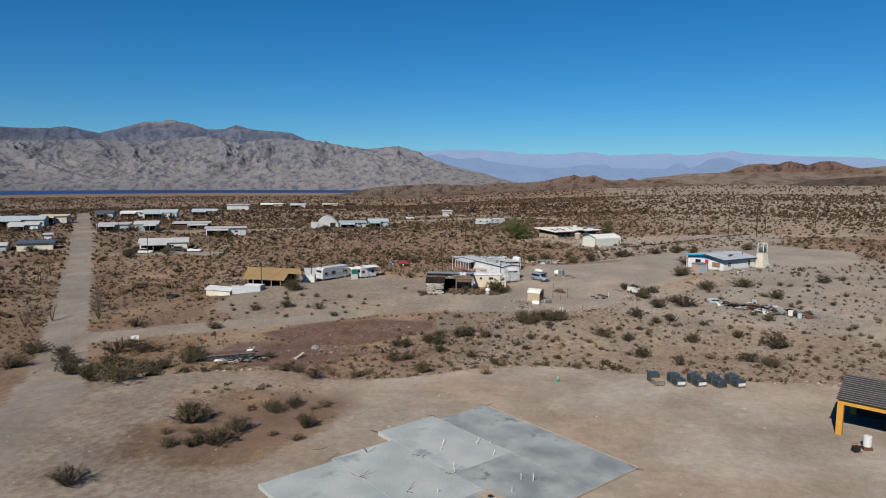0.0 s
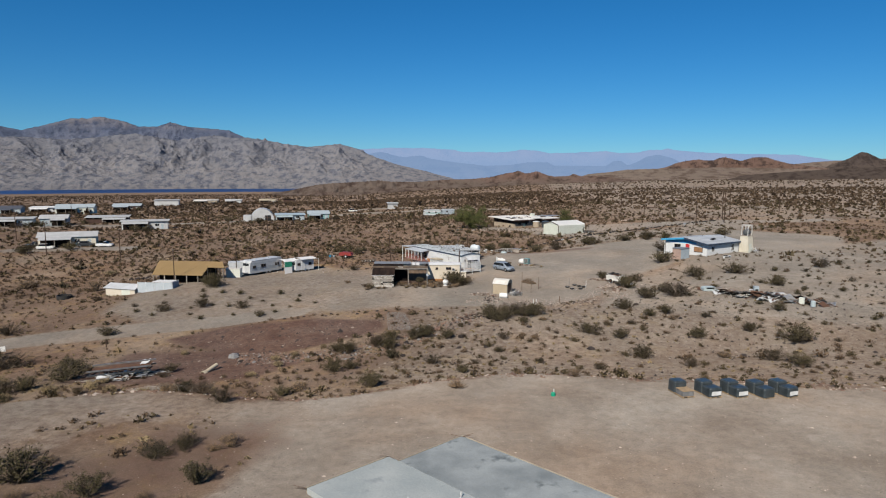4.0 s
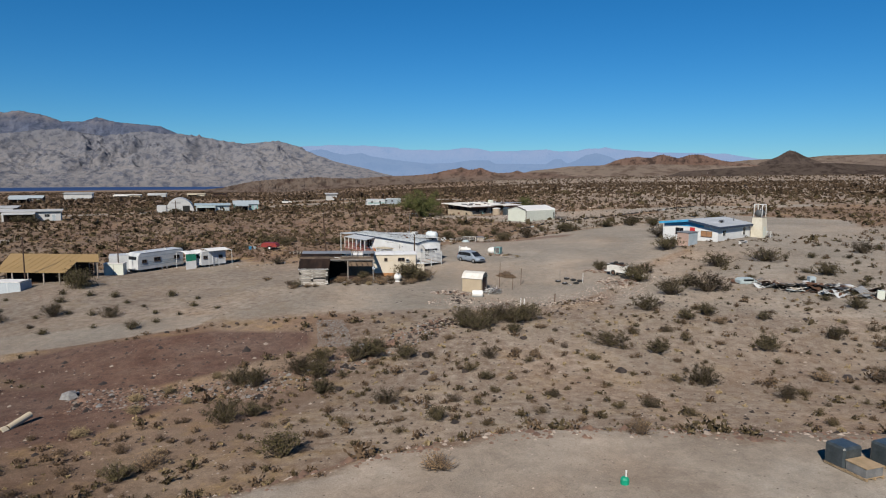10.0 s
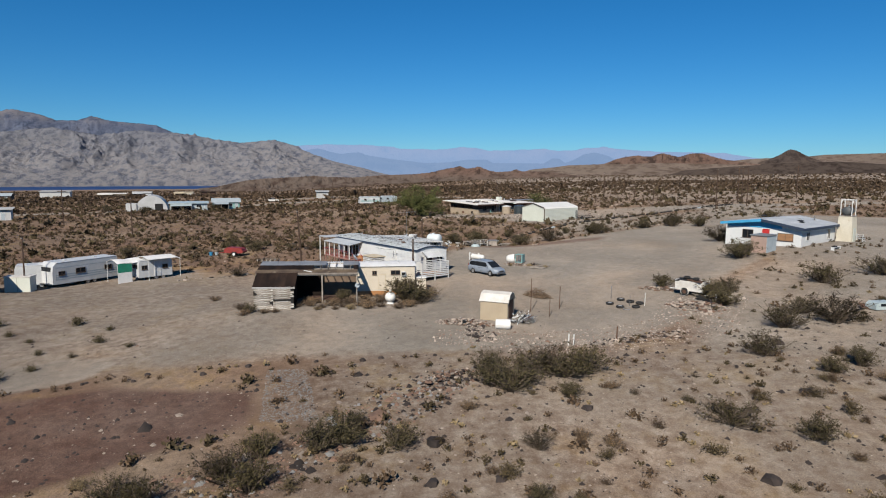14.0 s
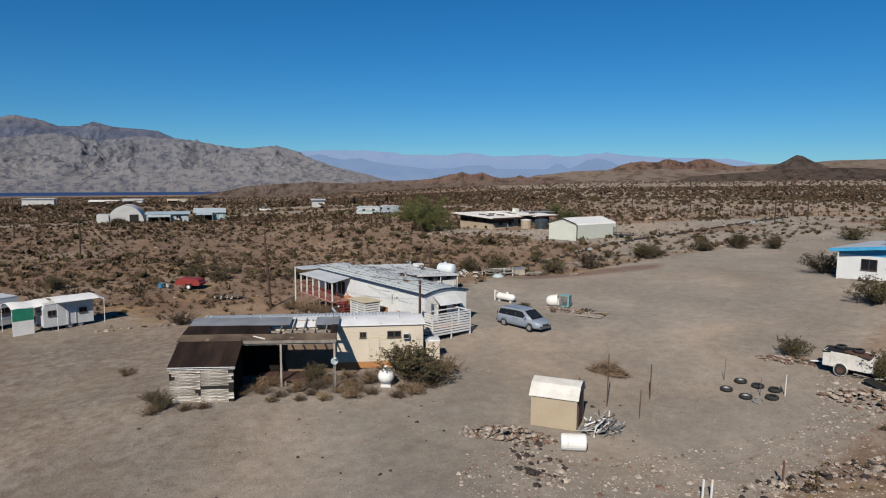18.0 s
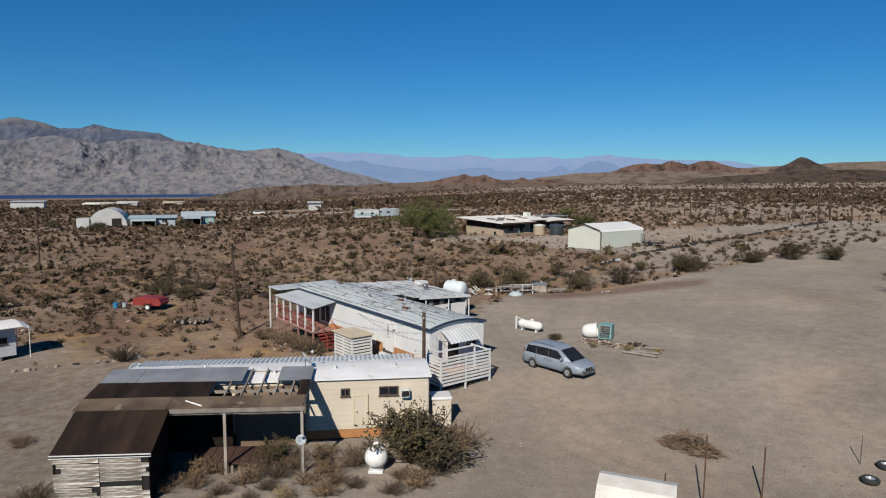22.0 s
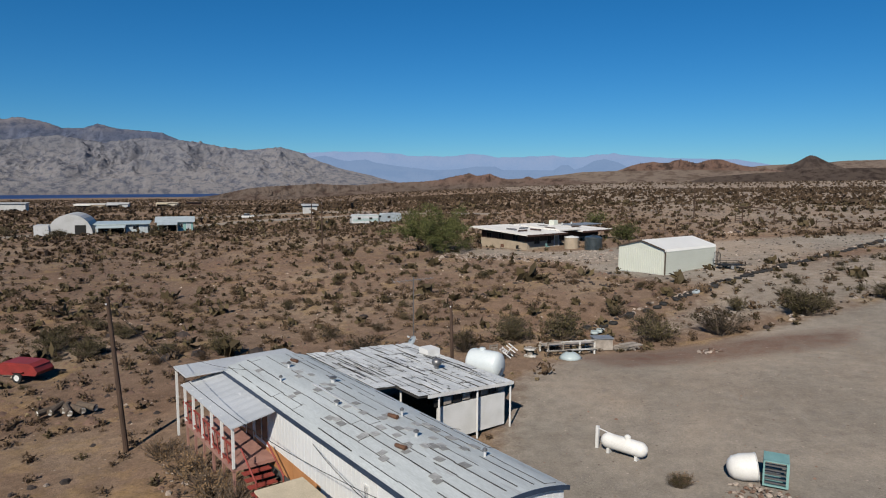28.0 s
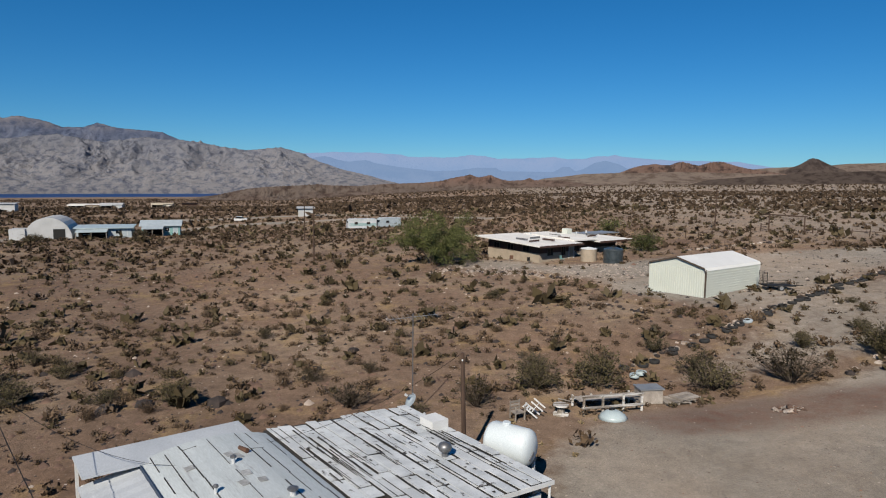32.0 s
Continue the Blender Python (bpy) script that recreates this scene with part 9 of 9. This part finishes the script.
tree(-11.4, 79.8, 13.0, 8.3, "broad airy green mesquite tree beside the house", 17, GREEN_LEAF, 24000, .11)
tree(18.6, 86.5, 4.6, 3.3, "small green tree under the patio roof edge", 18, GREEN_LEAF, 2400, .14)
tree(-49.8, -14.6, 3.6, 2.9, "dark green bushy tree before the barn", 19, CREOSOTE, 2600, .1)
tree(-76.7, -8.3, 3.4, 3.0, "small half-bare tree beside the shed", 23, DRY_LEAF, 700, .08)
tree(20, 118, 5, 3.4, "far green desert tree behind the house", 20, GREEN_LEAF, 1200, .16)


# ---- scrub over the plain, stones and dry grass ----
def far_plants(name, count, r_in, r_out, size, quads, material, seed, label, keep=0.5, area=None):
    """Scrub in a ring round the home: clusters of leaf blades, thinned by drifts, kept off the yards."""
    rs = np.random.RandomState(seed)
    a = np.radians(rs.uniform(-64, 60, count * 3))
    r = np.sqrt(rs.uniform(r_in ** 2, r_out ** 2, count * 3))
    x, y = -2 + r * np.sin(a), -95 + r * np.cos(a)
    red, yard, pad = soil_layers(x, y)
    dens = value_noise(x, y, 23, seed) * .5 + value_noise(x, y, 61, seed + 1) * .5
    ok = (np.maximum(red * 1.2, pad) < .6) & (yard + rs.uniform(-.3, .3, count * 3) < .6) & (inside(x, y, YARD) + 4 * rs.uniform(-1, .2, count * 3) < 0) & (dens + rs.uniform(-.6, .6, count * 3) > keep - .5)
    if area:
        ok &= inside(x, y, area) > 0
    x, y = x[ok][:count], y[ok][:count]
    z = surface(x, y)
    n = len(x)
    rad = size * np.exp(rs.normal(0, .33, n))
    th, ph = rs.uniform(0, 6.283, (n, quads)), rs.uniform(.1, 1.35, (n, quads))
    d = np.stack([np.cos(th) * np.sin(ph), np.sin(th) * np.sin(ph), np.cos(ph) * .85], -1)
    c = np.stack([x, y, z], -1)[:, None, :] + d * (rad[:, None, None] * rs.uniform(.12, .8, (n, quads, 1)))
    s = rad[:, None, None] * rs.uniform(.22, .42, (n, quads, 1)) * (25 / (quads + 6))
    u = rs.normal(0, 1, (n, quads, 3)) + d * 1.2
    u /= np.linalg.norm(u, axis=-1, keepdims=True)
    w = np.cross(u, rs.normal(0, 1, (n, quads, 3)))
    w /= np.linalg.norm(w, axis=-1, keepdims=True)
    v = np.stack([c - u * s, c - w * s * .55, c + u * s, c + w * s * .55], 2).reshape(-1, 3)
    me = bpy.data.meshes.new(name)
    me.vertices.add(len(v))
    me.vertices.foreach_set("co", v.ravel())
    me.loops.add(len(v))
    me.loops.foreach_set("vertex_index", np.arange(len(v)))
    me.polygons.add(len(v) // 4)
    me.polygons.foreach_set("loop_start", np.arange(0, len(v), 4))
    me.update(calc_edges=True)
    me.materials.append(material)
    tagged(new(name, me), label, "scrub", kind="stuff")


far_plants("near_scrub", 2300, 20, 150, .46, 48, FAR_BUSH, 41, "small dry shrubs scattered over the near desert", .35)
far_plants("green_scrub", 1500, 25, 170, .5, 42, OLIVE_SCRUB, 42, "small olive shrubs scattered over the near desert", .45)
far_plants("mid_scrub", 4600, 110, 190, .52, 42, FAR_BUSH, 43, "brown creosote scrub behind the home", .35)
far_plants("plain_scrub", 9000, 185, 320, .62, 15, FAR_BUSH, 48, "brown creosote scrub over the plain", .35)
far_plants("mid_green_scrub", 4500, 120, 330, .78, 15, OLIVE_SCRUB, 44, "olive creosote scrub over the plain", .4)
far_plants("far_scrub", 25000, 290, 750, .95, 7, FAR_BUSH, 45, "far brown scrub over the plain", .35)
far_plants("farthest_scrub", 22000, 700, 1900, 1.3, 6, FAR_BUSH, 46, "farthest scrub towards the hills", .35)
far_plants("dry_grass", 1300, 15, 120, .25, 24, STRAW, 47, "pale dry grass tufts on the desert floor", .7)

WASH = [(-72, -70), (-40, -72), (-16, -66), (4, -61), (60, -60), (75, -24), (45, -22), (26, -26), (6, -31), (-12, -42), (-30, -52), (-60, -46)]
far_plants("wash_scrub", 450, 10, 110, .5, 64, FAR_BUSH, 51, "small dry shrubs crowding the wash", .1, WASH)
far_plants("wash_grass", 800, 10, 110, .27, 30, STRAW, 52, "straw-coloured grass tufts in the wash", .7, WASH)
BACK = [(-110, 20), (-50, 18), (-26, 14), (-12, 24), (4, 31), (16, 40), (4, 66), (-14, 78), (-60, 130), (-150, 130)]
far_plants("back_scrub", 1200, 80, 260, .5, 46, FAR_BUSH, 53, "brown shrubs crowding the desert behind the home", .05, BACK)


def stones(name, count, poly, size, material, seed, label, spread=.45):
    """Loose stones over an area, too many to count."""
    rs = np.random.RandomState(seed)
    xs, ys = [p[0] for p in poly], [p[1] for p in poly]
    x, y = rs.uniform(min(xs), max(xs), count * 4), rs.uniform(min(ys), max(ys), count * 4)
    ok = inside(x, y, poly) > 0
    x, y = x[ok][:count], y[ok][:count]
    z = surface(x, y)
    n = len(x)
    r = size * np.exp(rs.normal(0, spread, n))
    base = np.array([(1, 0, -.1), (.3, .95, -.1), (-.8, .6, -.1), (-.8, -.6, -.1), (.3, -.95, -.1), (.1, .05, .62)])
    v = base[None] * r[:, None, None] * rs.uniform(.65, 1.3, (n, 6, 3))
    t = rs.uniform(0, 6.283, n)
    c, s = np.cos(t)[:, None], np.sin(t)[:, None]
    v = np.stack([v[..., 0] * c - v[..., 1] * s + x[:, None], v[..., 0] * s + v[..., 1] * c + y[:, None], v[..., 2] + z[:, None]], -1)
    tri = np.array([(i, (i + 1) % 5, 5) for i in range(5)])
    idx = (np.arange(n)[:, None, None] * 6 + tri[None]).reshape(-1)
    me = bpy.data.meshes.new(name)
    me.vertices.add(n * 6)
    me.vertices.foreach_set("co", v.ravel())
    me.loops.add(len(idx))
    me.loops.foreach_set("vertex_index", idx)
    me.polygons.add(len(idx) // 3)
    me.polygons.foreach_set("loop_start", np.arange(0, len(idx), 3))
    me.update(calc_edges=True)
    me.materials.append(material)
    tagged(new(name, me), label, "stones", kind="stuff")


stones("loose_stones", 4200, [(-70, -66), (60, -60), (75, -20), (30, -18), (14, -25), (-2, -29), (-45, -40)], .09, STONE_DARK, 61, "small dark stones over the wash")
stones("pale_stones", 1500, [(-60, -70), (60, -64), (75, -20), (30, -18), (14, -22), (-2, -28), (-45, -44)], .07, STONE_PALE, 62, "small pale stones over the wash")
stones("field_stones", 9000, [(-90, 20), (-24, 12), (-10, 24), (10, 34), (60, 70), (70, 160), (-120, 160)], .13, STONE_DARK, 63, "dark stones over the open desert")
stones("field_pale_stones", 1800, [(-90, 20), (-24, 12), (-10, 24), (10, 34), (60, 70), (70, 160), (-120, 160)], .10, STONE_RED, 64, "reddish stones over the open desert")
stones("back_stones", 6000, [(-80, 22), (-40, 18), (-24, 14), (-10, 24), (6, 34), (14, 44), (0, 66), (-16, 78), (-70, 90)], .11, STONE_RED, 71, "reddish stones littering the desert behind the home", .55)
stones("back_pale_stones", 700, [(-80, 22), (-40, 18), (-24, 14), (-10, 24), (6, 34), (20, 44), (60, 66), (40, 72), (0, 66), (-16, 78), (-70, 90)], .08, STONE_PALE, 72, "pale stones littering the desert behind the home", .5)
RUBBLE = [(-4, -26), (8, -29), (20, -25), (25, -15), (19, -12), (15, -19), (4, -22.5), (-3, -22)]
stones("yard_rubble", 3200, RUBBLE, .034, STONE_PALE, 78, "pale rubble strewn along the yard edge", .6)
stones("yard_brown_rubble", 1800, RUBBLE, .038, STONE_RED, 79, "brown rubble strewn along the yard edge", .6)
stones("yard_dark_stones", 60, [(-40, -30), (-6, -31), (10, -26), (6, -14), (-8, -16), (-20, -20), (-36, -12)], .1, STONE_DARK, 80, "single dark stones on the bare yard", .4)
stones("yard_gravel", 1500, [(-60, -30), (-14, -30), (12, -25), (24, -10), (36, 6), (30, 32), (2, 24), (-4, 6), (-22, -4), (-50, 6)], .035, STONE_RED, 65, "gravel over the bare yard")
stones("pad_gravel", 900, [(-44, -110), (44, -110), (44, -64), (0, -70), (-40, -82)], .04, STONE_PALE, 66, "gravel over the building pad")
stones("grey_gravel", 1500, GREY_STRIP, .05, PATCH, 67, "grey crushed stone strip across the red fill", .3)
BERM = [(-29, -52), (-15, -49.5), (-2, -37), (1, -31), (-4, -32), (-12, -42), (-22, -46.5), (-31, -47.5)]
stones("berm_stones", 650, BERM, .085, STONE_PALE, 68, "pale stones along the bank of the red fill", .55)
stones("berm_brown_stones", 1300, BERM, .09, STONE_RED, 77, "brown stones along the bank of the red fill", .55)
stones("berm_grey_stones", 450, BERM, .10, PATCH, 73, "grey stones along the bank of the red fill", .5)
stones("berm_dark_stones", 800, BERM, .10, STONE_DARK, 74, "dark stones along the bank of the red fill", .5)
EDGE = [(x, float(pad_edge(x)) - 1.0) for x in range(-34, 46, 5)] + [(x, float(pad_edge(x)) + 3.5) for x in range(44, -36, -5)]
stones("edge_stones", 1500, EDGE, .08, STONE_RED, 75, "brown rubble along the edge of the pad", .6)
stones("edge_pale_stones", 500, EDGE, .08, STONE_PALE, 76, "pale rubble along the edge of the pad", .6)
stones("tyre_gravel", 1500, [(9, -20), (14, -11), (19, -12), (24, -17), (20, -22), (12, -25)], .034, STONE_PALE, 69, "pale gravel beside the tyres")
stones("house_stones", 700, [(-12, 72), (2, 63), (12, 62), (16, 74), (6, 76), (0, 74), (-8, 80)], .11, STONE_PALE, 70, "pale stones round the house yard")


def heap(name, x, y, rx, ry, count, size, mats, seed, label, high=.5, turn=0):
    """A pile of single stones."""
    o = thing(name, x, y, turn, label, "stones")
    rnd = random.Random(seed)
    shapes = [Geo().stone(1, seed * 50 + i) for i in range(5)]
    shapes = [[g.mesh("stone", m_) for g in shapes] for m_ in mats]
    inv = o.matrix_world.inverted()
    for i in range(count):
        a, d = rnd.uniform(0, 6.283), math.sqrt(rnd.random())
        p = o.matrix_world @ Vector((rx * d * math.cos(a), ry * d * math.sin(a), 0))
        p.z = float(surface(p.x, p.y)) + high * (1 - d * d) * rnd.random()
        s = size * math.exp(rnd.gauss(0, .35))
        ob = part("stone", rnd.choice(rnd.choice(shapes)), mats[0], o)
        ob.matrix_local = inv @ Matrix.Translation(p) @ Euler((rnd.uniform(-.4, .4), rnd.uniform(-.4, .4), rnd.uniform(0, 6.28))).to_matrix().to_4x4() @ Matrix.Diagonal((s, s, s * rnd.uniform(.6, 1), 1))


heap("stone_pile", -1.0, -20.3, 2.6, .9, 208, 0.115, (STONE_PALE, STONE_RED, STONE_PALE), 1, "pile of pale and red stones before the shed", .45, -14)
heap("stone_pile", .2, -23.4, 1.2, 2.4, 96, 0.122, (STONE_PALE, STONE_DARK), 2, "scattered stones below the shed", .1, 10)
heap("stone_pile", 19.6, -16.8, 2.6, 1.5, 176, 0.144, (STONE_PALE, STONE_RED, STONE_PALE), 3, "rubble pile beside the box trailer", .4, -40)
heap("stone_pile", 18.4, -10.0, 2.2, .7, 96, 0.122, (STONE_PALE, STONE_RED), 4, "row of stones under a shrub", .25, -30)
heap("stone_pile", -17.6, 7.9, 3.4, 1.4, 112, 0.094, (STONE_RED, STONE_PALE, STONE_DARK), 5, "stones piled under the porch", .5, 130)
heap("stone_pile", 5.4, 5.0, 1.9, .8, 112, 0.094, (STONE_PALE, STONE_RED), 6, "stones round the old cooler", .2, -35)
heap("stone_pile", 7.5, 4.1, .8, .6, 64, 0.101, (STONE_DARK, STONE_PALE), 7, "small heap of dark stones and wood", .4)
heap("stone_ring", 10.3, 25.4, .8, .6, 54, 0.108, (STONE_PALE, STONE_RED), 8, "low ring of stones round a fire pit", .2)
heap("stone_pile", -2.0, -33.5, 2.6, 1.4, 128, 0.144, (STONE_PALE, STONE_RED, STONE_DARK), 9, "stones at the end of the bank", .4, 40)
heap("stone_pile", 12.5, -24.6, 4.6, 1.0, 144, 0.13, (STONE_PALE, STONE_PALE, STONE_DARK), 10, "stones along the edge of the yard", .2, 20)
heap("stone_pile", -47, 14, 6, 1.2, 112, 0.252, (STONE_PALE, STONE_RED), 11, "bank of pale boulders behind the caravans", .4, 10)
heap("stone_pile", -68, 4, 9, 1.4, 128, 0.288, (STONE_PALE, STONE_DARK), 12, "bank of boulders behind the barn", .5, 12)


LINE = [(3.9, 34.2), (8.4, 37.6), (12.3, 40.1), (16.9, 43.6), (21.8, 47.9), (29.4, 55.2), (36, 61.2), (46.5, 70), (54, 77), (64, 85.5)]
rnd = random.Random(44)
TYRE = [Geo().lathe([(.2, -.02), (.3, -.04), (.37, .03), (.38, .12), (.36, .2), (.3, .24), (.2, .2)], 14, closed=False).mesh("casing", m_) for m_ in (RUBBER, RUBBER, RUBBER, GREY_BLUE)]
INNER = Geo().lathe([(.2, -.01), (.23, .1), (.2, .2)], 14, closed=False).mesh("inside", BLACK)
for (ax, ay), (bx, by) in zip(LINE, LINE[1:]):
    n = int(math.hypot(bx - ax, by - ay) / 1.15)
    for i in range(n):
        x, y = ax + (bx - ax) * i / n + rnd.gauss(0, .2), ay + (by - ay) * i / n + rnd.gauss(0, .2)
        pale = rnd.random() < (.05 if y < 38 else .01)
        o = thing("tyre", x, y, rnd.uniform(0, 90), "pale painted old tyre in the row along the drive" if pale else "old black tyre in the row along the drive", "tyre", z=float(surface(x, y)), group="row of old tyres along the drive")
        o.rotation_euler = (rnd.gauss(0, .12), rnd.gauss(0, .12), rnd.uniform(0, 3))
        part("casing", TYRE[3] if pale else TYRE[0], RUBBER, o)
        part("inside", INNER, BLACK, o)


def border(name, line, gap, size, mats, seed, label):
    """Stones set along a line, each its own piece."""
    o = thing(name, line[0][0], line[0][1], 0, label, "stones")
    rnd = random.Random(seed)
    shapes = [[Geo().stone(1, seed * 70 + i).mesh("stone", m_) for i in range(4)] for m_ in mats]
    inv = o.matrix_world.inverted()
    for (ax, ay), (bx, by) in zip(line, line[1:]):
        L = math.hypot(bx - ax, by - ay)
        for k in range(int(L / gap)):
            u = (k + rnd.random() * .6) * gap / L
            x, y = ax + (bx - ax) * u + rnd.gauss(0, .18), ay + (by - ay) * u + rnd.gauss(0, .18)
            s = size * math.exp(rnd.gauss(0, .3))
            ob = part("stone", rnd.choice(rnd.choice(shapes)), mats[0], o)
            ob.matrix_local = inv @ pose(x, y, float(surface(x, y)) + .04, 0, 0, rnd.uniform(0, 360)) @ Matrix.Diagonal((s, s, s, 1))


border("stone_border", [(x - .3, y + .4) for x, y in LINE], .45, .2, (STONE_PALE, STONE_DARK, STONE_PALE), 1, "pale and dark stones behind the row of tyres")
border("stone_border", [(-10, 73.5), (-4, 70), (1.6, 65.5), (4, 63)], .5, .24, (STONE_DARK, STONE_PALE), 2, "row of stones before the house")
border("stone_border", [(4.5, 49.5), (6.2, 47.5), (8.2, 45)], .5, .22, (STONE_PALE, STONE_DARK), 3, "row of stones beside the garage")
border("stone_border", [(-36, 3), (-26, 6.5), (-23, 9)], .7, .2, (STONE_DARK, STONE_PALE), 4, "low row of stones along the drive")
border("stone_border", [(16, 30.5), (24, 36), (34, 41), (52, 47)], .9, .2, (STONE_PALE, STONE_PALE, STONE_DARK), 5, "scattered pale stones along the yard edge")
border("stone_border", [(24, 86), (34, 92), (46, 96)], .8, .3, (STONE_PALE, STONE_PALE, STONE_DARK), 6, "pale boulders beyond the house")
for i, (x, y, r) in enumerate(((13.5, -44.9, .42), (-2.7, -41.2, .45), (-5.2, -50.9, .5), (19.5, -36.2, .4), (.7, -44.6, .3), (-2.6, -45, .3), (-9.2, -47.9, .3), (-30.3, -48.8, .6), (6.1, -37.9, .3), (-27.5, 26.5, .5), (-25.6, 27.2, .45), (-21.4, 27.6, .55), (-29.4, 33.2, .5), (-33, 29, .4), (-17, 33.8, .4), (-15.2, 38, .4), (30.6, -46.8, .35), (21.5, -28.2, .35))):
    o = solid("boulder", Geo().stone(r * 1.25, 300 + i), PATCH if i == 7 else STONE_DARK, "pale broken concrete chunk in the wash" if i == 7 else "dark rounded boulder on the desert floor", "boulder", "dark boulders", at=pose(x, y, float(surface(x, y)) + .03))
for i in range(26):
    rnd = random.Random(900 + i)
    x, y = -30 + i * 1.25 + rnd.uniform(-.6, .6), -33.2 + .22 * i + rnd.uniform(-.7, .7)
    if i % 3 != 1:
        solid("boulder", Geo().stone(rnd.uniform(.12, .3), 400 + i), STONE_DARK, "small dark stone along the drive edge", "boulder", "stones along the drive", at=pose(x, y, float(surface(x, y)) + .02))

# ---- scrap heaps ----
rnd = random.Random(77)
SCRAP = ((GREY_WOOD, "board"), (GREY_SHEET, "metal_sheet"), (RUST, "metal_sheet"), (CORRUGATED, "metal_sheet"), (PLANK, "board"), (RUST, "board"), (GREY_WOOD, "board"), (STEEL, "board"), (BLACK, "metal_sheet"))


def scrap(cx, cy, rx, ry, count, turn, place, lift=.35, kinds=SCRAP, tilt=16, k_=1.0):
    for i in range(count):
        m_, kind = rnd.choice(kinds)
        a, d = rnd.uniform(0, 6.283), math.sqrt(rnd.random())
        u, v = rx * d * math.cos(a), ry * d * math.sin(a)
        t = radians(turn)
        x, y = cx + u * math.cos(t) - v * math.sin(t), cy + u * math.sin(t) + v * math.cos(t)
        if kind == "board":
            g = Geo().box((-rnd.uniform(.6, 1.7), -.07, -.02), (rnd.uniform(.6, 1.5), .07, .03))
        else:
            g = Geo().sheet(6, 1, lambda p, q, k=rnd.uniform(.5, 1.1), l=rnd.uniform(.35, .8): (k * (p - .5) * 2, l * (q - .5) * 2, .05 * math.sin(p * 9)), .015)
        solid("scrap_" + kind, g, m_, ("loose board " if kind == "board" else "bent metal sheet ") + place, "scrap", "scrap " + place,
              at=pose(x, y, float(surface(x, y)) + .1 + lift * (1 - d) * rnd.random(), rnd.uniform(-tilt, tilt), rnd.uniform(-tilt, tilt), rnd.gauss(turn, 35)) @ Matrix.Diagonal((k_, k_, k_, 1)))


scrap(40.6, -26.0, 8.2, 1.7, 170, -33, "in the scrap heap beyond the wash", .9, SCRAP, 30, .85)
scrap(34.2, -20.6, 1.6, .8, 8, -20, "beside the old camper shell", .2)
PALE_SCRAP = ((WHITE, "board"), (WHITE_METAL, "board"), (GREY_WOOD, "board"), (PLANK, "board"), (STEEL, "board"), (RUST, "board"), (GREY_SHEET, "metal_sheet"))
scrap(4.1, -19.3, 1.05, .8, 60, 40, "in the heap behind the shed", .9, PALE_SCRAP, 48, .5)
scrap(-39.3, -57.2, 4.6, 1.6, 40, 22, "in the debris heap in the wash", .5)
scrap(22.0, -14.6, 1.4, .6, 8, -30, "under the box trailer", .1)


def brush_pile(x, y, turn, rx, ry, high, twigs, size, material, label):
    o = thing("brush_pile", x, y, turn, label, "brush pile")
    g = Geo()
    for i in range(twigs):
        a, d_ = rnd.uniform(0, 6.283), math.sqrt(rnd.random())
        px, py, pz = rx * d_ * math.cos(a), ry * d_ * math.sin(a), .03 + high * (1 - d_ * d_) * rnd.random()
        t_ = rnd.uniform(0, 6.283)
        g.rod((px, py, pz), (px + size * math.cos(t_), py + size * .6 * math.sin(t_), max(.01, pz + rnd.uniform(-.12, .2))), .02, .007, 3)
    part("tangle", g, material, o)


brush_pile(6.15, -11.2, -35, 1.35, .6, .85, 560, .42, STRAW_WOOD, "low heap of dry brown cut twigs on the gravel")
brush_pile(-31.0, -63.2, 8, 3.6, .8, .6, 620, .8, GREY_WOOD, "long heap of dead grey branches at the wash edge")
o = thing("camper_shell", 33.7, -20.2, 12, "pale green wrecked camper shell on the ground", "camper shell")
o.scale = (.85, .8, .62)
part("shell", Geo().prism([(-1.3, 0), (1.3, 0), (1.2, .7), (.8, .95), (-1.0, .95), (-1.3, .6)], -.7, .7, "y"), PALE_BLUE, o)
part("side_window", Geo().box((-.8, -.72, .45), (.7, -.702, .8)), GLASS_DARK, o)
for i, (x, y, h, m_, lb) in enumerate(((39.4, -23.7, 1.3, GREY_BLUE, "grey-blue steel locker in the scrap heap"), (38.6, -24.1, .9, WHITE_METAL, "dented white drum in the scrap heap"), (43.7, -29.2, .9, CREAM, "cream appliance shell in the scrap heap"), (42.2, -26.0, .8, WHITE_METAL, "white appliance shell in the scrap heap"), (44.6, -30.6, .8, PALE_BLUE, "pale blue drum in the scrap heap"))):
    o = thing("drum" if "drum" in lb else "appliance", x, y, 30 * i, lb, "scrap")
    part("shell", Geo().lathe([(.3, 0), (.32, .05), (.32, h - .05), (.29, h)], 14) if "drum" in lb else Geo().box((-.35, -.35, 0), (.35, .35, h), c=.03), m_, o)
    part("dark_opening", Geo().box((-.2, -.37, h * .3), (.2, -.351 if "drum" not in lb else -.3, h * .7)), BLACK, o)
